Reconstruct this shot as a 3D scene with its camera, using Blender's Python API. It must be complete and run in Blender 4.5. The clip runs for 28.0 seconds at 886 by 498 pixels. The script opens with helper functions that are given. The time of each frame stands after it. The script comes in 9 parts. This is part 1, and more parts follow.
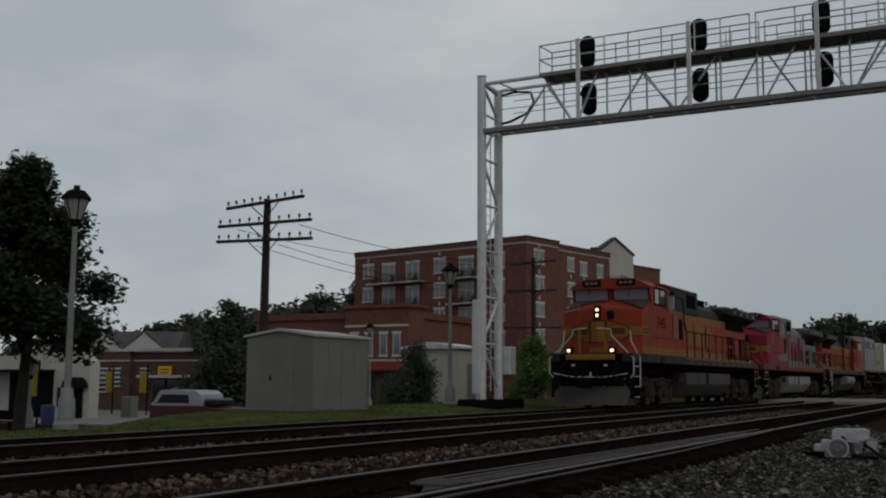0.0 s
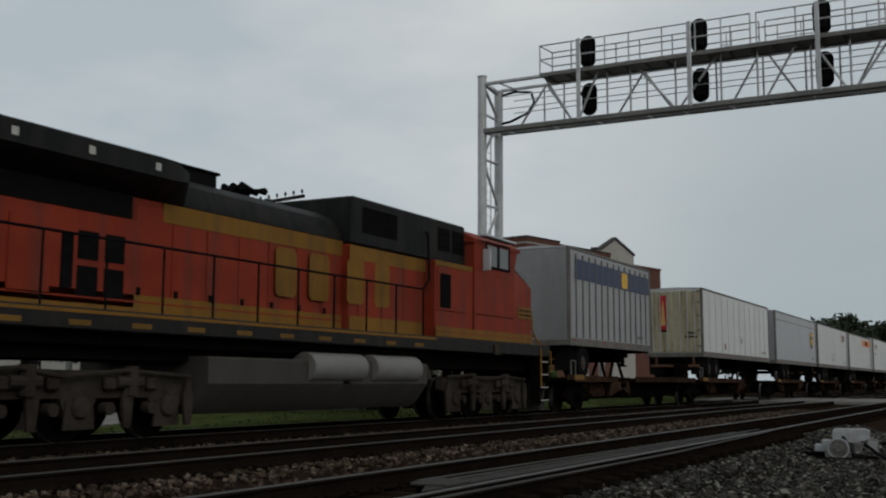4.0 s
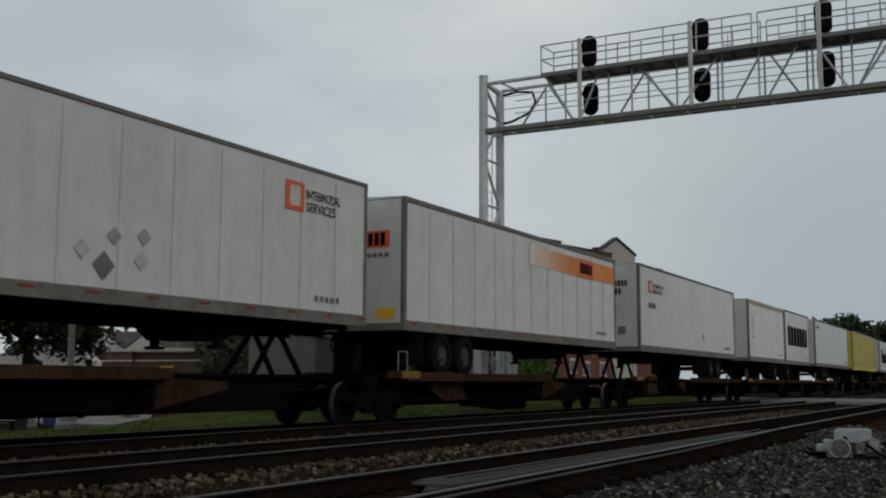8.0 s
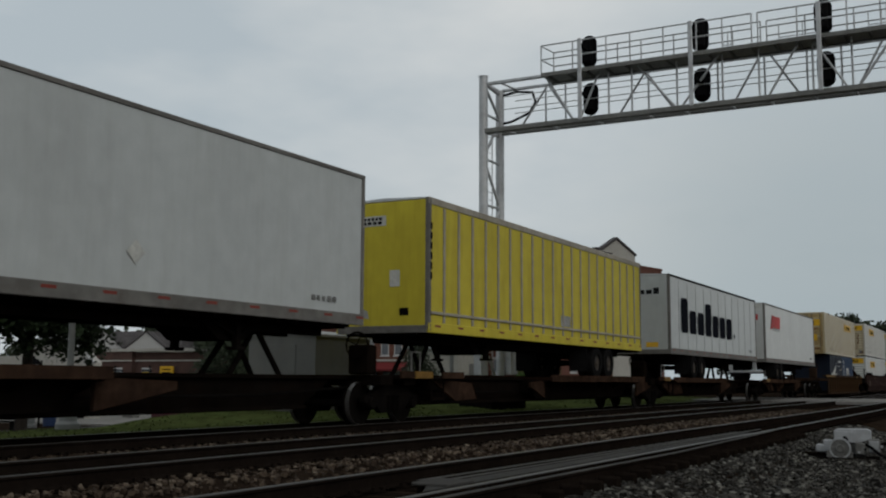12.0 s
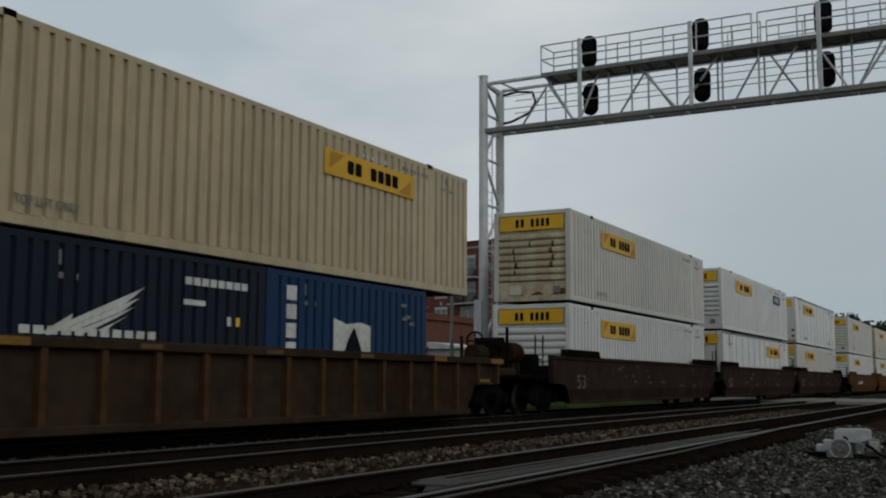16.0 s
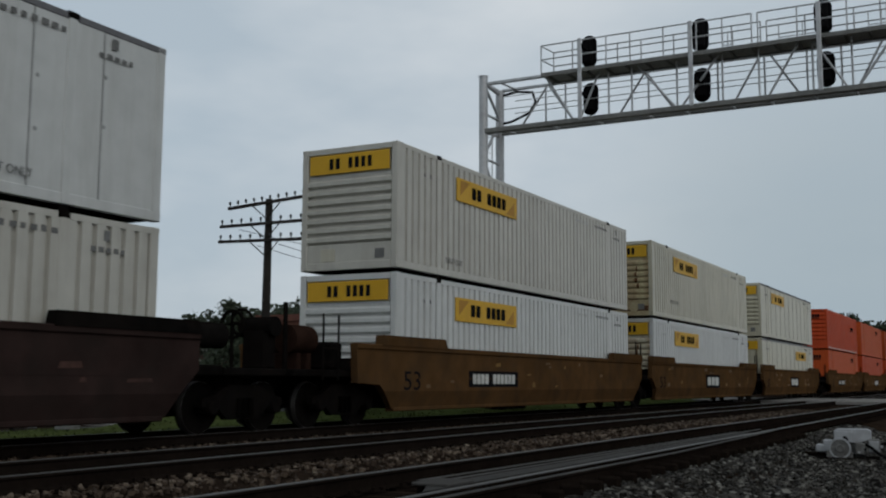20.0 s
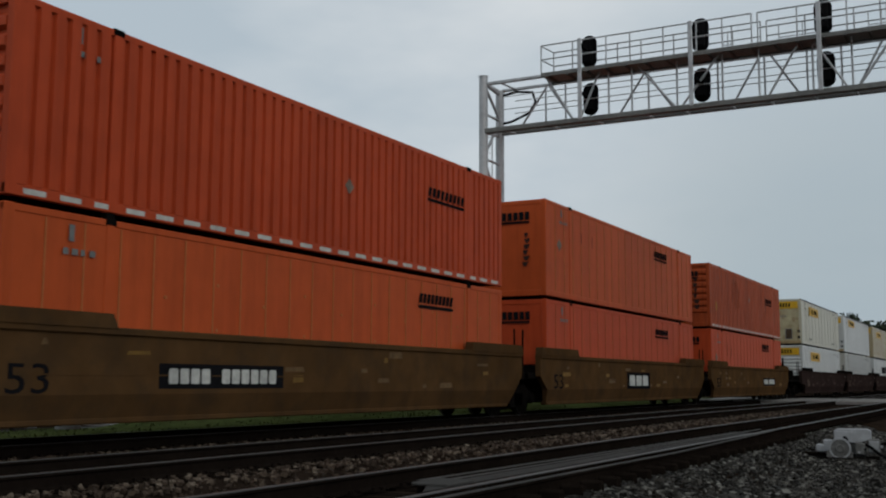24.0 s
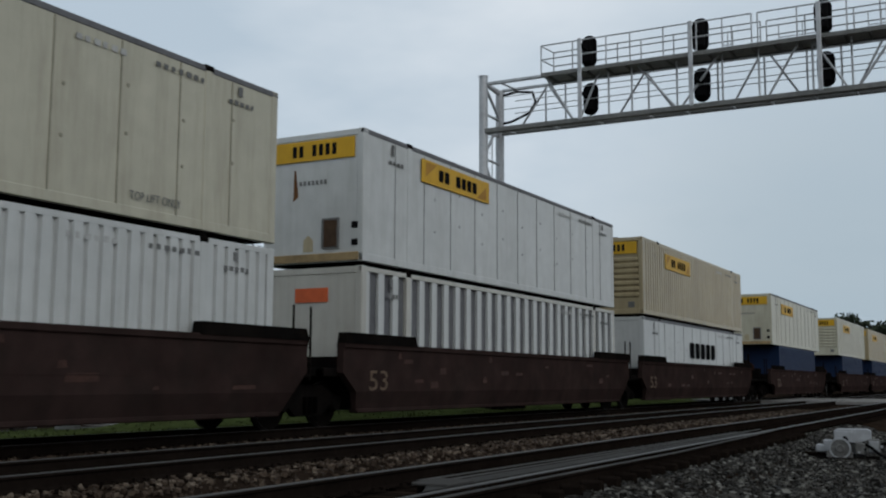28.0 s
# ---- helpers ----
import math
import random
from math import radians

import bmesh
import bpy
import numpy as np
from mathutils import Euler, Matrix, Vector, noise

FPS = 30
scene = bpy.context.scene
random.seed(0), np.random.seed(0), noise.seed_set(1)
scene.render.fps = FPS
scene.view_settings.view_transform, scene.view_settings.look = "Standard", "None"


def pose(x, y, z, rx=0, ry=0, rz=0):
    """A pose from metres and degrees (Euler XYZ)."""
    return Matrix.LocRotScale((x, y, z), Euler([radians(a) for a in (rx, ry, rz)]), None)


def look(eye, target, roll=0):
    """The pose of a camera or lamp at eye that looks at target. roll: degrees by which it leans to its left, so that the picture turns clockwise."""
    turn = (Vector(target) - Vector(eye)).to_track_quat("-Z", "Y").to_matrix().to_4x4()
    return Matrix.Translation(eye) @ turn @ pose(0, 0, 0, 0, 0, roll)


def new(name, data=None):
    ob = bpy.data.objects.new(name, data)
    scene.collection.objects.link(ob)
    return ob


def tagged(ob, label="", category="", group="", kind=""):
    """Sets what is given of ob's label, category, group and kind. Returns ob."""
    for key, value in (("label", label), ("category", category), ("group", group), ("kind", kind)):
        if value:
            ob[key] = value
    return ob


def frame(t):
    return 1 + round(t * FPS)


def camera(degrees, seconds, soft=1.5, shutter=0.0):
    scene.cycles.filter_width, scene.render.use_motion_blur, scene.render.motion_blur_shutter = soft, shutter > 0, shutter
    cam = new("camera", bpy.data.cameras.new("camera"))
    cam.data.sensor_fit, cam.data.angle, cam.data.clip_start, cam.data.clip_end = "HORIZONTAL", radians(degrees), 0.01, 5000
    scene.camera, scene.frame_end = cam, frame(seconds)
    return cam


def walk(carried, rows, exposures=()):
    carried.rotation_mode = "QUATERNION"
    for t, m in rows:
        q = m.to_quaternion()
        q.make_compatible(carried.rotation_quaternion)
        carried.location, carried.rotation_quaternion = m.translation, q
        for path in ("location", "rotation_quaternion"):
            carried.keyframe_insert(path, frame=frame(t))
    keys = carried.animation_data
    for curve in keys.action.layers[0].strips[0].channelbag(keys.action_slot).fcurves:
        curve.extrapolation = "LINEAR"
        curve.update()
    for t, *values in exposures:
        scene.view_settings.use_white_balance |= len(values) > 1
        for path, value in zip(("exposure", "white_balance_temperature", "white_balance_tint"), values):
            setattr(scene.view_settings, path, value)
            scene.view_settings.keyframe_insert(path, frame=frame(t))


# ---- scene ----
# Axes: x runs along the tracks, y across them away from the camera, z = 0 is the top of the rails.
EYE = Vector((0.0, 0.0, 0.9355))


def aim(yaw, pitch):
    a, b = radians(yaw), radians(pitch)
    return EYE + Vector((math.sin(a) * math.cos(b), math.cos(a) * math.cos(b), math.sin(b)))


cam = camera(45.19, 28.0, soft=2.1, shutter=0.06)
VIEW_A = look(EYE, aim(61.835, 7.095), 0.276)
VIEW_B = look(EYE, aim(61.744, 7.095), 0.276)
walk(cam, [(0, VIEW_A), (3.5, VIEW_A), (5.2, VIEW_B), (6.0, VIEW_B), (28, VIEW_B)],
     exposures=[(0, -0.12, 6500, 10), (1, -0.1, 6500, 10), (2, 0.02, 6500, 10), (3, 0.1, 6500, 10), (9, 0.12, 6500, 10), (16, 0.13, 6380, 10), (19, 0.14, 6220, 10), (21, 0.14, 6120, 10), (24, 0.2, 6250, 10),
                (25, 0.42, 6300, 10), (26, 0.55, 6420, 10), (27, 0.5, 6250, 10), (28, 0.32, 6020, 10)])

# ---------------------------------------------------------------- sky and sun
SUN_AZ, SUN_EL = 205.0, 32.0    # compass-like angle from +y towards +x, elevation


def build_light():
    world = bpy.data.worlds.new("overcast_sky")
    scene.world = world
    world.use_nodes = True
    nt = world.node_tree
    nd, ln = nt.nodes, nt.links
    bg = nd["Background"]
    sky = nd.new("ShaderNodeTexSky")
    sky.sky_type = "NISHITA"
    sky.sun_disc = False
    sky.sun_elevation = radians(SUN_EL)
    sky.sun_rotation = radians(SUN_AZ)
    sky.dust_density = 4.0
    geo = nd.new("ShaderNodeTexCoord")
    mp = nd.new("ShaderNodeMapping")
    mp.inputs["Scale"].default_value = (1.0, 1.0, 2.6)
    ln.new(geo.outputs["Generated"], mp.inputs["Vector"])
    noi = nd.new("ShaderNodeTexNoise")
    noi.inputs["Scale"].default_value = 2.1
    noi.inputs["Detail"].default_value = 5.0
    noi.inputs["Roughness"].default_value = 0.55
    ln.new(mp.outputs["Vector"], noi.inputs["Vector"])
    ramp = nd.new("ShaderNodeValToRGB")
    ramp.color_ramp.elements[0].position = 0.36
    ramp.color_ramp.elements[0].color = (4.15, 4.7, 5.0, 1)
    ramp.color_ramp.elements[1].position = 0.65
    ramp.color_ramp.elements[1].color = (6.1, 6.3, 6.25, 1)
    ln.new(noi.outputs["Fac"], ramp.inputs["Fac"])
    mix = nd.new("ShaderNodeMix")
    mix.data_type = "RGBA"
    mix.inputs["Factor"].default_value = 0.93
    ln.new(sky.outputs["Color"], mix.inputs["A"])
    ln.new(ramp.outputs["Color"], mix.inputs["B"])
    # darker rain cloud low in the east, its edge broken by the same noise
    dot = nd.new("ShaderNodeVectorMath")
    dot.operation = "DOT_PRODUCT"
    dot.inputs[1].default_value = (0.99, 0.11, 0.07)
    ln.new(geo.outputs["Generated"], dot.inputs[0])
    wob = nd.new("ShaderNodeMath")
    wob.operation = "MULTIPLY_ADD"
    wob.inputs[1].default_value = 0.06
    ln.new(noi.outputs["Fac"], wob.inputs[0])
    ln.new(dot.outputs["Value"], wob.inputs[2])
    fade = nd.new("ShaderNodeMapRange")
    fade.interpolation_type = "SMOOTHSTEP"
    fade.inputs["From Min"].default_value = 0.972
    fade.inputs["From Max"].default_value = 1.05
    fade.inputs["To Max"].default_value = 0.7
    ln.new(wob.outputs[0], fade.inputs["Value"])
    bank = nd.new("ShaderNodeMix")
    bank.data_type = "RGBA"
    ln.new(fade.outputs["Result"], bank.inputs["Factor"])
    ln.new(mix.outputs["Result"], bank.inputs["A"])
    bank.inputs["B"].default_value = (2.3, 3.0, 3.35, 1)
    ln.new(bank.outputs["Result"], bg.inputs["Color"])
    bg.inputs["Strength"].default_value = 0.098
    sun = bpy.data.lights.new("sun", "SUN")
    sun.energy, sun.angle, sun.color = 0.4, radians(30), (1.0, 0.95, 0.88)
    ob = new("sun", sun)
    a, e = radians(SUN_AZ), radians(SUN_EL)
    d = Vector((math.sin(a) * math.cos(e), math.cos(a) * math.cos(e), math.sin(e)))
    ob.matrix_world = look(d * 200, (0, 0, 0))


build_light()

# ---------------------------------------------------------------- materials
MATS = {}


def mat(name, color, rough=0.6, metal=0.0, var=0.12, scale=6.0, bump=0.15, bscale=None, dirt=None, dirt_amt=0.35,
        streak=False, emit=None, rnd=0.0, spec=0.22):
    """A painted, stony or metal surface: base colour, mottling at two scales, optional grime and fine relief."""
    if name in MATS:
        return MATS[name]
    m = bpy.data.materials.new(name)
    m.use_nodes = True
    nt = m.node_tree
    nd, ln = nt.nodes, nt.links
    b = nd["Principled BSDF"]
    b.inputs["Roughness"].default_value = rough
    b.inputs["Metallic"].default_value = metal
    b.inputs["Specular IOR Level"].default_value = spec if spec > .1 else 0.0
    tc = nd.new("ShaderNodeTexCoord")
    n1 = nd.new("ShaderNodeTexNoise")
    n1.inputs["Scale"].default_value = scale
    n1.inputs["Detail"].default_value = 6
    ln.new(tc.outputs["Object"], n1.inputs["Vector"])
    n2 = nd.new("ShaderNodeTexNoise")
    n2.inputs["Scale"].default_value = scale * 0.13
    n2.inputs["Detail"].default_value = 3
    ln.new(tc.outputs["Object"], n2.inputs["Vector"])
    add = nd.new("ShaderNodeMath")
    add.operation = "ADD"
    ln.new(n1.outputs["Fac"], add.inputs[0])
    ln.new(n2.outputs["Fac"], add.inputs[1])
    rng = nd.new("ShaderNodeMapRange")
    rng.inputs["From Min"].default_value = 0.7
    rng.inputs["From Max"].default_value = 1.3
    rng.inputs["To Min"].default_value = 1 - var
    rng.inputs["To Max"].default_value = 1 + var
    ln.new(add.outputs[0], rng.inputs["Value"])
    val = rng.outputs["Result"]
    if rnd:
        info = nd.new("ShaderNodeObjectInfo")
        r2 = nd.new("ShaderNodeMapRange")
        r2.inputs["To Min"].default_value = 1 - rnd
        r2.inputs["To Max"].default_value = 1 + rnd
        ln.new(info.outputs["Random"], r2.inputs["Value"])
        mu = nd.new("ShaderNodeMath")
        mu.operation = "MULTIPLY"
        ln.new(val, mu.inputs[0])
        ln.new(r2.outputs["Result"], mu.inputs[1])
        val = mu.outputs[0]
    vm = nd.new("ShaderNodeVectorMath")
    vm.operation = "SCALE"
    vm.inputs[0].default_value = color
    ln.new(val, vm.inputs["Scale"])
    col = vm.outputs["Vector"]
    if dirt:
        mp = nd.new("ShaderNodeMapping")
        mp.inputs["Scale"].default_value = (1.6, 1.6, 0.18) if streak else (0.7, 0.7, 0.7)
        ln.new(tc.outputs["Object"], mp.inputs["Vector"])
        n3 = nd.new("ShaderNodeTexNoise")
        n3.inputs["Scale"].default_value = 2.2
        n3.inputs["Detail"].default_value = 8
        n3.inputs["Roughness"].default_value = 0.65
        ln.new(mp.outputs["Vector"], n3.inputs["Vector"])
        r3 = nd.new("ShaderNodeMapRange")
        r3.inputs["From Min"].default_value = 0.45
        r3.inputs["From Max"].default_value = 0.75
        r3.inputs["To Max"].default_value = dirt_amt
        ln.new(n3.outputs["Fac"], r3.inputs["Value"])
        mx = nd.new("ShaderNodeMix")
        mx.data_type = "RGBA"
        ln.new(r3.outputs["Result"], mx.inputs["Factor"])
        ln.new(col, mx.inputs["A"])
        mx.inputs["B"].default_value = (*dirt, 1)
        col = mx.outputs["Result"]
    ln.new(col, b.inputs["Base Color"])
    if bump:
        n4 = nd.new("ShaderNodeTexNoise")
        n4.inputs["Scale"].default_value = bscale or scale * 5
        n4.inputs["Detail"].default_value = 4
        ln.new(tc.outputs["Object"], n4.inputs["Vector"])
        bp = nd.new("ShaderNodeBump")
        bp.inputs["Strength"].default_value = bump
        bp.inputs["Distance"].default_value = 0.02
        ln.new(n4.outputs["Fac"], bp.inputs["Height"])
        ln.new(bp.outputs["Normal"], b.inputs["Normal"])
    if emit:
        b.inputs["Emission Color"].default_value = (*emit[:3], 1)
        b.inputs["Emission Strength"].default_value = emit[3]
    MATS[name] = m
    return m


def leaf_mat(name, color, rnd=0.35):
    m = bpy.data.materials.new(name)
    m.use_nodes = True
    nd, ln = m.node_tree.nodes, m.node_tree.links
    b = nd["Principled BSDF"]
    b.inputs["Roughness"].default_value = 0.75
    b.inputs["Specular IOR Level"].default_value = 0.1
    g = nd.new("ShaderNodeNewGeometry")
    r = nd.new("ShaderNodeMapRange")
    r.inputs["To Min"].default_value = 1 - rnd
    r.inputs["To Max"].default_value = 1 + rnd
    ln.new(g.outputs["Random Per Island"], r.inputs["Value"])
    v = nd.new("ShaderNodeVectorMath")
    v.operation = "SCALE"
    v.inputs[0].default_value = color
    ln.new(r.outputs["Result"], v.inputs["Scale"])
    ln.new(v.outputs["Vector"], b.inputs["Base Color"])
    return m


def glass_mat(name, color=(0.02, 0.025, 0.03), rough=0.06):
    m = bpy.data.materials.new(name)
    m.use_nodes = True
    b = m.node_tree.nodes["Principled BSDF"]
    b.inputs["Base Color"].default_value = (*color, 1)
    b.inputs["Roughness"].default_value = rough
    b.inputs["Specular IOR Level"].default_value = 0.6
    return m


GRIME = (0.035, 0.03, 0.025)
RUST = (0.09, 0.035, 0.015)
M_BALLAST = mat("ballast_ground", (0.018, 0.0128, 0.0095), 0.95, var=0.45, scale=14, bump=0.9, bscale=30, dirt=(0.02, 0.013, 0.009), dirt_amt=0.6, spec=0.08)


def stone_mat(name, cols):
    """Broken stones, mostly dark, a few pale."""
    m = leaf_mat(name, cols[0], 0.0)
    nd, ln = m.node_tree.nodes, m.node_tree.links
    g = nd.new("ShaderNodeNewGeometry")
    r = nd.new("ShaderNodeValToRGB")
    r.color_ramp.interpolation = "LINEAR"
    for i, (p, c) in enumerate(zip((0.0, 0.45, 0.8, 1.0), cols)):
        e = r.color_ramp.elements[i] if i < 2 else r.color_ramp.elements.new(p)
        e.position, e.color = p, (*c, 1)
    ln.new(g.outputs["Random Per Island"], r.inputs["Fac"])
    ln.new(r.outputs["Color"], nd["Principled BSDF"].inputs["Base Color"])
    return m


M_STONE = stone_mat("grey_crushed_stone", ((0.008, 0.0072, 0.006), (0.02, 0.018, 0.015), (0.055, 0.051, 0.044), (0.17, 0.165, 0.145)))
M_STONE2 = stone_mat("rusty_crushed_stone", ((0.017, 0.0115, 0.007), (0.041, 0.028, 0.0195), (0.08, 0.059, 0.042), (0.15, 0.12, 0.09)))
M_TIE = mat("creosoted_wood", (0.0105, 0.0078, 0.006), 0.9, var=0.35, scale=9, bump=0.6, rnd=0.35, spec=0.08)
M_RAIL = mat("rail_rust_steel", (0.010, 0.0075, 0.006), 0.9, 0.0, var=0.3, scale=12, bump=0.2, spec=0.1)
M_RAILTOP = mat("polished_rail_head", (0.055, 0.053, 0.05), 0.5, 0.4, var=0.12, scale=3, bump=0.05)
M_GRASS = mat("lawn", (0.042, 0.054, 0.018), 0.95, var=0.5, scale=3, bump=0.8, bscale=25, dirt=(0.06, 0.06, 0.022), dirt_amt=0.5, spec=0.08)
M_BLADE = leaf_mat("grass_blades", (0.052, 0.066, 0.02), 0.3)
M_ASPHALT = mat("street_asphalt", (0.06, 0.06, 0.06), 0.9, var=0.2, scale=5, bump=0.3, spec=0.08)
M_CONCRETE = mat("weathered_concrete", (0.18, 0.175, 0.165), 0.9, var=0.2, scale=4, bump=0.3, dirt=(0.12, 0.1, 0.08), spec=0.08)
M_GALV = mat("galvanised_steel", (0.42, 0.43, 0.44), 0.5, 0.35, var=0.15, scale=4, bump=0.08, dirt=(0.2, 0.19, 0.18), dirt_amt=0.4)
M_BLACK = mat("black_paint", (0.008, 0.008, 0.0085), 0.75, var=0.3, bump=0.1, spec=0.08)
# near-black for grime and, on parts lying in shade, for that shade too
M_UNDER = mat("grime_and_shade_black_steel", (0.0055, 0.005, 0.0046), 0.85, 0.0, var=0.4, scale=5, bump=0.35, dirt=(0.013, 0.009, 0.007), dirt_amt=0.5, spec=0.06)
M_TRUCK = mat("dusty_truck_steel", (0.04, 0.034, 0.029), 0.9, 0.0, var=0.35, scale=6, bump=0.3, dirt=(0.012, 0.008, 0.006), dirt_amt=0.9, spec=0.08)
M_TYRE = mat("tyre_rubber", (0.01, 0.01, 0.01), 0.85, var=0.2, bump=0.2, spec=0.08)
M_GLASS = glass_mat("dark_window_glass")


# ---------------------------------------------------------------- mesh toolkit
class Bits:
    """Collects vertices and faces of one mesh."""

    def __init__(self):
        self.v, self.f, self.m = [], [], []

    def add(self, verts, faces, mi=0):
        o = len(self.v)
        self.v.extend(tuple(p) for p in verts)
        self.f.extend(tuple(i + o for i in f) for f in faces)
        self.m.extend([mi] * len(faces))
        return self

    def box(self, x0, x1, y0, y1, z0, z1, b=0.0, mi=0):
        if b <= 0:
            vs = [(x, y, z) for z in (z0, z1) for y in (y0, y1) for x in (x0, x1)]
            return self.add(vs, [(0, 2, 3, 1), (4, 5, 7, 6), (0, 1, 5, 4), (2, 6, 7, 3), (0, 4, 6, 2), (1, 3, 7, 5)], mi)
        b = min(b, (x1 - x0) * .45, (y1 - y0) * .45, (z1 - z0) * .45)
        X, Y, Z = (x0, x0 + b, x1 - b, x1), (y0, y0 + b, y1 - b, y1), (z0, z0 + b, z1 - b, z1)
        ids, vs = {}, []
        for i in range(4):
            for j in range(4):
                for k in range(4):
                    if sum(c in (0, 3) for c in (i, j, k)) == 1:
                        ids[i, j, k] = len(vs)
                        vs.append((X[i], Y[j], Z[k]))
        fs = []
        q = ((1, 1), (2, 1), (2, 2), (1, 2))
        for e in (0, 3):
            fs.append([ids[e, a, c] for a, c in q][::1 if e else -1])
            fs.append([ids[a, e, c] for a, c in q][::-1 if e else 1])
            fs.append([ids[a, c, e] for a, c in q][::1 if e else -1])
        for s in (0, 3):
            for t in (0, 3):
                u, w = (1 if s == 0 else 2), (1 if t == 0 else 2)
                fs.append([ids[s, w, 1], ids[s, w, 2], ids[u, t, 2], ids[u, t, 1]])
                fs.append([ids[s, 1, w], ids[s, 2, w], ids[u, 2, t], ids[u, 1, t]])
                fs.append([ids[1, s, w], ids[2, s, w], ids[2, u, t], ids[1, u, t]])
        for s in (0, 3):
            for t in (0, 3):
                for r in (0, 3):
                    u, w, y = (1 if s == 0 else 2), (1 if t == 0 else 2), (1 if r == 0 else 2)
                    fs.append([ids[s, w, y], ids[u, t, y], ids[u, w, r]])
        return self.add(vs, fs, mi)

    def cyl(self, p, q, r, n=10, r2=None, mi=0, cap=True):
        p, q = Vector(p), Vector(q)
        d = (q - p).normalized()
        a = d.orthogonal().normalized()
        c = d.cross(a)
        r2 = r if r2 is None else r2
        vs = [p + (a * math.cos(2 * math.pi * i / n) + c * math.sin(2 * math.pi * i / n)) * r for i in range(n)]
        vs += [q + (a * math.cos(2 * math.pi * i / n) + c * math.sin(2 * math.pi * i / n)) * r2 for i in range(n)]
        fs = [(i, (i + 1) % n, n + (i + 1) % n, n + i) for i in range(n)]
        if cap:
            fs += [tuple(range(n))[::-1], tuple(range(n, 2 * n))]
        return self.add(vs, fs, mi)

    def pipe(self, pts, r, n=6, mi=0):
        """One bent tube through the points; a closed ring where the last point is the first."""
        P = [Vector(p) for p in pts]
        ring = (P[0] - P[-1]).length < 1e-6
        if ring:
            P.pop()
        k = len(P)
        a = None
        vs = []
        for i, p in enumerate(P):
            d0 = (p - P[i - 1]).normalized() if i or ring else None
            d1 = (P[(i + 1) % k] - p).normalized() if i < k - 1 or ring else None
            d = ((d0 or d1) + (d1 or d0)).normalized()
            a = d.orthogonal().normalized() if a is None else (a - d * a.dot(d)).normalized()
            c = d.cross(a)
            vs += [p + (a * math.cos(2 * math.pi * q / n) + c * math.sin(2 * math.pi * q / n)) * r for q in range(n)]
        m = k if ring else k - 1
        fs = [(i * n + q, i * n + (q + 1) % n, (i + 1) % k * n + (q + 1) % n, (i + 1) % k * n + q) for i in range(m) for q in range(n)]
        if not ring:
            fs += [tuple(range(n))[::-1], tuple(range((k - 1) * n, k * n))]
        return self.add(vs, fs, mi)

    def prism(self, prof, a, b, axis="x", mi=0, close=True):
        """A profile of 2D points drawn out from a to b along an axis (x: points are (y, z); y: (x, z); z: (x, y))."""
        n = len(prof)

        def at(p, t):
            return {"x": (t, p[0], p[1]), "y": (p[0], t, p[1]), "z": (p[0], p[1], t)}[axis]
        vs = [at(p, a) for p in prof] + [at(p, b) for p in prof]
        fs = [(i, (i + 1) % n, n + (i + 1) % n, n + i) for i in range(n)]
        if close:
            fs += [tuple(range(n))[::-1], tuple(range(n, 2 * n))]
        return self.add(vs, fs, mi)

    def lathe(self, rings, base=(0, 0, 0), n=12, axis="z", mi=0):
        """Rings of (radius, height) turned about an axis through base."""
        vs, fs = [], []
        for r, h in rings:
            for i in range(n):
                c, s = r * math.cos(2 * math.pi * i / n), r * math.sin(2 * math.pi * i / n)
                o = {"z": (c, s, h), "y": (c, h, s), "x": (h, c, s)}[axis]
                vs.append((base[0] + o[0], base[1] + o[1], base[2] + o[2]))
        for k in range(len(rings) - 1):
            for i in range(n):
                fs.append((k * n + i, k * n + (i + 1) % n, (k + 1) * n + (i + 1) % n, (k + 1) * n + i))
        if rings[0] != rings[-1]:
            fs += [tuple(range(n))[::-1], tuple(range((len(rings) - 1) * n, len(rings) * n))]
        return self.add(vs, fs, mi)

    def mesh(self, name, mats, smooth=True):
        me = bpy.data.meshes.new(name)
        me.from_pydata(self.v, [], self.f)
        for m in (mats if isinstance(mats, (list, tuple)) else [mats]):
            me.materials.append(m)
        if any(self.m):
            me.polygons.foreach_set("material_index", self.m)
        bm = bmesh.new()
        bm.from_mesh(me)
        bmesh.ops.recalc_face_normals(bm, faces=bm.faces[:])
        bm.to_mesh(me)
        bm.free()
        if smooth:
            me.polygons.foreach_set("use_smooth", [True] * len(me.polygons))
            me.set_sharp_from_angle(angle=radians(34))
        me.update()
        return me


def part(name, bits, mats, parent=None, label="", at=None):
    """Links bits (or a mesh made before) as one mesh object under parent."""
    me = bits if isinstance(bits, bpy.types.Mesh) else bits.mesh(name, mats)
    ob = new(name, me)
    if parent is not None:
        ob.parent = parent
    if at is not None:
        ob.matrix_basis = at
    if label:
        ob["label"] = label
    if name == "painted_mark":
        ob["kind"] = "stuff"
    return ob


def thing(name, label, category, group="", kind="", at=None):
    ob = new(name)
    ob.empty_display_size = 0.3
    if at is not None:
        ob.matrix_basis = at
    return tagged(ob, label, category, group, kind)


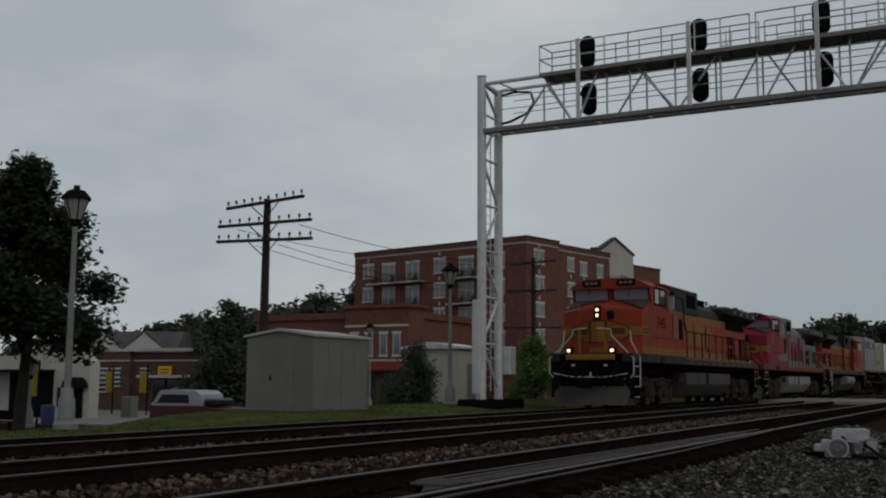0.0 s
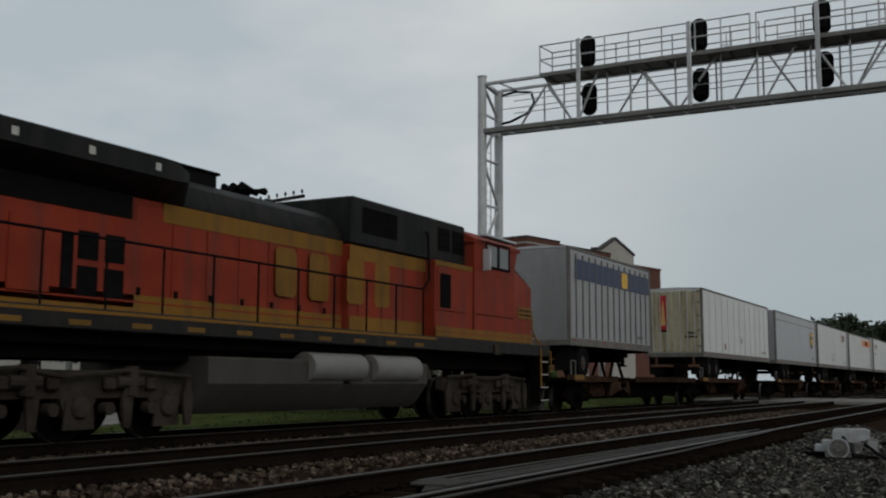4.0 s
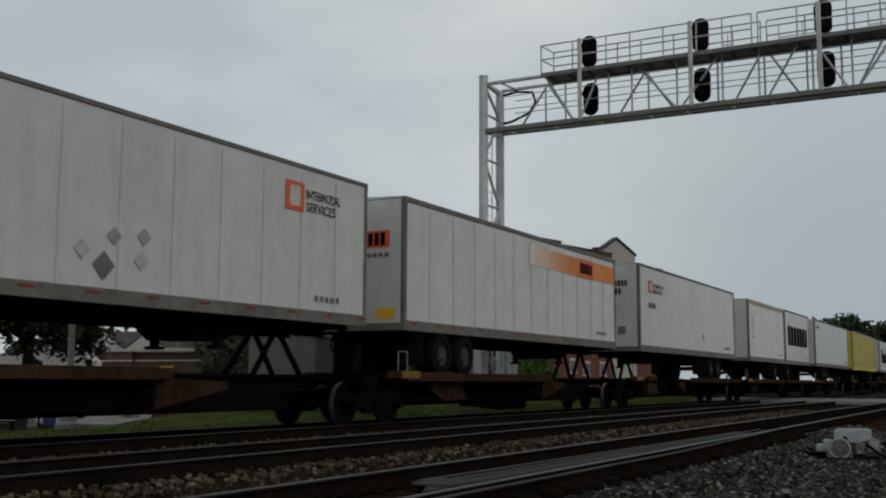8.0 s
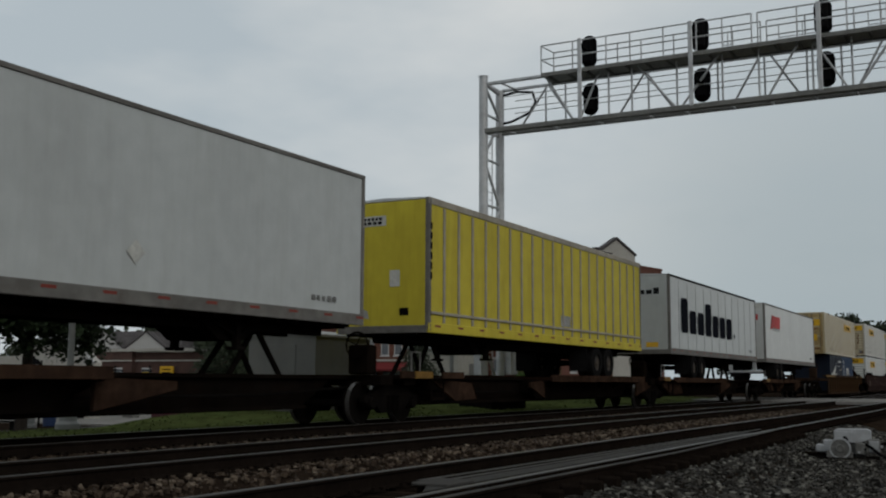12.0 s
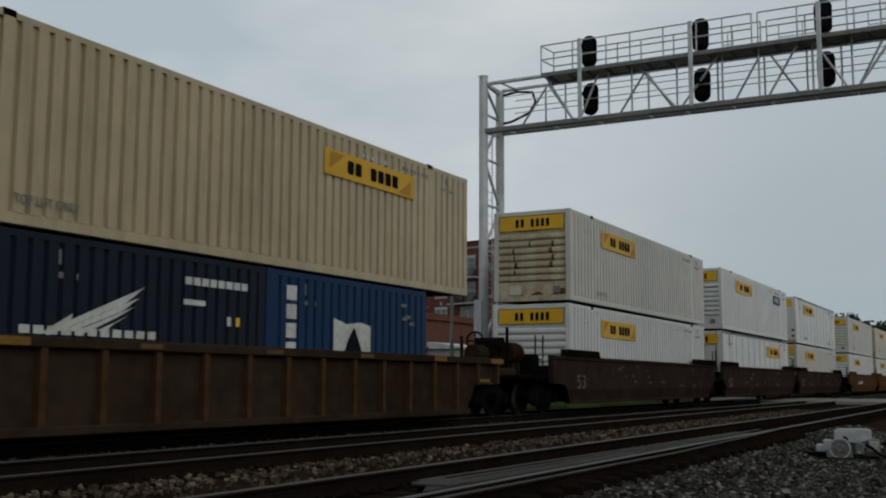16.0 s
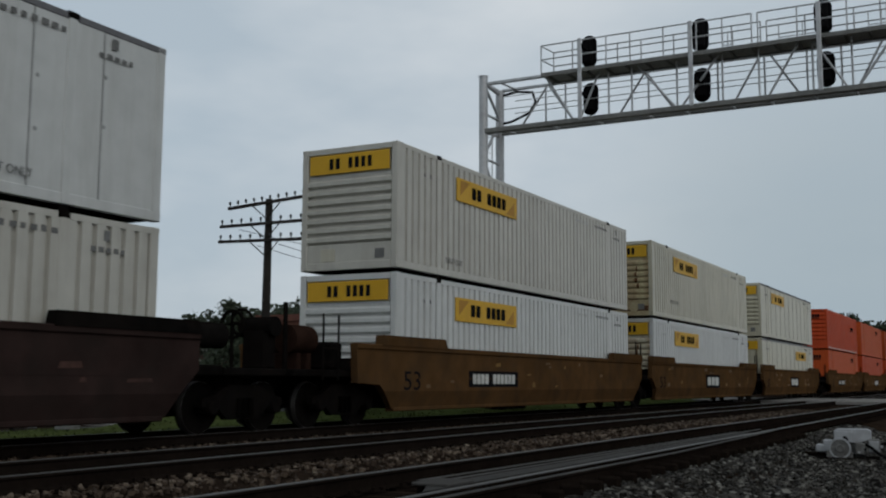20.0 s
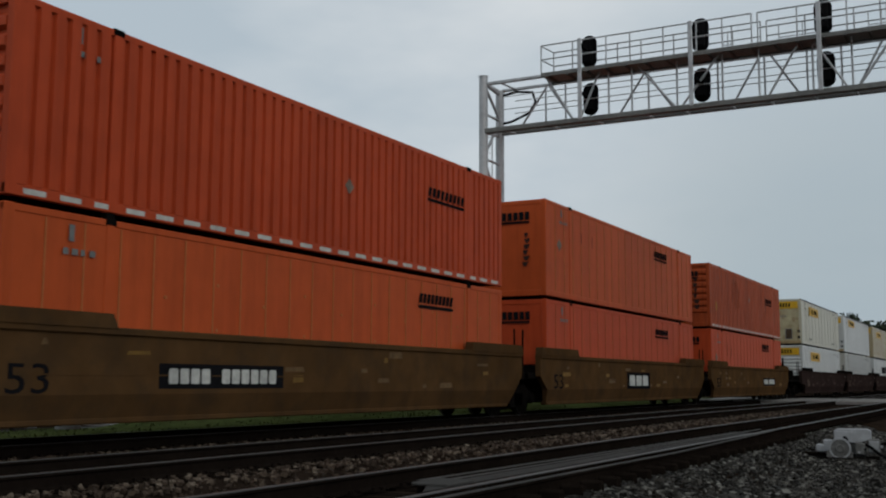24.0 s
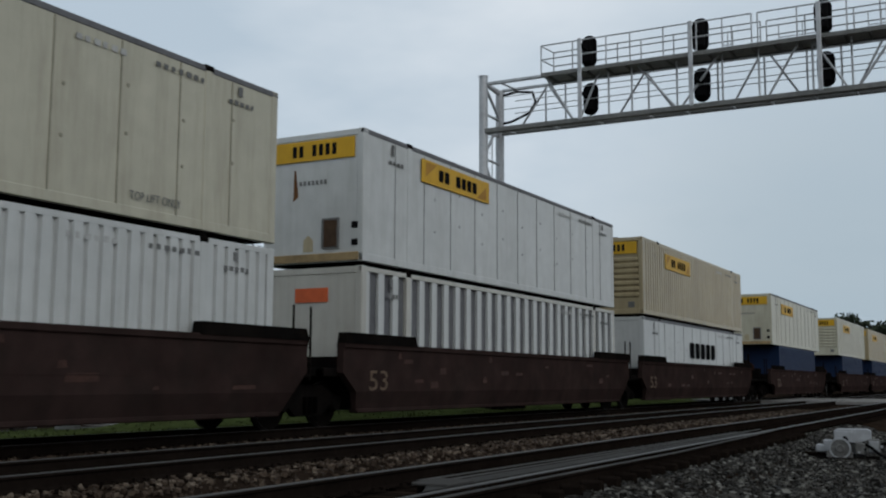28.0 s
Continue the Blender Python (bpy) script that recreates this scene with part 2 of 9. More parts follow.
def glyph_row(bits, spans, y, mi=0, stroke=0.24, inset=.03):
    """Plain solid bars with clipped corners, one for each (x0, x1, z0, z1), in place of painted names."""
    for x0, x1, z0, z1 in spans:
        w = x1 - x0
        a, b_ = x0 + w * inset, x1 - w * inset
        c = min(b_ - a, z1 - z0) * .12
        bits.prism([(a + c, z0), (b_ - c, z0), (b_, z0 + c), (b_, z1 - c), (b_ - c, z1), (a + c, z1), (a, z1 - c), (a, z0 + c)], y - .003, y, "y", mi)
    return bits


def row_spans(x0, x1, z0, z1, pattern, slant=0.0):
    """Splits a line of writing into blocks: T tall, x low, space a gap."""
    n = len(pattern)
    w = (x1 - x0) / n
    out = []
    for i, c in enumerate(pattern):
        if c == " ":
            continue
        top = z1 if c == "T" else z0 + (z1 - z0) * 0.68
        out.append((x0 + i * w + w * .07, x0 + (i + 1) * w - w * .07, z0, top))
    return out


def words(text, width, height, name="lettering"):
    """A mesh of flat raised letters in the xz plane, left bottom at the origin, facing -y."""
    cu = bpy.data.curves.new(name, "FONT")
    cu.body = text
    cu.extrude = 0.002
    cu.resolution_u = 3
    ob = bpy.data.objects.new(name, cu)
    scene.collection.objects.link(ob)
    bpy.context.view_layer.update()
    me = bpy.data.meshes.new_from_object(ob.evaluated_get(bpy.context.evaluated_depsgraph_get()))
    bpy.data.objects.remove(ob)
    bpy.data.curves.remove(cu)
    co = np.empty(len(me.vertices) * 3, np.float32)
    me.vertices.foreach_get("co", co)
    co = co.reshape(-1, 3)
    lo, hi = co.min(0), co.max(0)
    out = np.empty_like(co)
    out[:, 0] = (co[:, 0] - lo[0]) / (hi[0] - lo[0]) * width
    out[:, 2] = (co[:, 1] - lo[1]) / (hi[1] - lo[1]) * height
    out[:, 1] = -co[:, 2]
    me.vertices.foreach_set("co", out.ravel())
    me.update()
    return me


def painted(text, x, y, z, width, height, material, parent, rz=0, label=""):
    me = words(text, width, height)
    me.materials.clear()
    me.materials.append(material)
    return part("lettering", me, None, parent, label, pose(x, y, z, 0, 0, rz))
# ---------------------------------------------------------------- ground
TRACKS = (13.48, 9.52, 5.20)     # centre lines; the train runs on the first
HALF = 0.7525                    # centre line to middle of a rail


def smooth(a, b, x):
    t = min(1, max(0, (x - a) / (b - a)))
    return t * t * (3 - 2 * t)


def ground_z(x, y):
    z = -0.36
    for c in TRACKS:
        z = max(z, -0.36 + 0.155 * (1 - smooth(1.5, 2.1, abs(y - c))))
    if y < 2.6:
        z = -0.36 - 0.12 * smooth(2.6, -4, y) if y < -4 else -0.36
    crest = -0.33 + 0.36 * smooth(21.5, 26, x)
    if y > 14.9:
        z = -0.21 + (crest + 0.21) * smooth(14.9, 18, y)
        z += (-1.25 - crest) * smooth(20.5, 31, y)
    return z


def build_ground():
    xs = [-1500, -400, -150, -60, -30] + [-20 + 0.8 * i for i in range(140)] + [100, 120, 150, 200, 300, 500, 1000, 3000]
    ys = [-1500, -300, -80, -30, -15, -8, -4] + [-3 + 0.3 * i for i in range(120)] + [36, 42, 60, 90, 140, 250, 600, 3000]
    b = Bits()
    vs = []
    for x in xs:
        for y in ys:
            n = 0.03 * noise.noise((x * .9, y * .9, 3)) if -20 < x < 95 and -4 < y < 33 else 0
            vs.append((x, y, ground_z(x, y) - 0.012 + n))
    k = len(ys)
    fs = [(i * k + j, (i + 1) * k + j, (i + 1) * k + j + 1, i * k + j + 1) for i in range(len(xs) - 1) for j in range(k - 1)]
    b.add(vs, fs)
    tagged(part("ground", b, M_BALLAST), "dark stained crushed-stone ballast and bare earth", "ground", kind="structure")
    # lawn bank behind the tracks
    b = Bits()
    xs = [-30 + 0.9 * i for i in range(108)]
    ys = [15.3 + 0.45 * i for i in range(34)]
    vs = []
    for x in xs:
        for j, y in enumerate(ys):
            edge = 0.25 * noise.noise((x * .7, y, 0)) if j == 0 else 0
            n = 0.05 * noise.noise((x * .8, y * .8, 7)) + 0.02 * noise.noise((x * 3, y * 3, 7))
            vs.append((x, y + edge, ground_z(x, y) + 0.035 + n))
    k = len(ys)
    b.add(vs, [(i * k + j, (i + 1) * k + j, (i + 1) * k + j + 1, i * k + j + 1) for i in range(len(xs) - 1) for j in range(k - 1)])
    tagged(part("lawn", b, M_GRASS), "mown green grass bank with bare patches", "grass", kind="structure")
    rnd = random.Random(4)
    b = Bits()
    for i in range(9000):
        x, y = rnd.uniform(8, 66), 15.4 + 8 * rnd.random() ** 1.5
        if noise.noise((x * .5, y * .5, 2)) < -0.12:
            continue
        z = ground_z(x, y) + 0.03
        h, w, a = rnd.uniform(.03, .08), rnd.uniform(.02, .05), rnd.uniform(0, 6.28)
        dx, dy = math.cos(a) * w, math.sin(a) * w
        b.add([(x - dx, y - dy, z), (x + dx, y + dy, z), (x + rnd.uniform(-.05, .05), y + rnd.uniform(-.05, .05), z + h)], [(0, 1, 2)])
    tagged(part("grass_blades", b.mesh("grass_blades", M_BLADE, False), None), "short uneven tufts of green grass", "grass", kind="stuff")


def stone_shapes(rnd):
    """Broken angular stones: boxes with every corner pushed about."""
    faces = [(0, 2, 3, 1), (4, 5, 7, 6), (0, 1, 5, 4), (2, 6, 7, 3), (0, 4, 6, 2), (1, 3, 7, 5)]
    out = []
    for k in range(12):
        vs = [(sx * rnd.uniform(.45, 1.15), sy * rnd.uniform(.4, 1.0), sz * rnd.uniform(.35, .85)) for sz in (-1, 1) for sy in (-1, 1) for sx in (-1, 1)]
        out.append((vs, faces))
    return out


def build_gravel():
    rnd = random.Random(9)
    shapes = stone_shapes(rnd)
    verts, faces = [], []

    def stone(x, y, r):
        vs, fs = shapes[rnd.randrange(12)]
        a, tilt = rnd.uniform(0, 6.28), rnd.uniform(-.6, .6)
        c, s = math.cos(a), math.sin(a)
        ct, st = math.cos(tilt), math.sin(tilt)
        z = ground_z(x, y) + rnd.uniform(-.1, .55) * r
        o = len(verts)
        for vx, vy, vz in vs:
            vx, vz = vx * ct - vz * st, vx * st + vz * ct
            verts.append((x + r * (vx * c - vy * s), y + r * (vx * s + vy * c), z + r * vz))
        faces.extend(tuple(i + o for i in f) for f in fs)
    for i in range(46000):                       # nearest strip, beside the turnout
        x = 4.5 + 26 * rnd.random() ** 1.5
        y = rnd.uniform(-0.6, 4.25)
        if y < x * 0.02 - .6:
            continue
        stone(x, y, rnd.uniform(.012, .034) * (1.6 if rnd.random() < .05 else 1))
    me = bpy.data.meshes.new("gravel")
    me.from_pydata(verts, [], faces)
    me.materials.append(M_STONE)
    tagged(part("gravel", me, None), "grey angular crushed stones with a few pale ones", "gravel", kind="stuff")
    verts.clear()
    faces.clear()
    for i in range(34000):                       # cribs and gaps between the tracks
        x, y = 2 + 46 * rnd.random() ** 1.25, rnd.uniform(5.9, 15.2)
        if min(abs(y - c) for c in TRACKS) < 0.62 and rnd.random() < .7:
            continue
        stone(x, y, rnd.uniform(.016, .042))
    me = bpy.data.meshes.new("gravel")
    me.from_pydata(verts, [], faces)
    me.materials.append(M_STONE2)
    tagged(part("gravel", me, None), "rusty brown angular crushed ballast stones", "gravel", kind="stuff")


RAIL_PROF = [(-.07, -.185), (.07, -.185), (.07, -.172), (.012, -.145), (.010, -.05), (.036, -.034), (.037, -.008),
             (.030, 0), (-.030, 0), (-.037, -.008), (-.036, -.034), (-.010, -.05), (-.012, -.145), (-.07, -.172)]


def rail_bits(y, x0, x1, b=None, y1=None):
    b = b or Bits()
    n = len(RAIL_PROF)
    y1 = y if y1 is None else y1
    vs = [(x0, y + p[0], p[1]) for p in RAIL_PROF] + [(x1, y1 + p[0], p[1]) for p in RAIL_PROF]
    for i in range(n):
        j = (i + 1) % n
        b.add([vs[i], vs[j], vs[n + j], vs[n + i]], [(0, 1, 2, 3)], 1 if i in (6, 7, 8) else 0)
    b.add(vs, [tuple(range(n))[::-1], tuple(range(n, 2 * n))])
    return b


def build_tracks():
    tie = Bits().box(-.115, .115, -1.3, 1.3, -.36, -.188, b=.014).mesh("tie", M_TIE)
    rnd = random.Random(3)
    for k, c in enumerate(TRACKS):
        tr = thing("railway_track", "standard-gauge track of worn steel rails on dark wooden ties", "railway track", "parallel tracks", "structure")
        for s in (-1, 1):
            part("rail", rail_bits(c + s * HALF, -60, 420), [M_RAIL, M_RAILTOP], tr, "steel rail with a worn bright head")
        far = Bits()
        plates = Bits()
        i = 0
        x = -58.0
        while x < 300:
            xx = x + rnd.uniform(-.04, .04)
            if 0 < x < 52:
                ob = part("tie", tie, None, tr, at=pose(xx, c + rnd.uniform(-.06, .06), rnd.uniform(-.012, .004), 0, 0, rnd.uniform(-1.2, 1.2)))
            elif x < 140:
                far.box(xx - .115, xx + .115, c - 1.3, c + 1.3, -.36, -.19)
            if -2 < x < 60:
                for s in (-1, 1):
                    y = c + s * HALF
                    plates.box(xx - .09, xx + .09, y - .17, y + .17, -.188, -.176)
                    for q in (-.1, .1):
                        plates.box(xx - .06, xx - .025, y + q - .02, y + q + .02, -.176, -.14)
                        plates.box(xx + .13, xx + .16, y + q * .6 - .05, y + q * .6 + .05, -.2, -.15)
            x += 0.5
        st = part("tie_rest", far, M_TIE, tr)
        st["kind"] = "stuff"
        st = part("tie_plates", plates, M_RAIL, tr, "rusty tie plates, spikes and rail anchors")
        st["kind"] = "stuff"


def build_turnout():
    """Switch and guard rails beside the nearest track, with its machine box."""
    M_RAILDULL = mat("dull_rail_head", (0.034, 0.032, 0.029), 0.75, 0.0, var=0.35, scale=3, bump=0.1, spec=.12)
    M_TANKPLATE = mat("grey_end_plate", (0.06, 0.058, 0.055), 0.85, spec=.1)
    tn = thing("turnout", "turnout with guard rails, frog and worn grey running rails", "railway switch", kind="structure")
    part("guard_rail", rail_bits(5.10, 9.0, 21.0, y1=4.83), [M_RAIL, M_RAILDULL], tn)
    part("wing_rail", rail_bits(4.90, 9.3, 22.5, y1=4.72), [M_RAIL, M_RAILDULL], tn)
    b = Bits()
    b.prism([(8.6, 4.78), (9.0, 5.02), (21.0, 4.70), (21.0, 4.58), (8.2, 4.60)], -.10, -.012, "z")
    part("frog_casting", b, [mat("worn_manganese_steel", (0.027, 0.0255, 0.023), 0.85, 0.0, var=0.4, scale=4, bump=0.15, spec=.12)], tn, "grey cast steel frog plate")
    part("closure_rail", rail_bits(4.24, 4.0, 14.5, y1=4.15), [M_RAIL, M_RAILDULL], tn)
    part("closure_rail", rail_bits(4.15, 14.5, 22.0, y1=4.37), [M_RAIL, M_RAILDULL], tn)
    b = Bits()
    b.box(8.7, 9.25, 4.62, 5.0, -.02, .012, b=.01)
    part("end_plate", b, M_TANKPLATE, tn, "light grey steel end plate")
    braces = Bits()
    for i in range(26):
        x = 9 + i * .55
        braces.box(x, x + .12, 3.86, 4.1, -.2, -.08, b=.02)
    part("rail_braces", braces, M_RAIL, tn)
    ties = Bits()
    for i in range(40):
        x = 6 + i * .55
        ties.box(x, x + .22, 3.35 + .3 * noise.noise((i, 0, 0)), 4.2, -.42, -.29, b=.01)
    ties_o = part("long_ties", ties, M_TIE, tn)
    ties_o["kind"] = "stuff"
    # switch machine, its lid open towards the tracks' edge
    sm = thing("switch_machine", "chalky white electric switch machine with a round motor end", "switch machine", at=pose(19.6, 2.76, -.36, 0, 0, -84))
    white = mat("chalky_white_paint", (0.30, 0.31, 0.32), 0.7, var=0.2, scale=9, bump=0.15, dirt=(0.1, 0.09, 0.08), dirt_amt=0.6)
    greyp = mat("stained_grey_casting", (0.12, 0.12, 0.115), 0.8, var=0.35, scale=14, bump=0.3, dirt=(0.03, 0.025, 0.02), dirt_amt=0.8)
    part("base_plate", Bits().box(-.5, .62, -.28, .3, .0, .05, b=.01), M_UNDER, sm)
    part("gear_case", Bits().box(-.2, .42, -.05, .34, .05, .3, b=.03), greyp, sm)
    part("cover", Bits().prism([(-.09, .28), (-.09, .49), (-.03, .515), (.44, .52), (.5, .48), (.5, .36), (.3, .30)], -.1, .34, "y"), white, sm, "chalky white lid")
    part("cover_plate", Bits().box(-.095, .2, -.125, -.102, .3, .485, b=.008), white, sm)
    part("latch", Bits().box(.05, .11, -.145, -.125, .36, .4).box(.1, .13, -.14, -.125, .33, .37), M_BLACK, sm)
    part("motor_end", Bits().lathe([(.0, -.05), (.06, -.06), (.07, -.035), (.145, -.035), (.165, -.02), (.17, .02), (.17, .26), (0, .26)], (.0, -.2, .2), 20, "y"), greyp, sm, "round grey motor end")
    part("motor_rim", Bits().lathe([(.15, -.045), (.178, -.045), (.178, .01), (.15, .01), (.15, -.045)], (.0, -.2, .2), 20, "y"), white, sm)
    for dz, x0, x1 in ((.12, -.40, -.16), (.2, -.28, -.12)):
        part("side_casting", Bits().box(x0, x1, -.05, .2, dz, dz + .13, b=.02), white, sm)
    part("foot", Bits().box(-.22, -.14, -.24, -.1, 0, .16, b=.015), greyp, sm)
    part("foot", Bits().box(.13, .2, -.24, -.1, 0, .14, b=.015), greyp, sm)
    part("contact_block", Bits().box(.24, .4, -.2, -.06, .1, .3, b=.02), greyp, sm)
    part("junction_box", Bits().box(.44, .64, -.16, .1, .12, .36, b=.025), greyp, sm)
    part("junction_lid", Bits().box(.46, .62, -.18, -.16, .15, .33, b=.008), white, sm)
    for i, x in enumerate((.22, .3, .4, .66)):
        part("bolt", Bits().cyl((x, -.22, .09 + .05 * i), (x, -.05, .09 + .05 * i), .022, 8), white if i % 2 else M_BLACK, sm)
    part("conduit", Bits().pipe([(.36, -.12, .3), (.5, -.2, .22), (.62, -.22, .12), (.8, -.2, .02)], .025, 8), M_BLACK, sm)
    part("conduit", Bits().pipe([(.64, 0, .26), (.78, -.02, .3), (.86, -.04, .2), (.9, -.04, .0)], .03, 8), M_UNDER, sm)
    part("throw_rod", Bits().cyl((-.2, .05, .09), (-1.9, .05, .09), .03).cyl((-.2, .2, .09), (-1.9, .25, .09), .022), M_RAIL, sm)
    for x in (19.15, 20.0):
        tb = part("headblock_tie", Bits().box(-.13, .13, -1.0, 2.2, -.1, .07, b=.015), M_TIE, None, at=pose(x, 2.9, -.43))
        tagged(tb, "long dark wooden tie carrying the switch machine", "railway tie", "headblock ties")


def build_crossing():
    b = Bits()
    for i in range(8):
        y0 = -1.0 + i * 2.6
        if y0 > 15:
            break
        b.box(61, 73, y0 + .02, y0 + 2.58, -.2, -.02, b=.02)
    tagged(part("road_crossing", b, M_CONCRETE), "pale concrete road crossing panels across the tracks", "road crossing", kind="structure")
    b = Bits()
    b.prism([(15.6, -.02), (19, -.1), (30, -1.22), (60, -1.22), (60, -1.5), (15.6, -.5)], 60, 74, "x")
    tagged(part("road", b, M_ASPHALT), "grey asphalt road leading away from the crossing", "road", kind="structure")


# ---------------------------------------------------------------- signal bridge
def build_bridge():
    g = thing("signal_bridge", "galvanised steel signal bridge with walkway spanning the tracks", "signal bridge")
    XN, XF = 35.0, 36.45
    YA, YB = 17.12, -3.2
    for x, nm in ((XN, "column"), (XF, "column")):
        part(nm, Bits().cyl((x, YA, .12), (x, YA, 12.29 if x == XN else 12.05), .165, 14).cyl((x, YA, 12.29 if x == XN else 12.05), (x, YA, 12.33 if x == XN else 12.1), .185, 14), M_GALV, g, "round steel column")
        part("near_column", Bits().cyl((x, YB, -.4), (x, YB, 12.35), .165, 14), M_GALV, g)
    lace = Bits()
    z, s = .6, 0
    while z < 12:
        z2 = min(z + 1.72, 12.1)
        a, b_ = (XN, XF) if s % 2 else (XF, XN)
        lace.cyl((a, YA, z), (b_, YA, z2), .055, 7)
        lace.cyl((XN, YA, z2), (XF, YA, z2), .045, 7)
        z, s = z2, s + 1
    part("column_lacing", lace, M_GALV, g)
    part("cabinet", Bits().box(XF + .05, XF + .6, YA - .45, YA - .05, 1.2, 2.25, b=.03), M_GALV, g, "grey steel cable cabinet on the column")
    part("footing", Bits().box(XN - .7, XF + .9, YA - .65, YA + .65, -.35, .3, b=.05), M_UNDER, g, "dark steel-edged footing")
    lad = Bits()
    for x in (XN + .35, XN + .75):
        lad.cyl((x, YA, .6), (x, YA, 10.3), .02, 6)
    for i in range(32):
        lad.cyl((XN + .35, YA, .8 + i * .3), (XN + .75, YA, .8 + i * .3), .012, 5)
    part("ladder", lad, M_GALV, g)
    part("ladder_guard", Bits().box(XN - .26, XN - .17, YA - .05, YA + .27, .5, 3.9, b=.02), M_GALV, g)
    ZB, ZT = 10.2, 11.98
    # darker grey than the galvanised steel, for bottom chords and walkway edges
    midg = mat("dull_dark_grey_steel", (0.15, 0.15, 0.14), 0.6, 0.2, var=0.2, scale=5)
    dark = mat("walkway_grating", (0.3, 0.3, 0.285), 0.8, 0.0, var=0.25, scale=8)
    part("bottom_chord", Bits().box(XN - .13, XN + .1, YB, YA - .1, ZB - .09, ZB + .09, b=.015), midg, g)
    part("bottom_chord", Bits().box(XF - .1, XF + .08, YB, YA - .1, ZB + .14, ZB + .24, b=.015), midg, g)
    part("top_chord", Bits().box(XN - .07, XN + .07, YB, YA - .1, ZT - .02, ZT + .09, b=.015), M_GALV, g)
    part("top_chord", Bits().box(XF - .06, XF + .06, YB, YA - .1, ZT + .08, ZT + .18, b=.015), M_GALV, g)
    near = ((14.6, 13.5), (12.5, 13.3), (11.2, 9.75), (8.25, 9.65), (5.7, 6.75), (5.3, 4.22), (2.7, 3.95), (2.2, .9), (-.3, .75))
    far = ((15.1, 16.4), (15.1, 13.9), (11.3, 12.5), (11.3, 10.1), (7.25, 8.3), (6.9, 5.8), (3.3, 4.25), (3.0, 1.7), (-.8, .4))
    for x, bays, dz in ((XN, near, 0), (XF, far, .14)):
        for y0, y1 in bays:
            part("diagonal", Bits().cyl((x, y0, ZT + dz), (x, y1, ZB + dz), .04, 6), M_GALV, g)
    for y in (16.4, 14.6, 12.9, 11.0, 9.7, 8.1, 6.8, 5.4, 4.1, 2.6, 1.0, -.6):
        part("cross_strut", Bits().cyl((XN, y, ZB), (XF, y, ZB + .16), .035, 6), M_GALV, g)
        part("cross_strut", Bits().cyl((XN, y, ZT), (XF, y, ZT + .1), .035, 6), M_GALV, g)
    for y in (12.2, 11.35, 9.75, 8.2, 7.0, 5.3, 4.1, 2.4):
        part("truss_post", Bits().cyl((XN, y, ZB), (XN, y, ZT), .035, 6), M_GALV, g)
    for y in (15.2, 14.4, 11.2, 8.7, 7.1, 5.7, 4.6, 3.0):
        part("truss_post", Bits().cyl((XF, y, ZB + .15), (XF, y, ZT + .1), .035, 6), M_GALV, g)
    part("knee_brace", Bits().cyl((XN, YA, 12.1), (XF, YA, 11.95), .07, 8), M_GALV, g)
    part("knee_brace", Bits().cyl((XN, YA, 10.2), (XF, YA, 10.3), .06, 8), M_GALV, g)
    # walkway along the top with hand rails on both sides
    XA, XB = XN - .4, XN + .55
    deck = part("walkway", Bits().box(XA, XB, YB, 14.6, 11.90, 11.96), dark, g, "dark grating walkway")
    part("toe_board", Bits().box(XA - .03, XA, YB, 14.6, 11.86, 12.0).box(XB, XB + .03, YB, 14.6, 11.84, 12.0), midg, deck)
    for i in range(24):
        part("joist", Bits().box(XA, XB, 14.3 - i * .72, 14.36 - i * .72, 11.83, 11.9), midg, deck)
    for x, shift in ((XA, 0), (XB, -.1)):
        for ys in ((14.6, 13.39, 12.14, 11.27, 10.09, 8.95, 8.08, 7.12), (6.92, 5.68, 4.16, 3.17, 1.9, .6, -.7)):
            hr = Bits()
            for z in (12.5, 13.02):
                hr.cyl((x, ys[0] + shift, z), (x, ys[-1] + shift, z), .026, 6)
            for y in ys:
                hr.cyl((x, y + shift, 11.95), (x, y + shift, 13.02), .026, 6)
            part("handrail", hr, M_GALV, g, "steel pipe handrail")
    part("end_rail", Bits().cyl((XA, 14.6, 13.02), (XB, 14.5, 13.02), .026, 6).cyl((XA, 14.6, 12.5), (XB, 14.5, 12.5), .026, 6), M_GALV, g)
    for x, zs in ((XN + .1, (11.46, 10.98)), (XF - .15, (11.6, 11.12))):
        lo = Bits()
        for z in zs:
            lo.cyl((x, YB, z), (x, 16.4, z), .018, 5)
        part("lower_rail", lo, M_GALV, g)
    for y0, y1 in ((8.45, 8.1), (6.55, 5.0), (3.7, 2.9)):
        st = Bits()
        for y in (y0, (y0 + y1) / 2, y1):
            st.cyl((XF - .2, y, 12.05), (XF - .2, y, 13.05), .02, 5)
        for z in (12.6, 13.05):
            st.cyl((XF - .2, y0, z), (XF - .2, y1, z), .02, 5)
        part("service_stand", st, M_GALV, g, "pipe guard round a service stand")
    cable = Bits().pipe([(XF, YA, 11.9), (XF, 16.4, 12.0), (XF, 15.75, 11.9), (XF, 15.62, 11.5), (XF, 15.9, 11.1), (XF, 16.6, 10.85), (XF, 17.0, 10.8)], .05, 7)
    part("cable_loop", cable, M_UNDER, g, "hanging black cable loop")
    part("conduit", Bits().cyl((XN + .25, YB, ZB - .02), (XN + .25, YA, ZB - .02), .03, 6), midg, g)
    # signals: masts on the walkway's edge, each with an upper and a lower head turned away along the line
    lens = glass_mat("unlit_lens", (0.02, 0.02, 0.02), .15)
    HX = XN + .3
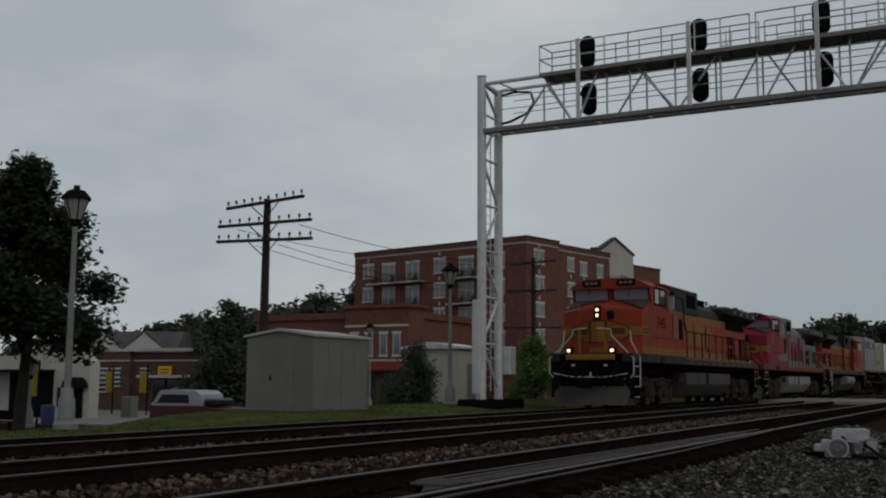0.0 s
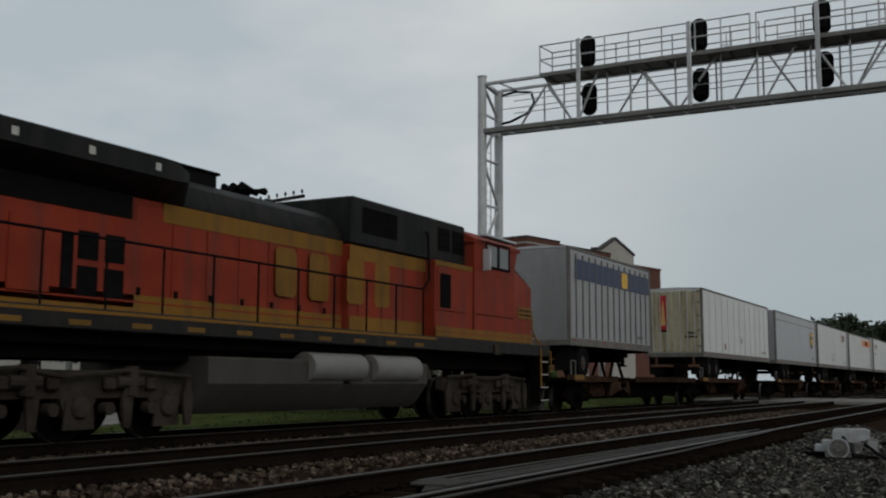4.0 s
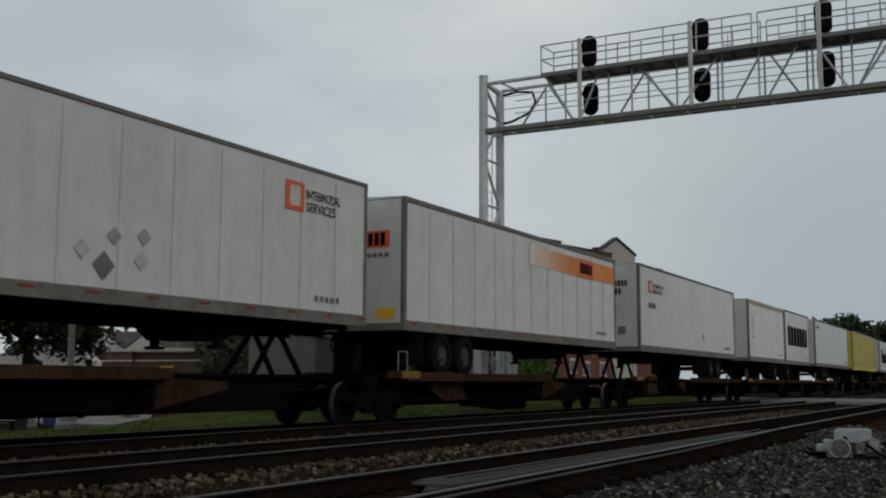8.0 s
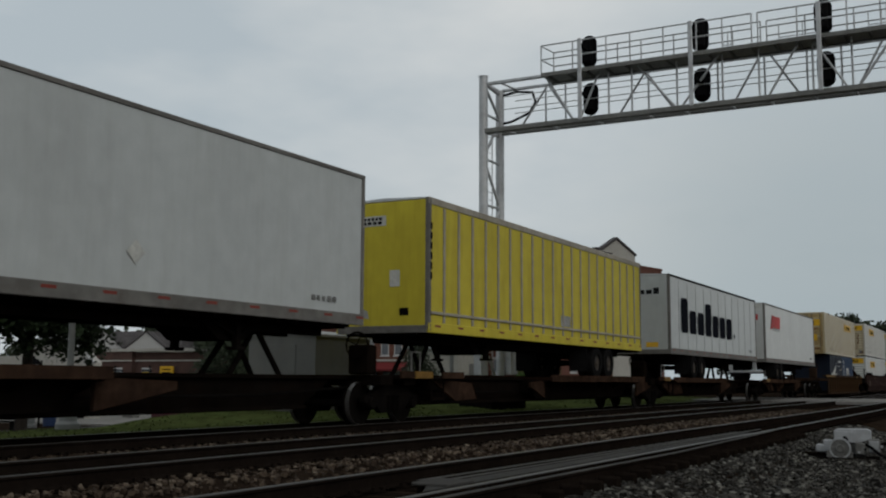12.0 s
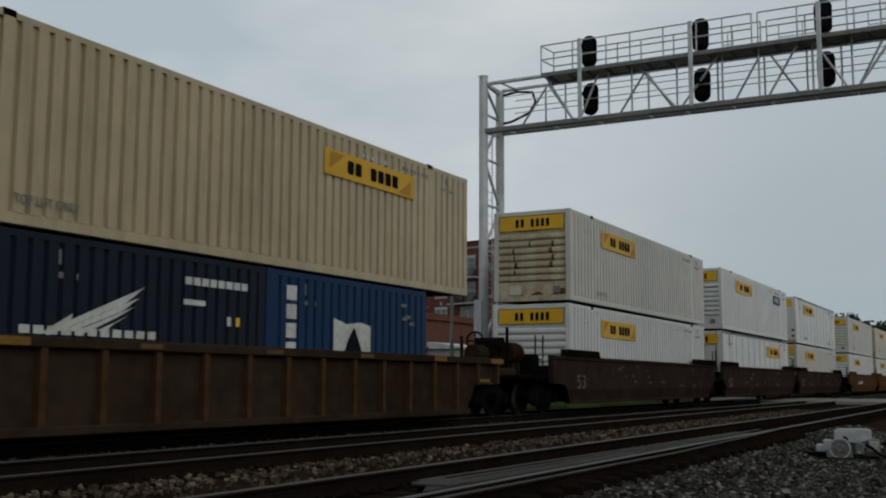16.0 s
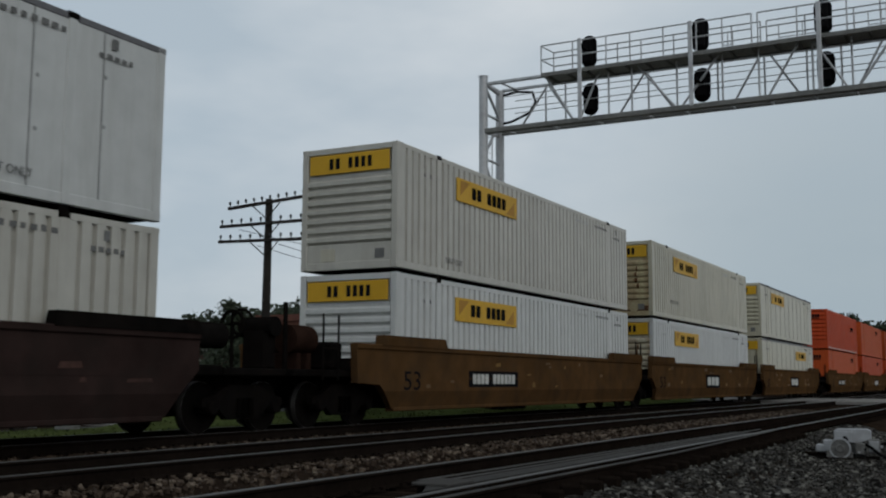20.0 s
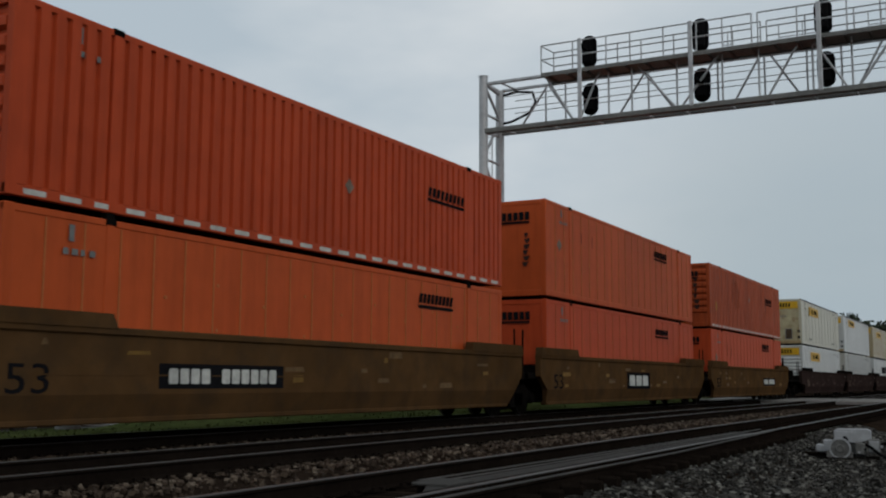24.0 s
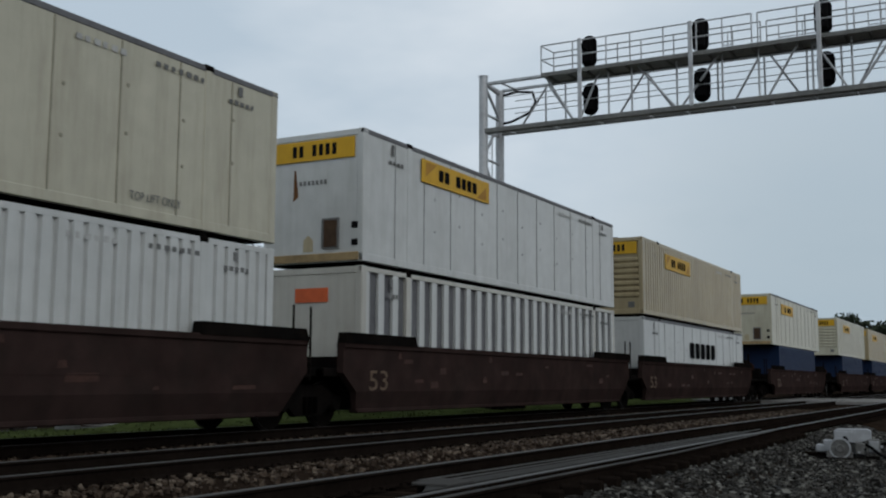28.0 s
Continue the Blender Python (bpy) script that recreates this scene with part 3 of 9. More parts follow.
    for y, cu, cl in ((13.1, 13.06, 13.02), (9.14, 9.01, 8.99), (5.01, 4.99, 4.95)):
        part("signal_mast", Bits().box(XN - .52, XN - .44, y - .075, y + .075, 10.13, 13.06, b=.02), M_GALV, g)
        for zc, yc in ((12.81, cu), (11.05, cl)):
            h = Bits()
            prof = []
            for i in range(24):
                a = 2 * math.pi * i / 24
                prof.append((yc + .285 * math.cos(a), zc + (.32 if math.sin(a) >= 0 else -.32) + .28 * math.sin(a)))
            h.prism(prof, HX + .1, HX + .14, "x")
            h.box(HX - .12, HX + .1, yc - .17, yc + .17, zc - .46, zc + .46, b=.04)
            h.box(XN - .5, HX - .1, yc - .05, yc + .05, zc - .05, zc + .05)
            hd = part("signal_head", h, M_BLACK, g, "black three-light signal head with oval backplate")
            part("rear_door", Bits().box(HX - .15, HX - .12, yc - .14, yc + .14, zc - .42, zc + .42, b=.012), M_BLACK, hd)
            for dz in (-.3, 0, .3):
                vis = Bits()
                n = 12
                pts = []
                for r in (.125, .115):
                    for xx in (HX + .14, HX + .48):
                        for i in range(n + 1):
                            a = math.pi * (-.15 + 1.3 * i / n)
                            pts.append((xx, yc + r * math.cos(a), zc + dz + r * math.sin(a)))
                k = n + 1
                fs = []
                for o in (0, 2 * k):
                    fs += [(o + i, o + i + 1, o + k + i + 1, o + k + i) for i in range(n)]
                vis.add(pts, fs)
                part("visor", vis, M_BLACK, hd)
                part("lens", Bits().lathe([(0, 0), (.095, 0), (.095, .02), (0, .03)], (HX + .15, yc, zc + dz), 12, "x"), lens, hd)


build_ground()
build_gravel()
build_tracks()
build_turnout()
build_crossing()
build_bridge()
# ---------------------------------------------------------------- the train
YT = TRACKS[0]
RIDES = []          # (thing, x at the start)
WHEELS = []         # (wheelset, x of its axle at the start, local pose, radius)


def run(t):
    """Metres the train has gone at t seconds."""
    return 18.406 * t + 0.00456 * t * t - 0.000316 * t ** 3


def ride(ob, x0):
    ob.matrix_basis = pose(x0, YT, 0)
    RIDES.append((ob, x0))
    return ob


WHEEL_MESH = {}


def wheel_mesh(r):
    if r not in WHEEL_MESH:
        b = Bits()
        for s in (-1, 1):
            rings = [(0, .0), (.1, .0), (.11, -.03), (r * .55, -.02), (r * .84, -.045), (r, -.05), (r, .05), (r + .028, .06), (r + .028, .085), (r * .86, .085), (r * .8, .04), (r * .5, .05), (.09, .07), (0, .07)]
            b.lathe([(q, -s * h) if s > 0 else (q, h) for q, h in rings], (0, s * .74, 0), 26, "y")
            b.lathe([(r - .004, -s * -.048), (r + .004, -s * -.046), (r + .004, -s * .046), (r - .004, -s * .048), (r - .004, -s * -.048)], (0, s * .74, 0), 26, "y", mi=1)
        b.cyl((0, -.74, 0), (0, .74, 0), .08, 10)
        WHEEL_MESH[r] = b.mesh("wheelset", [mat("wheel_steel", (0.006, 0.0052, 0.0046), 0.9, 0.0, var=0.3, scale=8, spec=.06), mat("polished_tread", (0.16, 0.155, 0.15), 0.45, 0.8, var=0.1, scale=5, bump=0.03)])
    return WHEEL_MESH[r]


def wheelset(parent, x, r, x0):
    ob = part("wheelset", wheel_mesh(r), None, parent, at=pose(x, 0, r))
    WHEELS.append((ob, x0 + x, x, r))
    return ob


TRUCK_MESH = {}


def freight_truck(car, x, x0):
    """Two-axle truck: side frames with springs, bolster, two wheelsets."""
    if "frame" not in TRUCK_MESH:
        b = Bits()
        prof = [(-1.15, .48), (-1.12, .62), (-.8, .68), (-.45, .86), (.45, .86), (.8, .68), (1.12, .62), (1.15, .48), (.72, .46), (.45, .24), (-.45, .24), (-.72, .46)]
        b.prism(prof, -.07, .07, "y")
        for s in (-1, 1):
            b.lathe([(0, -.14), (.12, -.14), (.14, -.1), (.14, .1), (0, .1)], (s * .89, 0, .46), 12, "y")
            for q in (-.16, 0, .16):
                b.cyl((q, -.1, .3), (q, -.1, .62), .055, 8)
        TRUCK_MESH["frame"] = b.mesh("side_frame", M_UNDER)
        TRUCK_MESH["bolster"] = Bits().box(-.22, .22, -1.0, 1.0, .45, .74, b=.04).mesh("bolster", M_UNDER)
    t = part("truck", TRUCK_MESH["bolster"], None, car, at=pose(x, 0, 0))
    for s in (-1, 1):
        part("side_frame", TRUCK_MESH["frame"], None, t, at=pose(0, s * 1.0, 0, 0, 0, 0 if s < 0 else 180))
    for dx in (-.89, .89):
        ob = part("wheelset", wheel_mesh(.457), None, t, at=pose(dx, 0, .457))
        WHEELS.append((ob, x0 + x + dx, dx, .457))
    return t


# ---- containers -------------------------------------------------------------
HW = 1.295         # centre line to the near wall of a box
HF = 1.36          # and to its far wall


def corrugated(bits, x0, x1, y, z0, z1, pitch, depth, out):
    """A trapezoid-ribbed wall from x0 to x1."""
    n = max(1, round((x1 - x0) / pitch))
    p = (x1 - x0) / n
    pts = []
    for i in range(n):
        a = x0 + i * p
        pts += [(a, depth), (a + p * .62, depth), (a + p * .70, 0), (a + p * .92, 0)]
    pts.append((x1, depth))
    vs = []
    for x, d in pts:
        yy = y - out * d
        vs += [(x, yy, z0), (x, yy, z1)]
    bits.add(vs, [(2 * i, 2 * i + 2, 2 * i + 3, 2 * i + 1) for i in range(len(pts) - 1)])
    return bits


PAINT = {}
SLAT_MESH = {}
POST_MESH = {}


def paint(name, color, rust=0.35):
    if name not in PAINT:
        gloss = color[2] > .12
        PAINT[name] = mat(name, color, 0.36 if gloss else .6, spec=.5 if gloss else .14, var=0.09, scale=2.5, bump=0.05, dirt=(color[0] * .45, color[1] * .4, color[2] * .33), dirt_amt=rust, streak=True)
    return PAINT[name]


C_CREAM = ("aged_cream_paint", (0.40, 0.38, 0.29), .45)
C_TAN = ("weathered_tan_paint", (0.33, 0.27, 0.155), .5)
C_WHITE = ("white_paint", (0.445, 0.455, 0.44), .25)
C_GREYWHITE = ("grey_white_paint", (0.39, 0.38, 0.335), .3)
C_ORANGE = ("container_orange", (0.40, 0.066, 0.013), .45)
C_RED = ("container_red_orange", (0.385, 0.052, 0.013), .45)
C_SOOT = ("sooty_orange", (0.31, 0.056, 0.014), .9)
C_BLUE = ("navy_container_paint", (0.007, 0.018, 0.052), .3)
M_RODS = mat("rusty_lock_rods", (0.12, 0.095, 0.065), .8, var=.3, bump=0)
M_RUSTBOX = mat("rust_brown_patch", (0.16, 0.07, 0.03), .85, var=.35, scale=6, bump=.1)
M_ORANGE_PLACARD = mat("orange_placard_paint", (0.5, 0.1, 0.03), .5, var=.15, bump=0)
M_PALEHATCH = mat("pale_hatch_paint", (0.36, 0.31, 0.2), .6, var=.2, bump=0)
M_SIGN = mat("yellow_sign", (0.5, 0.29, 0.012), 0.5, var=0.12, scale=3, bump=0.03)
M_INK = mat("black_lettering", (0.009, 0.009, 0.010), 0.75, var=0.2, bump=0, spec=.08)
M_NAVYINK = mat("navy_lettering", (0.010, 0.011, 0.015), 0.75, var=0.15, bump=0, spec=.1)
M_REDINK = mat("red_lettering", (0.42, 0.03, 0.03), 0.55, var=0.2, bump=0)
M_WHITEINK = mat("white_lettering", (0.42, 0.42, 0.39), 0.6, var=0.25, scale=12, bump=0)
M_INKGREY = mat("dark_rail_and_recess_shade", (0.12, 0.12, 0.125), 0.7, var=0.2, bump=0)
M_PLACARD = mat("faded_grey_placard", (0.27, 0.27, 0.26), 0.7, var=0.3, scale=9, bump=0)
M_RUSTRUN = mat("brown_rust_run", (0.075, 0.034, 0.014), .85, var=.5, scale=6, bump=.1)
M_DULLPLACARD = mat("sooty_grey_placard", (0.17, 0.13, 0.1), 0.8, var=0.4, scale=9, bump=0)
M_DULLSCUFF = mat("dark_scuffed_orange", (0.12, 0.028, 0.014), 0.85, var=0.5, scale=7, bump=0)
M_GHOST = mat("worn_placard_ghost", (0.36, 0.36, 0.345), 0.6, var=0.2, scale=9, bump=0)
M_GREYINK = mat("faded_grey_lettering", (0.13, 0.13, 0.125), 0.7, var=0.2, bump=0)
M_YELLOWINK = mat("yellow_paint", (0.62, 0.36, 0.03), 0.55, var=0.15, bump=0)
SIGN_LABEL = "yellow sign panel with plain black blocks"


def sign(parent, x0, x1, z0, z1, y=-HW):
    """Yellow name panel on a side wall."""
    b = Bits().box(x0, x1, y - .034, y - .012, z0, z1, b=.006)
    s = part("sign_panel", b, M_SIGN, parent, SIGN_LABEL)
    w, h = x1 - x0, z1 - z0
    g = glyph_row(Bits(), row_spans(x0 + w * .22, x1 - w * .2, z0 + h * .24, z1 - h * .24, "TT TTTT"), y - .035)
    part("painted_mark", g, M_INK, s)
    ochre = mat("ochre_mark", (0.33, 0.17, 0.02), 0.6, bump=0)
    part("corner_mark", Bits().prism([(x0 + .05 * w, z1 - .1 * h), (x0 + .2 * w, z1 - .1 * h), (x0 + .05 * w, z1 - .75 * h)], y - .037, y - .034, "y"), ochre, s)
    part("corner_mark", Bits().prism([(x1 - .05 * w, z0 + .1 * h), (x1 - .2 * w, z0 + .1 * h), (x1 - .05 * w, z0 + .75 * h)], y - .037, y - .034, "y"), ochre, s)
    return s


def end_sign(parent, z0, z1, y0=-1.07, y1=1.14, x=0.0):
    b = Bits().box(x - .034, x - .012, y0, y1, z0, z1, b=.006)
    s = part("end_sign_panel", b, M_SIGN, parent, SIGN_LABEL)
    g = Bits()
    w, h = y1 - y0, z1 - z0
    for a, c, e, f in row_spans(y0 + w * .2, y1 - w * .24, z0 + h * .22, z1 - h * .22, "TTTT TT"):
        g.box(x - .038, x - .035, a + .02, c - .02, e, f)
    part("painted_mark", g, M_INK, s)
    return s


def small_marks(parent, x0, z, n, w, h, y, material, gap=.4, name="small_print"):
    g = Bits()
    rnd = random.Random(int(x0 * 100 + z * 1000) & 0xffff)
    x = x0
    for i in range(n):
        ww = w * rnd.uniform(.6, 1.0)
        g.box(x, x + ww, y - .004, y, z, z + h * rnd.uniform(.8, 1))
        x += w * (1 + gap)
    ob = part(name, g, material, parent)
    ob["kind"] = "stuff"
    return ob


def container(x0, length, z0, color, label, style="rib", height=2.9, gap=0.0, end="slat", signs=(), end_panel=True, group="stacked containers", extras=None, rusty=False):
    """One box resting at z0. style: rib (corrugated), sheet (smooth with seams), post (outside posts).
    end: slat (horizontal ribs), plain, door."""
    c = ride(thing("shipping_container", label, "container", group), x0)
    m = paint(*color)
    em = m if not rusty else mat("rust_stained_" + color[0], (color[1][0] * .95, color[1][1] * .88, color[1][2] * .7), 0.75, var=0.2, scale=2.5, bump=0.1, dirt=(0.15, 0.065, 0.022), dirt_amt=1.0)
    L = length
    z1 = z0 + height
    body = Bits()
    if style == "rib":
        for y, o in ((-HW + .055, 1), (HF - .055, -1)):
            corrugated(body, .16, L - .16, y, z0 + .17, z1 - .10, .292, .055, o)
    elif style == "sheet":
        body.box(.1, L - .1, -HW + .012, HF - .012, z0 + .14, z1 - .08)
    else:
        # recess shade between the white posts is put into this wall's dark grey
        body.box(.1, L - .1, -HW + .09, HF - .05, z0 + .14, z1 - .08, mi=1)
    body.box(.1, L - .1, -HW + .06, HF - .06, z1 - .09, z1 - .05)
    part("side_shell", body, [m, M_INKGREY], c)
    if style == "sheet":
        n = 12 if color[1][1] > .2 else 22
        me = Bits().box(-.014, .014, -HW - .001, -HW + .014, z0 + .16, z1 - .12).mesh("panel_joint", mat("joint_of_" + color[0], tuple(v * .62 for v in color[1]) if color[1][1] > .2 else (color[1][0] * .85, color[1][1] * 1.7, color[1][2] * 2.5), .7, var=.2, bump=0))
        for i in range(1, n):
            part("panel_joint", me, None, c, at=pose(L * i / n, 0, 0))
        ring = Bits().lathe([(0, 0), (.035, 0), (.03, -.012), (0, -.016)], (0, 0, 0), 8, "y").mesh("tie_ring", mat("joint_of_" + color[0], color[1]))
        for i in range(1, 12):
            for q in (.35, .62):
                x, z = L * (i + .5) / 12.5, z0 + height * (q + .1 * (i % 2))
                part("tie_ring", ring, None, c, at=pose(x, -HW + .012, z))
    if style == "post":
        n = 26
        me = Bits().box(-.12, .12, -HW + .005, -HW + .09, z0 + .16, z1 - .1, b=.008).mesh("side_post", paint(*C_WHITE))
        for i in range(n + 1):
            part("side_post", me, None, c, at=pose(.2 + (L - .4) * i / n, 0, 0))
    part("top_rail", Bits().box(0, L, -HW, -HW + .09, z1 - .11, z1, b=.012).box(0, L, HF - .09, HF, z1 - .11, z1, b=.012), m if style != "sheet" or color[1][1] < .2 else M_INKGREY, c)
    part("bottom_rail", Bits().box(0, L, -HW, -HW + .1, z0, z0 + .17, b=.012).box(0, L, HF - .1, HF, z0, z0 + .17, b=.012), m, c)
    part("floor_frame", Bits().box(.05, L - .05, -HW + .1, HF - .1, z0 + .02, z0 + .14), M_UNDER, c)
    cast = Bits()
    for x in (0, L):
        xs = (x, x + .2) if x == 0 else (x - .2, x)
        for y in (-1, 1):
            ya, yb = (-HW, -HW + .17) if y < 0 else (HF - .17, HF)
            part("corner_post", Bits().box(xs[0], xs[1], ya, yb, z0, z1 + .012, b=.02), m, c)
    for x in ((1.98, L - 1.98) if L > 13 else ()):
        for y in (-1, 1):
            ya, yb = sorted((y * (HW + .008), y * (HW - .12)))
            part("lifting_post", Bits().box(x - .09, x + .09, ya, yb, z0, z1 + .01, b=.015), m, c)
            part("lifting_casting", Bits().box(x - .12, x + .12, *sorted((y * (HW + .014), y * (HW - .14))), z1 - .1, z1 + .022, b=.02), M_UNDER, c)
    for x in ((1.98, L - 1.98) if gap else ()):
        for y in (-1, 1):
            part("stacking_lock", Bits().box(x - .09, x + .09, *sorted((y * (HW - .02), y * (HW - .15))), z0 - gap, z0, b=.01), M_UNDER, c)
    # leading end
    e = Bits()
    if end == "slat":
        e.box(.07, .1, -HW + .15, HF - .15, z0 + .1, z1 - .05)
    else:
        e.box(.015, .1, -HW + .15, HF - .15, z0 + .1, z1 - .05)
    part("end_wall", e, em, c)
    if end == "slat":
        zt = z1 - (.72 if end_panel else .22)
        n = 7
        pitch = (zt - z0 - .62) / n
        key = (round(pitch, 3), em.name)
        if key not in SLAT_MESH:
            SLAT_MESH[key] = Bits().prism([(.07, 0), (-.005, .055), (-.005, pitch * .62), (.07, pitch * .86)], -HW + .17, HF - .17, "y").mesh("end_rib", em)
        for i in range(n):
            part("end_rib", SLAT_MESH[key], None, c, at=pose(0, 0, z0 + .62 + pitch * i))
        part("end_plate", Bits().box(.02, .07, -HW + .17, HF - .17, z0 + .17, z0 + .6, b=.01), em, c)
        if rusty:
            rnd = random.Random(int(x0))
            for y, first, last in ((.62, 1, 4), (-.66, 2, 5), (.1, 5, 5)):
                for k in range(first, last + 1):
                    dy, w = y + rnd.uniform(-.05, .05), rnd.uniform(.025, .06)
                    p = pitch
                    prof = [(.066, 0), (-.009, .055), (-.009, p * .62), (.066, p * .86), (.07, p * .86), (-.005, p * .62), (-.005, .055), (.07, 0)]
                    part("rust_run", Bits().prism(prof, dy - w, dy + w, "y"), M_RUSTRUN, c, at=pose(0, 0, z0 + .62 + pitch * k))
            top = [(-HW + .18 + k * .085, z0 + .2 + .06 * math.sin(k * .7) + rnd.uniform(0, .05) + max(0, .16 - k * .03)) for k in range(28)]
            part("rust_stain", Bits().prism([(-HW + .18, z0 + .175)] + top + [(top[-1][0], z0 + .175)], .012, .0185, "x"), M_RUSTRUN, c, "rust stain along the sill")
        if end_panel:
            part("plate_hatch", Bits().box(.005, .02, -.95, -.7, z0 + .24, z0 + .46, b=.005), M_GREYINK, c)
            part("plate_hatch", Bits().box(.005, .02, .4, .8, z0 + .2, z0 + .5, b=.005), paint("pale_label", (.4, .38, .3), .3), c)
    part("rear_wall", Bits().box(L - .1, L - .02, -HW + .15, HF - .15, z0 + .1, z1 - .05), m, c)
    part("end_header", Bits().box(.0, .08, -HW + .17, HF - .17, z1 - .14, z1, b=.01), m, c)
    part("end_sill", Bits().box(0, .08, -HW + .17, HF - .17, z0, z0 + .18, b=.01), em, c)
    if end == "door":
        for y in (-1, 1):
            d = part("door", Bits().box(-.02, .015, *sorted((y * .02, y * 1.1)), z0 + .2, z1 - .16, b=.01), em, c)
            for q in (.12, .42, .98):
                part("locking_bar", Bits().cyl((-.05, y * q, z0 + .12), (-.05, y * q, z1 - .08), .025, 6).box(-.08, -.02, y * q - .05, y * q + .05, z0 + 1.1, z0 + 1.2), M_RODS, d)
            for z in (.5, 1.2, 1.9, 2.5):
                part("door_rib", Bits().box(-.035, -.02, *sorted((y * .1, y * 1.0)), z0 + z, z0 + z + .12, b=.01), m, d)
    if end == "reefer":
        vd = part("vent_door", Bits().box(-.01, .015, -.64, -.28, z0 + .33, z0 + .93, b=.01), mat("rusty_vent", (0.05, 0.03, 0.017), .85, var=.4, bump=.2), c, "rusty vent door")
        part("vent_frame", Bits().box(-.02, .016, -.68, -.64, z0 + .3, z0 + .97).box(-.02, .016, -.28, -.24, z0 + .3, z0 + .97).box(-.019, .016, -.64, -.28, z0 + .93, z0 + .97).box(-.019, .016, -.64, -.28, z0 + .3, z0 + .33), M_GREYINK, vd)
        part("rust_run", Bits().prism([(.42, z0 + 1.5), (.5, z0 + 2.1), (.54, z0 + 2.1), (.56, z0 + 1.4)], .008, .014, "x"), mat("rust_streak", (0.12, 0.055, 0.02), .85, var=.4, bump=0), c, "dark rust run")
        for zs in (.34, .72):
            part("socket_box", Bits().box(-.01, .015, -1.17, -1.0, z0 + zs, z0 + zs + .14, b=.01), M_BLACK, c)
        part("tan_sill", Bits().box(-.03, .012, -HW + .1, HF - .1, z0 + .02, z0 + .2, b=.01), mat("tan_sill_paint", (0.3, 0.22, 0.11), .7, var=.25, scale=4, dirt=(0.08, 0.05, 0.03), dirt_amt=.6), c, "tan painted sill")
        part("pale_hatch", Bits().prism([(.0, z0 + .25), (.26, z0 + .25), (.26, z0 + .5), (.13, z0 + .62), (.0, z0 + .5)], .004, .013, "x"), M_PALEHATCH, c, "cream access hatch")
        for k in range(7):
            part("print_bar", Bits().box(.005, .013, .33 - k * .11, .39 - k * .11, z0 + 1.74, z0 + 1.84), M_GREYINK, c)
    if end == "door" and rusty:
        for (ya, yb), (za, zb), mm, lb in (((.45, .95), (1.3, 1.75), M_RUSTBOX, "rust-brown patch"), ((-.75, -.35), (.95, 1.4), M_SIGN, "yellow placard"), ((.45, .9), (.6, 1.05), M_PLACARD, "pale torn placard"), ((-.8, -.3), (1.75, 1.85), M_RUSTBOX, "rust run"), ((.1, .95), (2.0, 2.1), M_RUSTBOX, "rust run"), ((-.9, .2), (.3, .42), M_RUSTBOX, "rust run")):
            part("door_placard", Bits().box(-.045, -.02, ya, yb, z0 + za, z0 + zb, b=.01), mm, c, lb)
        end_sign(c, z1 - .98, z1 - .52, -.98, .95, x=-.045)
    elif end_panel:
        end_sign(c, z1 - .62, z1 - .16, x=-.04 if end == "door" else .015 if end != "slat" else .03)
    for s in signs:
        sign(c, *s)
    small_marks(c, 1.05, z1 - .62, 4, .12, .1, -HW - .012 if style != "rib" else -HW + .012, M_GREYINK)
    small_marks(c, 1.15, z1 - .42, 1, .12, .26, -HW - .012 if style != "rib" else -HW + .012, M_GREYINK)
    ymark = -HW - .012 if style != "rib" else -HW - .001
    if L > 13 and color[1][1] > .1:
        small_marks(c, L - 1.45, z1 - .52, 5, .11, .09, ymark, M_GREYINK)
        small_marks(c, L - 1.2, z1 - .34, 1, .14, .2, ymark, M_GREYINK)
        small_marks(c, L - 3.3, z1 - .34, 7, .13, .1, ymark, M_GREYINK)
        small_marks(c, L - 5.0, z1 - .36, 6, .13, .1, ymark, M_GHOST)
    if extras:
        extras(c, z0, z1)
    return c


def black_band(x0, x1, z0, z1):
    """Row of plain black bars over a black underline, on the side and on the end, as on the orange boxes."""
    def add(c, zb, zt):
        n = 9
        w = (x1 - x0) / n
        for i in range(n):
            a = x0 + i * w
            part("name_bar", Bits().prism([(a, z0 + .14), (a + w * .68, z0 + .14), (a + w * .68 + .05, z1), (a + .05, z1)], -HW - .012, -HW - .006, "y"), M_INK, c)
        part("underline", Bits().box(x0 - .02, x1 - .02, -HW - .012, -HW - .006, z0 + .02, z0 + .09), M_INK, c)
        for i in range(n):
            y = .9 - i * .19
            part("name_bar", Bits().box(-.02, .045, y - .13, y, zt - .6, zt - .36), M_INK, c)
        part("underline", Bits().box(-.02, .045, -.75, .9, zt - .7, zt - .64), M_INK, c)
    return add


def dashes(c, zb, zt):
    b = Bits()
    for i in range(24):
        b.box(.3 + i * .66, .7 + i * .66, -HW - .004, -HW - .001, zb + .04, zb + .12)
    part("reflective_strip", b, M_WHITEINK, c, "row of white reflective dashes")["kind"] = "stuff"


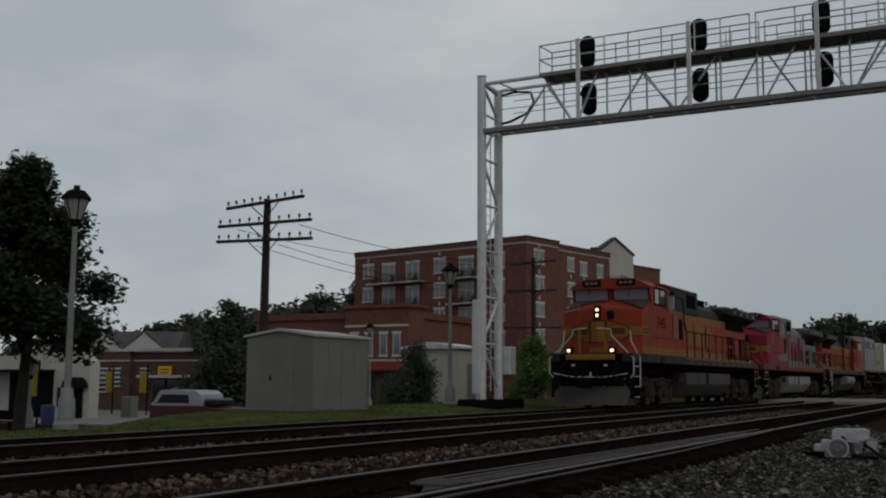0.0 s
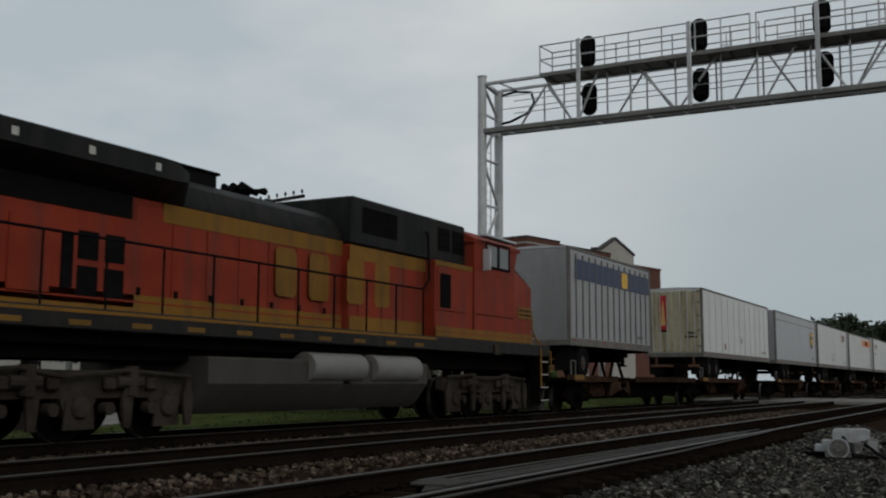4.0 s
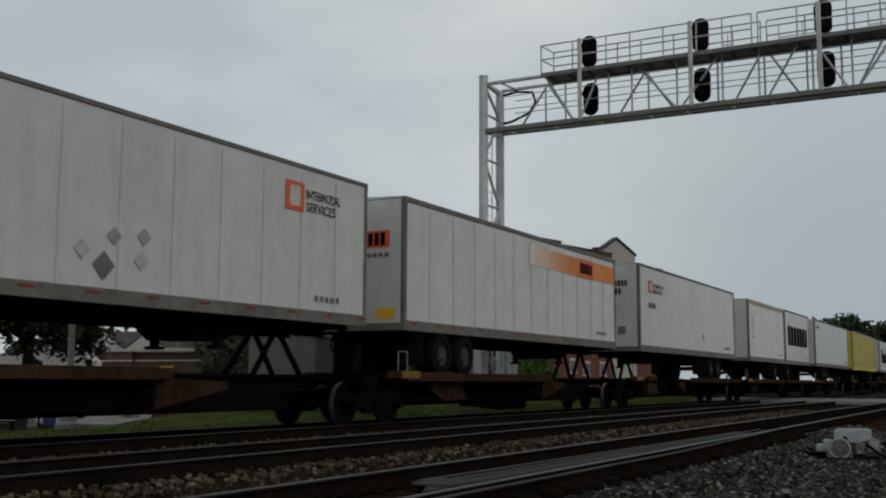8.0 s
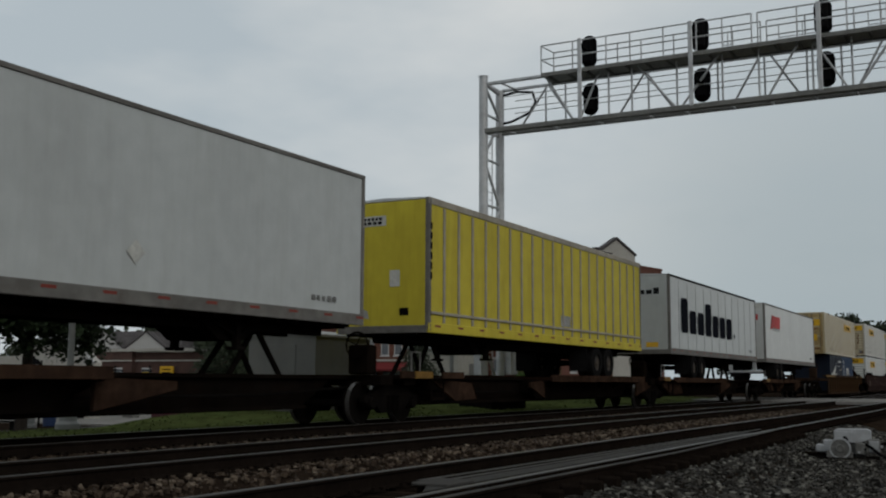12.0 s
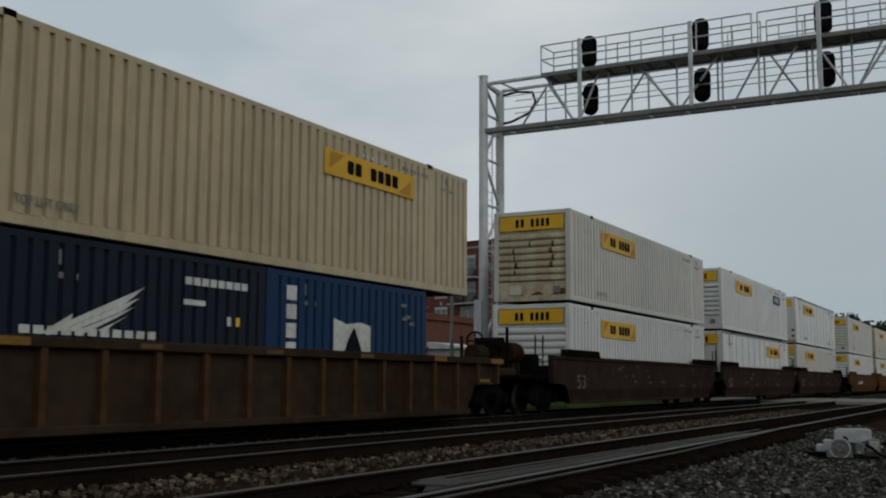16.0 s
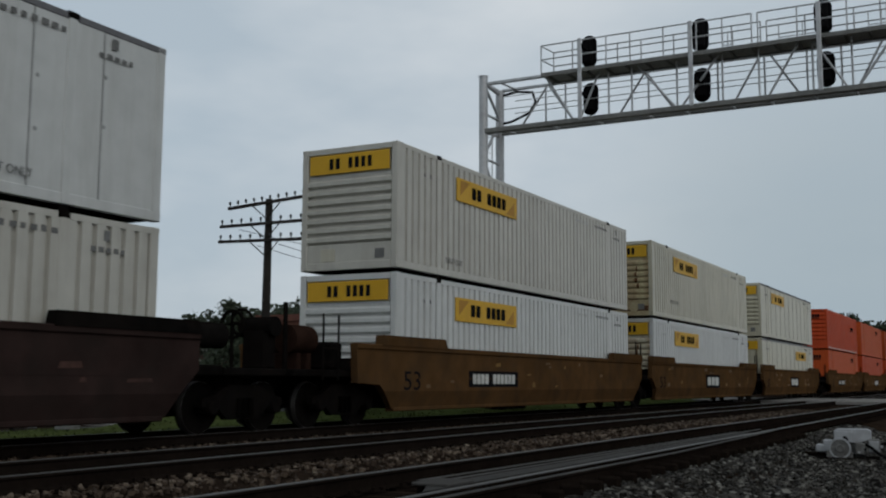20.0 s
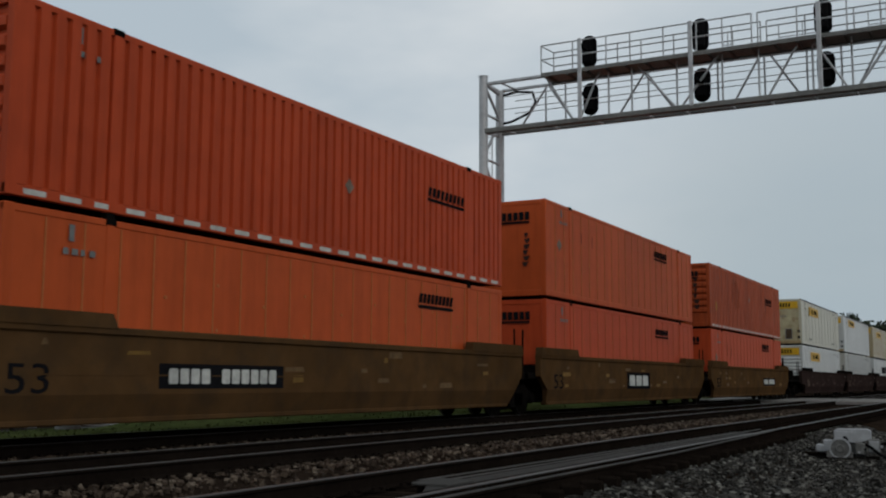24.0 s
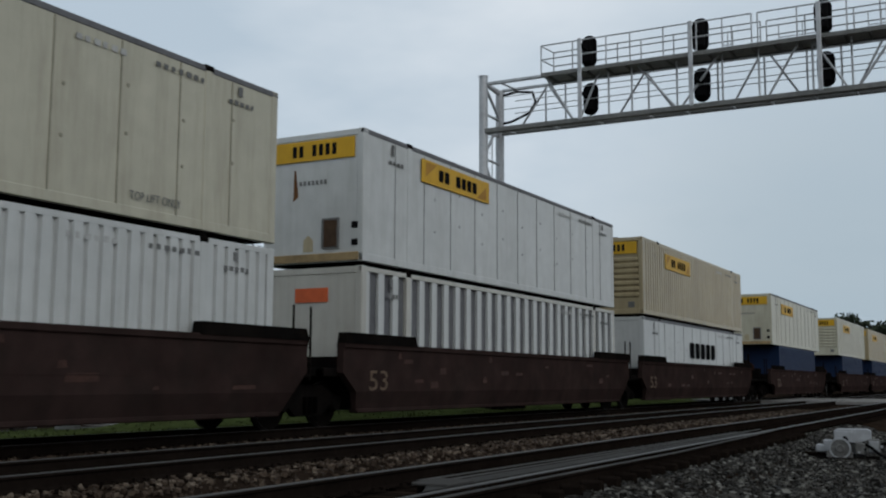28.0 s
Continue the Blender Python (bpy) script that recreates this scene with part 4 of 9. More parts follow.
def soot(x0, x1, z0, z1):
    """A soot stain with a ragged outline, on the raised ribs of a corrugated wall."""
    def add(c, zb, zt):
        p = (CL - .32) / round((CL - .32) / .292)
        b = Bits()
        rnd = random.Random(31)
        for i in range(int((x0 - .16) / p), int((x1 - .16) / p) + 1):
            a = .16 + i * p
            f = (a + .3 * p - x0) / (x1 - x0)
            if not 0 < f < 1:
                continue
            h = (z1 - z0) * math.sqrt(1 - (2 * f - 1) ** 2) * rnd.uniform(.75, 1)
            zm = (z0 + z1) / 2 + rnd.uniform(-.1, .1) + .35 * (.5 - f)
            b.prism([(a + .05 * p, zm - h / 2), (a + .3 * p, zm - h / 2 - .15), (a + .58 * p, zm - h / 2), (a + .58 * p, zm + h / 2), (a + .05 * p, zm + h / 2 - .1)], -HW - .003, -HW + .001, "y")
        part("soot_stain", b, mat("soot_stained_orange", (0.2, 0.04, 0.013), .8, var=.45, scale=2.5, bump=.05, dirt=(0.05, 0.02, 0.012), dirt_amt=.9), c, "ragged dark soot stain")["kind"] = "stuff"
    return add


def end_soot(y0, y1, z0, z1):
    def add(c, zb, zt):
        rnd = random.Random(int(z1 * 10))
        n = 6
        for k in range(n):
            za, h = z0 + (z1 - z0) * k / n, (z1 - z0) / n
            a, b = y0 + rnd.uniform(0, .12), y1 - rnd.uniform(0, .1)
            part("soot_run", Bits().prism([(a, za + h * .97), (b, za + h * .9), (b - .03, za + h * .3), ((a + b) / 2, za + .02), (a + .04, za + h * .35)], -.014, -.006, "x"), mat("black_soot", (0.03, 0.014, 0.01), .9, var=.5, scale=5, bump=0), c, "black soot run")
        part("faded_patch", Bits().prism([(.75, zb + .4), (1.0, zb + .38), (1.04, zb + .62), (.9, zb + .8), (.78, zb + .66)], -.012, -.006, "x"), mat("greenish_scrape", (0.045, 0.05, 0.035), .85, var=.5, scale=6, bump=0), c, "greenish scraped patch")
    return add


def yellow_tag(x0, x1, z0, z1, material=None):
    def add(c, zb, zt):
        if material:
            part("scuff", Bits().box(x0, x1, -HW - .006, -HW - .002, z0, z1), material, c)
        else:
            t = part("tag", Bits().box(x0 + .03, x1 - .03, -HW - .006, -HW - .002, z0, z1), mat("dull_yellow_tag", (0.34, 0.19, 0.018), .7, var=.3, scale=12, bump=0), c, "small yellow painted tag")
            zm = (z0 + z1) / 2
            part("painted_mark", Bits().box(x0 + .1, x1 - .12, -HW - .009, -HW - .006, zm + .03, z1 - .07).box(x0 + .12, x1 - .1, -HW - .009, -HW - .006, z0 + .06, zm - .04), M_DULLSCUFF, t)
    return add


def grey_diamond(x, z, r=.17):
    def add(c, zb, zt):
        part("placard_diamond", Bits().prism([(x - r, z), (x, z - r), (x + r, z), (x, z + r)], -HW - .007, -HW - .002, "y"), M_DULLPLACARD, c, "faded diamond placard")
    return add


def soot_drip(x0, x1, z0, z1):
    def add(c, zb, zt):
        part("soot_run", Bits().prism([(x0, z1), (x1, z1 - .15), (x1 - .04, z0 + .3), ((x0 + x1) / 2, z0), (x0 + .04, z0 + .4)], -HW - .004, -HW - .001, "y"), M_DULLSCUFF, c, "dark soot run")
    return add


# ---- well cars ---------------------------------------------------------------
def well_unit(x0, L, color, label, group, lead, tail, number=True, panel=True, panel_x=6.55, panel_w=2.65):
    """A well that holds a box of length L whose front stands at x0."""
    car = ride(thing("well_car", label, "railway wagon", group), x0)
    m = color
    for s in (-1, 1):
        ya, yb = sorted((s * 1.36, s * 1.52))
        front = [(-1.9, .9), (-1.05, .86), (-.85, .72)] if lead == 2 else [(-1.0, 1.1), (-.52, .72)]
        xa, xl = (-1.95, -.85) if lead == 2 else (-1.0, -.52)
        prof = front + [(L + .38, .72), (L + .8, 1.1), (L + .8, 1.66), (xa, 1.62)]
        part("side_sheet", Bits().prism(prof, ya, yb, "y"), m, car)
        low = [(xl, s * 1.52, .72), (L + .38, s * 1.52, .72), (L + .15, s * 1.40, .34), (-.35, s * 1.40, .34), (xl, s * 1.36, .72), (L + .38, s * 1.36, .72), (L + .15, s * 1.3, .34), (-.35, s * 1.3, .34)]
        part("lower_sheet", Bits().add(low, [(0, 1, 2, 3), (4, 5, 6, 7), (0, 1, 5, 4), (1, 2, 6, 5), (2, 3, 7, 6), (3, 0, 4, 7)]), m, car)
        part("top_chord", Bits().box(xa, L + .8, *sorted((s * 1.34, s * 1.56)), 1.60, 1.72, b=.02), m, car)
        part("bottom_chord", Bits().box(-.3, L + .1, *sorted((s * 1.2, s * 1.42)), .28, .38, b=.02), m, car)
        for a, b_ in ((-1.0, 1.95), (L - 2.3, L + .8)):
            # brown cars: underside shade of the guards is coloured in as near-black
            part("end_guard", Bits().prism([(a, 1.70), (b_, 1.70), (b_ - .12, 1.92), (a + .05, 1.92)], *sorted((s * 1.36, s * 1.58)), "y"), m if panel else M_UNDER, car)
    part("floor", Bits().box(-.2, L, -1.3, 1.3, .34, .478), M_UNDER, car)
    for a, b_ in ((-1.75, -.02), (L + .02, L + 1.6)):
        part("end_platform", Bits().box(a, b_, -1.36, 1.36, 1.02, 1.2, b=.02).box(a, b_, -.35, .35, .72, 1.02), M_UNDER, car)
    # leading bulkhead is near-black to hold the shade before the box
    part("end_bulkhead", Bits().box(-.16, -.04, -1.34, 1.34, .34, 1.45), M_UNDER, car)
    part("end_bulkhead", Bits().box(L + .04, L + .16, -1.34, 1.34, .34, 1.7), m, car)
    lad = Bits()
    la, lb, zl = (-3.02, -2.48, 2.26) if lead == 2 else (-2.58, -2.02, 2.37)
    for x in (la, lb):
        lad.cyl((x, -1.42, .95), (x, -1.42, zl), .024, 6)
    for z in (1.02, 1.3, 1.58):
        lad.cyl((la, -1.42, z), (lb, -1.42, z), .016, 5)
    lad.box(la, lb, -1.44, -1.2, 1.02, 1.06)
    part("grab_ladder", lad, M_UNDER, car)
    if number:
        painted("53", -.02, -1.523, .74, .74, .42, M_INK if panel else M_NUM, car)
    rnd = random.Random(int(x0))
    for i in range(13):
        x, z, h = rnd.uniform(.5, L - .8), rnd.choice((.78, .9, 1.1, 1.32, 1.42)), rnd.uniform(.06, .16)
        c = .03
        w = rnd.uniform(.15, .7)
        part("scuff", Bits().prism([(x + c, z), (x + w, z + .01), (x + w - c, z + h), (x + c * 2, z + h - .01)], -1.5225, -1.52, "y"), (M_PATCH if i % 3 == 0 else M_PATCHTAN) if panel else M_PATCH2, car)
    part("side_seam", Bits().box(.2, L - .2, -1.526, -1.52, 1.0, 1.02), m, car)
    if panel:
        hp = .29 if len(panel) < 5 else .2
        p = part("number_panel", Bits().box(panel_x, panel_x + panel_w, -1.524, -1.52, 1.0 - hp, 1.0 + hp), M_INK, car, "black panel")
        part("painted_mark", glyph_row(Bits(), row_spans(panel_x + .2, panel_x + panel_w - .2, 1.0 - hp * .62, 1.0 + hp * .62, panel), -1.5245, stroke=.25), M_WHITEINK, p)
    if lead:
        freight_truck(car, -1.72 if lead == 2 else -1.62, x0)
    if tail:
        freight_truck(car, L + (2.55 if tail == 2 else 1.52), x0)
    if lead == 2:
        part("coupler_platform", Bits().box(-3.8, -1.76, -1.3, 1.3, 1.02, 1.16, b=.02).box(-4.1, -1.7, -.25, .25, .7, 1.02, b=.03), M_UNDER, car)
        bw = Bits()
        bw.cyl((-3.3, .3, 1.1), (-3.3, .3, 2.1), .05, 7)
        bw.box(-3.66, -3.3, -.5, .1, 1.14, 2.0, b=.06).cyl((-3.48, -.6, 2.0), (-3.48, .2, 2.0), .2, 12)
        bw.cyl((-3.2, -.62, 1.1), (-3.2, -.62, 2.5), .05, 7)
        part("brake_gear", bw, M_UNDER, car)
        part("brake_housing", Bits().cyl((-2.9, -.4, 1.78), (-2.15, -.4, 1.78), .3, 14).cyl((-2.8, .4, 1.6), (-2.2, .4, 1.6), .22, 12).box(-2.75, -2.6, -.6, .6, 1.14, 1.5, b=.02).box(-2.4, -2.25, -.6, .6, 1.14, 1.5, b=.02), M_BROWNGEAR, car, "dark brown brake housing")
        part("valve_box", Bits().box(-2.0, -1.6, -.95, -.35, 1.16, 1.75, b=.06), M_UNDER, car)
        part("brake_hose", Bits().pipe([(-4.0, -.35, .85), (-4.15, -.38, .6), (-4.3, -.4, .55)], .03, 6), M_BLACK, car)
        part("brake_wheel", Bits().lathe([(.24, -.02), (.29, -.02), (.29, .02), (.24, .02), (.24, -.02)], (-3.42, .3, 2.1), 16, "x")
             .box(-3.43, -3.41, .04, .56, 2.08, 2.12).box(-3.43, -3.41, .28, .32, 1.84, 2.36), M_UNDER, car)
    if tail == 2:
        part("coupler_platform", Bits().box(L + 1.7, L + 3.5, -1.3, 1.3, 1.02, 1.16, b=.02).box(L + 1.7, L + 4.0, -.25, .25, .7, 1.02, b=.03), M_UNDER, car)
        part("air_reservoir", Bits().cyl((L + 1.2, -.5, 1.75), (L + 2.5, -.5, 1.75), .24, 12).cyl((L + 1.4, .5, 1.5), (L + 2.3, .5, 1.5), .2, 12), M_UNDER, car)
        part("brake_wheel", Bits().lathe([(.24, -.02), (.29, -.02), (.29, .02), (.24, .02), (.24, -.02)], (L + 3.1, -.3, 2.0), 16, "x")
             .cyl((L + 3.1, -.3, 1.1), (L + 3.1, -.3, 2.0), .04, 6).box(L + 3.09, L + 3.11, -.56, -.04, 1.98, 2.02).box(L + 3.09, L + 3.11, -.32, -.28, 1.74, 2.26), M_UNDER, car)
    return car


M_WELLTAN = mat("ochre_brown_wagon_paint", (0.067, 0.036, 0.015), 0.85, spec=.08, var=0.25, scale=2.2, bump=0.1, dirt=(0.035, 0.025, 0.016), dirt_amt=0.7)
M_WELLBROWN = mat("dark_oxide_wagon_paint", (0.027, 0.0175, 0.0155), 0.85, spec=.08, var=0.3, scale=2.2, bump=0.1, dirt=(0.02, 0.016, 0.014), dirt_amt=0.7)
M_BROWNGEAR = mat("brown_brake_paint", (0.02, 0.011, 0.008), .85, spec=.08, var=.35, scale=5, bump=.15)
M_PATCH = mat("yellow_repair_paint", (0.13, 0.07, 0.012), 0.8, var=0.25, bump=0)
M_PATCHTAN = mat("worn_tan_scuff", (0.085, 0.05, 0.02), 0.85, var=0.4, scale=8, bump=0)
M_PATCH2 = mat("faded_brown_repair_paint", (0.04, 0.019, 0.014), 0.85, var=0.5, scale=9, bump=0)
M_NUM = mat("dull_tan_number", (0.11, 0.075, 0.05), 0.85, var=0.3, bump=0)
CL = 16.15


def white_rect(x0, x1, z0, z1):
    def add(c, zb, zt):
        p = part("blue_placard", Bits().box(x0, x1, -HW - .034, -HW - .012, z0, z1, b=.005), mat("blue_placard", (0.012, 0.02, 0.08), .6, bump=0), c, "small dark blue placard")
        for i in range(4):
            part("painted_mark", Bits().box(x0 + .3 + i * .32, x0 + .52 + i * .32, -HW - .037, -HW - .034, z0 + .14, z1 - .12), M_WHITEINK, p)
    return add


def top_lift(x, z, w=1.45):
    def add(c, zb, zt):
        painted("TOP LIFT ONLY", x, -HW - .02, zb + z, w, .14, M_GREYINK, c)
    return add


def both(*fs):
    def add(c, zb, zt):
        for f in fs:
            f(c, zb, zt)
    return add


def build_stacks():
    U, Lz = 3.49, .48          # rest heights of the upper and the lower box
    su, sl = (2.85, 6.5, 5.44, 6.04), (2.8, 6.45, 2.42, 3.01)
    jb = "boxes of the yellow-sign fleet"
    rib_lab = "aged cream corrugated steel container with a yellow sign panel, "
    # three dark units
    for i, (x, lead, tail) in enumerate(((325.4, 2, 1), (345.0, 0, 1), (364.2, 0, 2))):
        well_unit(x, CL, M_WELLBROWN, "dark oxide-brown articulated well car with a loaded double stack", "brown well cars", lead, tail, panel=False)
    container(325.4, CL, Lz, C_WHITE, "white corrugated container sitting low in a brown well car", signs=[sl], group=jb)
    container(325.48, CL, U, C_GREYWHITE, "cream corrugated container with a rust-streaked slatted end", rusty=True, gap=.11, signs=[su], group=jb, extras=top_lift(2.28, .3, 1.07))
    container(345.0, CL, Lz, C_WHITE, "smooth white container with a yellow sign near its rear", "sheet", end="door", signs=[(9.9, 13.5, 2.35, 2.95)], group=jb)
    container(345.0, CL, U, C_WHITE, "white corrugated container with yellow and blue panels", gap=.11, signs=[su], group=jb, extras=white_rect(12.05, 14.0, 5.42, 5.92))
    container(364.2, CL, Lz, C_GREYWHITE, "cream corrugated container below a smooth white one", signs=[sl], group=jb)
    container(364.2, CL, U, C_WHITE, "smooth white plate container with a yellow sign", "sheet", gap=.11, end="reefer", signs=[su], group=jb, extras=both(top_lift(2.4, .3, 1.2), top_lift(12.37, .28, 1.17)))
    # three ochre units
    for i, (x, lead, tail) in enumerate(((387.9, 2, 1), (407.1, 0, 1), (426.8, 0, 2))):
        well_unit(x, CL, M_WELLTAN, "ochre-brown articulated well car with a loaded double stack", "ochre well cars", lead, tail, panel="TTT" if i else "TTTT TTTTTT", panel_x=(3.15, 6.75, 6.75)[i], panel_w=(2.95, 2.45, 2.45)[i])
    container(387.9, CL, Lz, C_WHITE, "white corrugated container in an ochre well car", signs=[sl], group=jb)
    container(387.9, CL, U, C_GREYWHITE, "cream corrugated container with a dirty slatted end", gap=.11, signs=[su], group=jb, extras=top_lift(2.28, .32, .9))
    container(407.1, CL, Lz, C_WHITE, "white corrugated container under a rust-stained one", rusty=True, signs=[sl], group=jb)
    container(407.1, CL, U, C_CREAM, "cream corrugated container with rust runs on its slatted end", rusty=True, gap=.11, signs=[su], group=jb, extras=top_lift(2.25, .62, 1.35))
    container(426.8, CL, Lz, C_CREAM, "smooth cream container with a yellow sign near its rear", "sheet", end="door", signs=[(9.9, 13.4, 2.35, 2.9)], group=jb)
    container(426.8, CL, U, C_CREAM, "smooth cream plate container with a slatted end", "sheet", gap=.11, signs=[su], group=jb)
    # three ochre units with orange boxes
    for i, (x, lead, tail) in enumerate(((449.9, 2, 1), (469.15, 0, 1), (488.4, 0, 2))):
        well_unit(x, CL, M_WELLTAN, "ochre-brown articulated well car with a loaded double stack", "ochre well cars", lead, tail, panel="TTT" if i == 1 else "TTTT TTTTTT", panel_x=(2.9, 6.63, 9.9)[i], panel_w=(3.25, 2.63, 3.1)[i])
    og = "orange stacked boxes"
    kw = dict(end_panel=False, group=og)
    container(449.9, CL, Lz, C_ORANGE, "orange container resting in an ochre well car", "sheet", end="plain", extras=black_band(11.6, 13.3, 2.62, 2.98), **kw)
    container(449.9, CL, U, C_RED, "red-orange corrugated container with a slatted end", gap=.11, extras=both(black_band(12.0, 13.9, 5.2, 5.56), dashes, grey_diamond(8.6, 5.0)), **kw)
    container(469.15, CL, Lz, C_RED, "red-orange container with black name plates", "sheet", end="plain", extras=black_band(10.75, 12.45, 2.62, 2.97), **kw)
    container(469.15, CL, U, C_ORANGE, "orange container with scuffed seamed sides", "sheet", gap=.11, end="plain", extras=both(black_band(10.75, 12.45, 5.62, 6.0), end_soot(-.83, -.51, 4.35, 5.4), grey_diamond(1.05, 5.1, .2), yellow_tag(2.9, 2.96, 5.35, 5.7, M_DULLSCUFF), yellow_tag(3.9, 3.96, 5.3, 5.7, M_DULLSCUFF)), **kw)
    container(488.4, CL, Lz, C_RED, "red-orange container with a bent bottom rail", "sheet", end="plain", extras=both(black_band(10.85, 12.65, 2.62, 3.02), grey_diamond(.9, 2.1, .2), yellow_tag(3.0, 3.06, 2.2, 2.8, M_DULLSCUFF), yellow_tag(3.8, 3.86, 2.2, 2.7, M_DULLSCUFF)), **kw)
    container(488.4, CL, U, C_SOOT, "orange corrugated container with dark soot stains", gap=.11, extras=both(black_band(12.0, 13.8, 5.2, 5.58), dashes, soot(4.15, 5.95, 4.5, 6.25), soot_drip(12.0, 12.2, 4.7, 5.75), yellow_tag(.97, 1.28, 4.3, 4.67), grey_diamond(8.07, 5.2), end_soot(-.83, -.51, 4.25, 5.75)), **kw)
    # dark units at the end
    for i, (x, lead, tail) in enumerate(((511.85, 2, 1), (531.05, 0, 1), (550.5, 0, 2))):
        well_unit(x, CL, M_WELLBROWN, "dark oxide-brown articulated well car with a loaded double stack", "brown well cars", lead, tail, panel=False)
    container(511.85, CL, Lz, C_WHITE, "white corrugated container in a dark well car", signs=[sl], group=jb)
    container(511.85, CL, U, C_CREAM, "smooth yellowed container with a rusty hatch on its end", style="sheet", rusty=True, gap=.11, end="reefer", signs=[su], group=jb, extras=both(top_lift(2.3, .3, 1.3), top_lift(12.37, .28, 1.17)))
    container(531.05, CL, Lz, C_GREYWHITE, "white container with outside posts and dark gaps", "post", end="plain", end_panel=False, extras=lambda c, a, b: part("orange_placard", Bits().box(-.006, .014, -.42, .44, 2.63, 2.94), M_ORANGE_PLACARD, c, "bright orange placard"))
    container(531.05, CL, U, C_WHITE, "smooth white container with a vent hatch", "sheet", gap=.11, end="reefer", signs=[(2.5, 6.15, 5.62, 6.18)], group=jb)
    container(550.5, CL, Lz, C_WHITE, "smooth white container with black blocks near its rear", "sheet", end="plain", end_panel=False, extras=lambda c, a, b: part("painted_mark", glyph_row(Bits(), row_spans(6.2, 10.6, 1.95, 2.62, "TTTTT"), -HW - .004), M_INK, c))
    container(550.5, CL, U, C_TAN, "tan corrugated container with a slatted end", gap=.11, signs=[su], group=jb)
    for i, x in enumerate((574.2, 599.6, 619.0, 638.4)):
        well_unit(x, CL, M_WELLBROWN, "dark oxide-brown articulated well car with a loaded double stack", "brown well cars", 2, 2, panel=False)
        container(x + 1.9, 12.19, Lz, C_BLUE, "navy blue forty-foot container low in a well car", height=2.6, end="plain", end_panel=False, group="blue boxes")
        container(x, CL, 3.12, gap=.04, color=(C_CREAM, C_CREAM, C_TAN, C_GREYWHITE)[i], label="cream container stacked over a blue one", style="sheet" if i == 0 else "rib", end="reefer" if i == 0 else "slat", signs=[(2.85, 6.5, 5.0, 5.6)], group=jb)


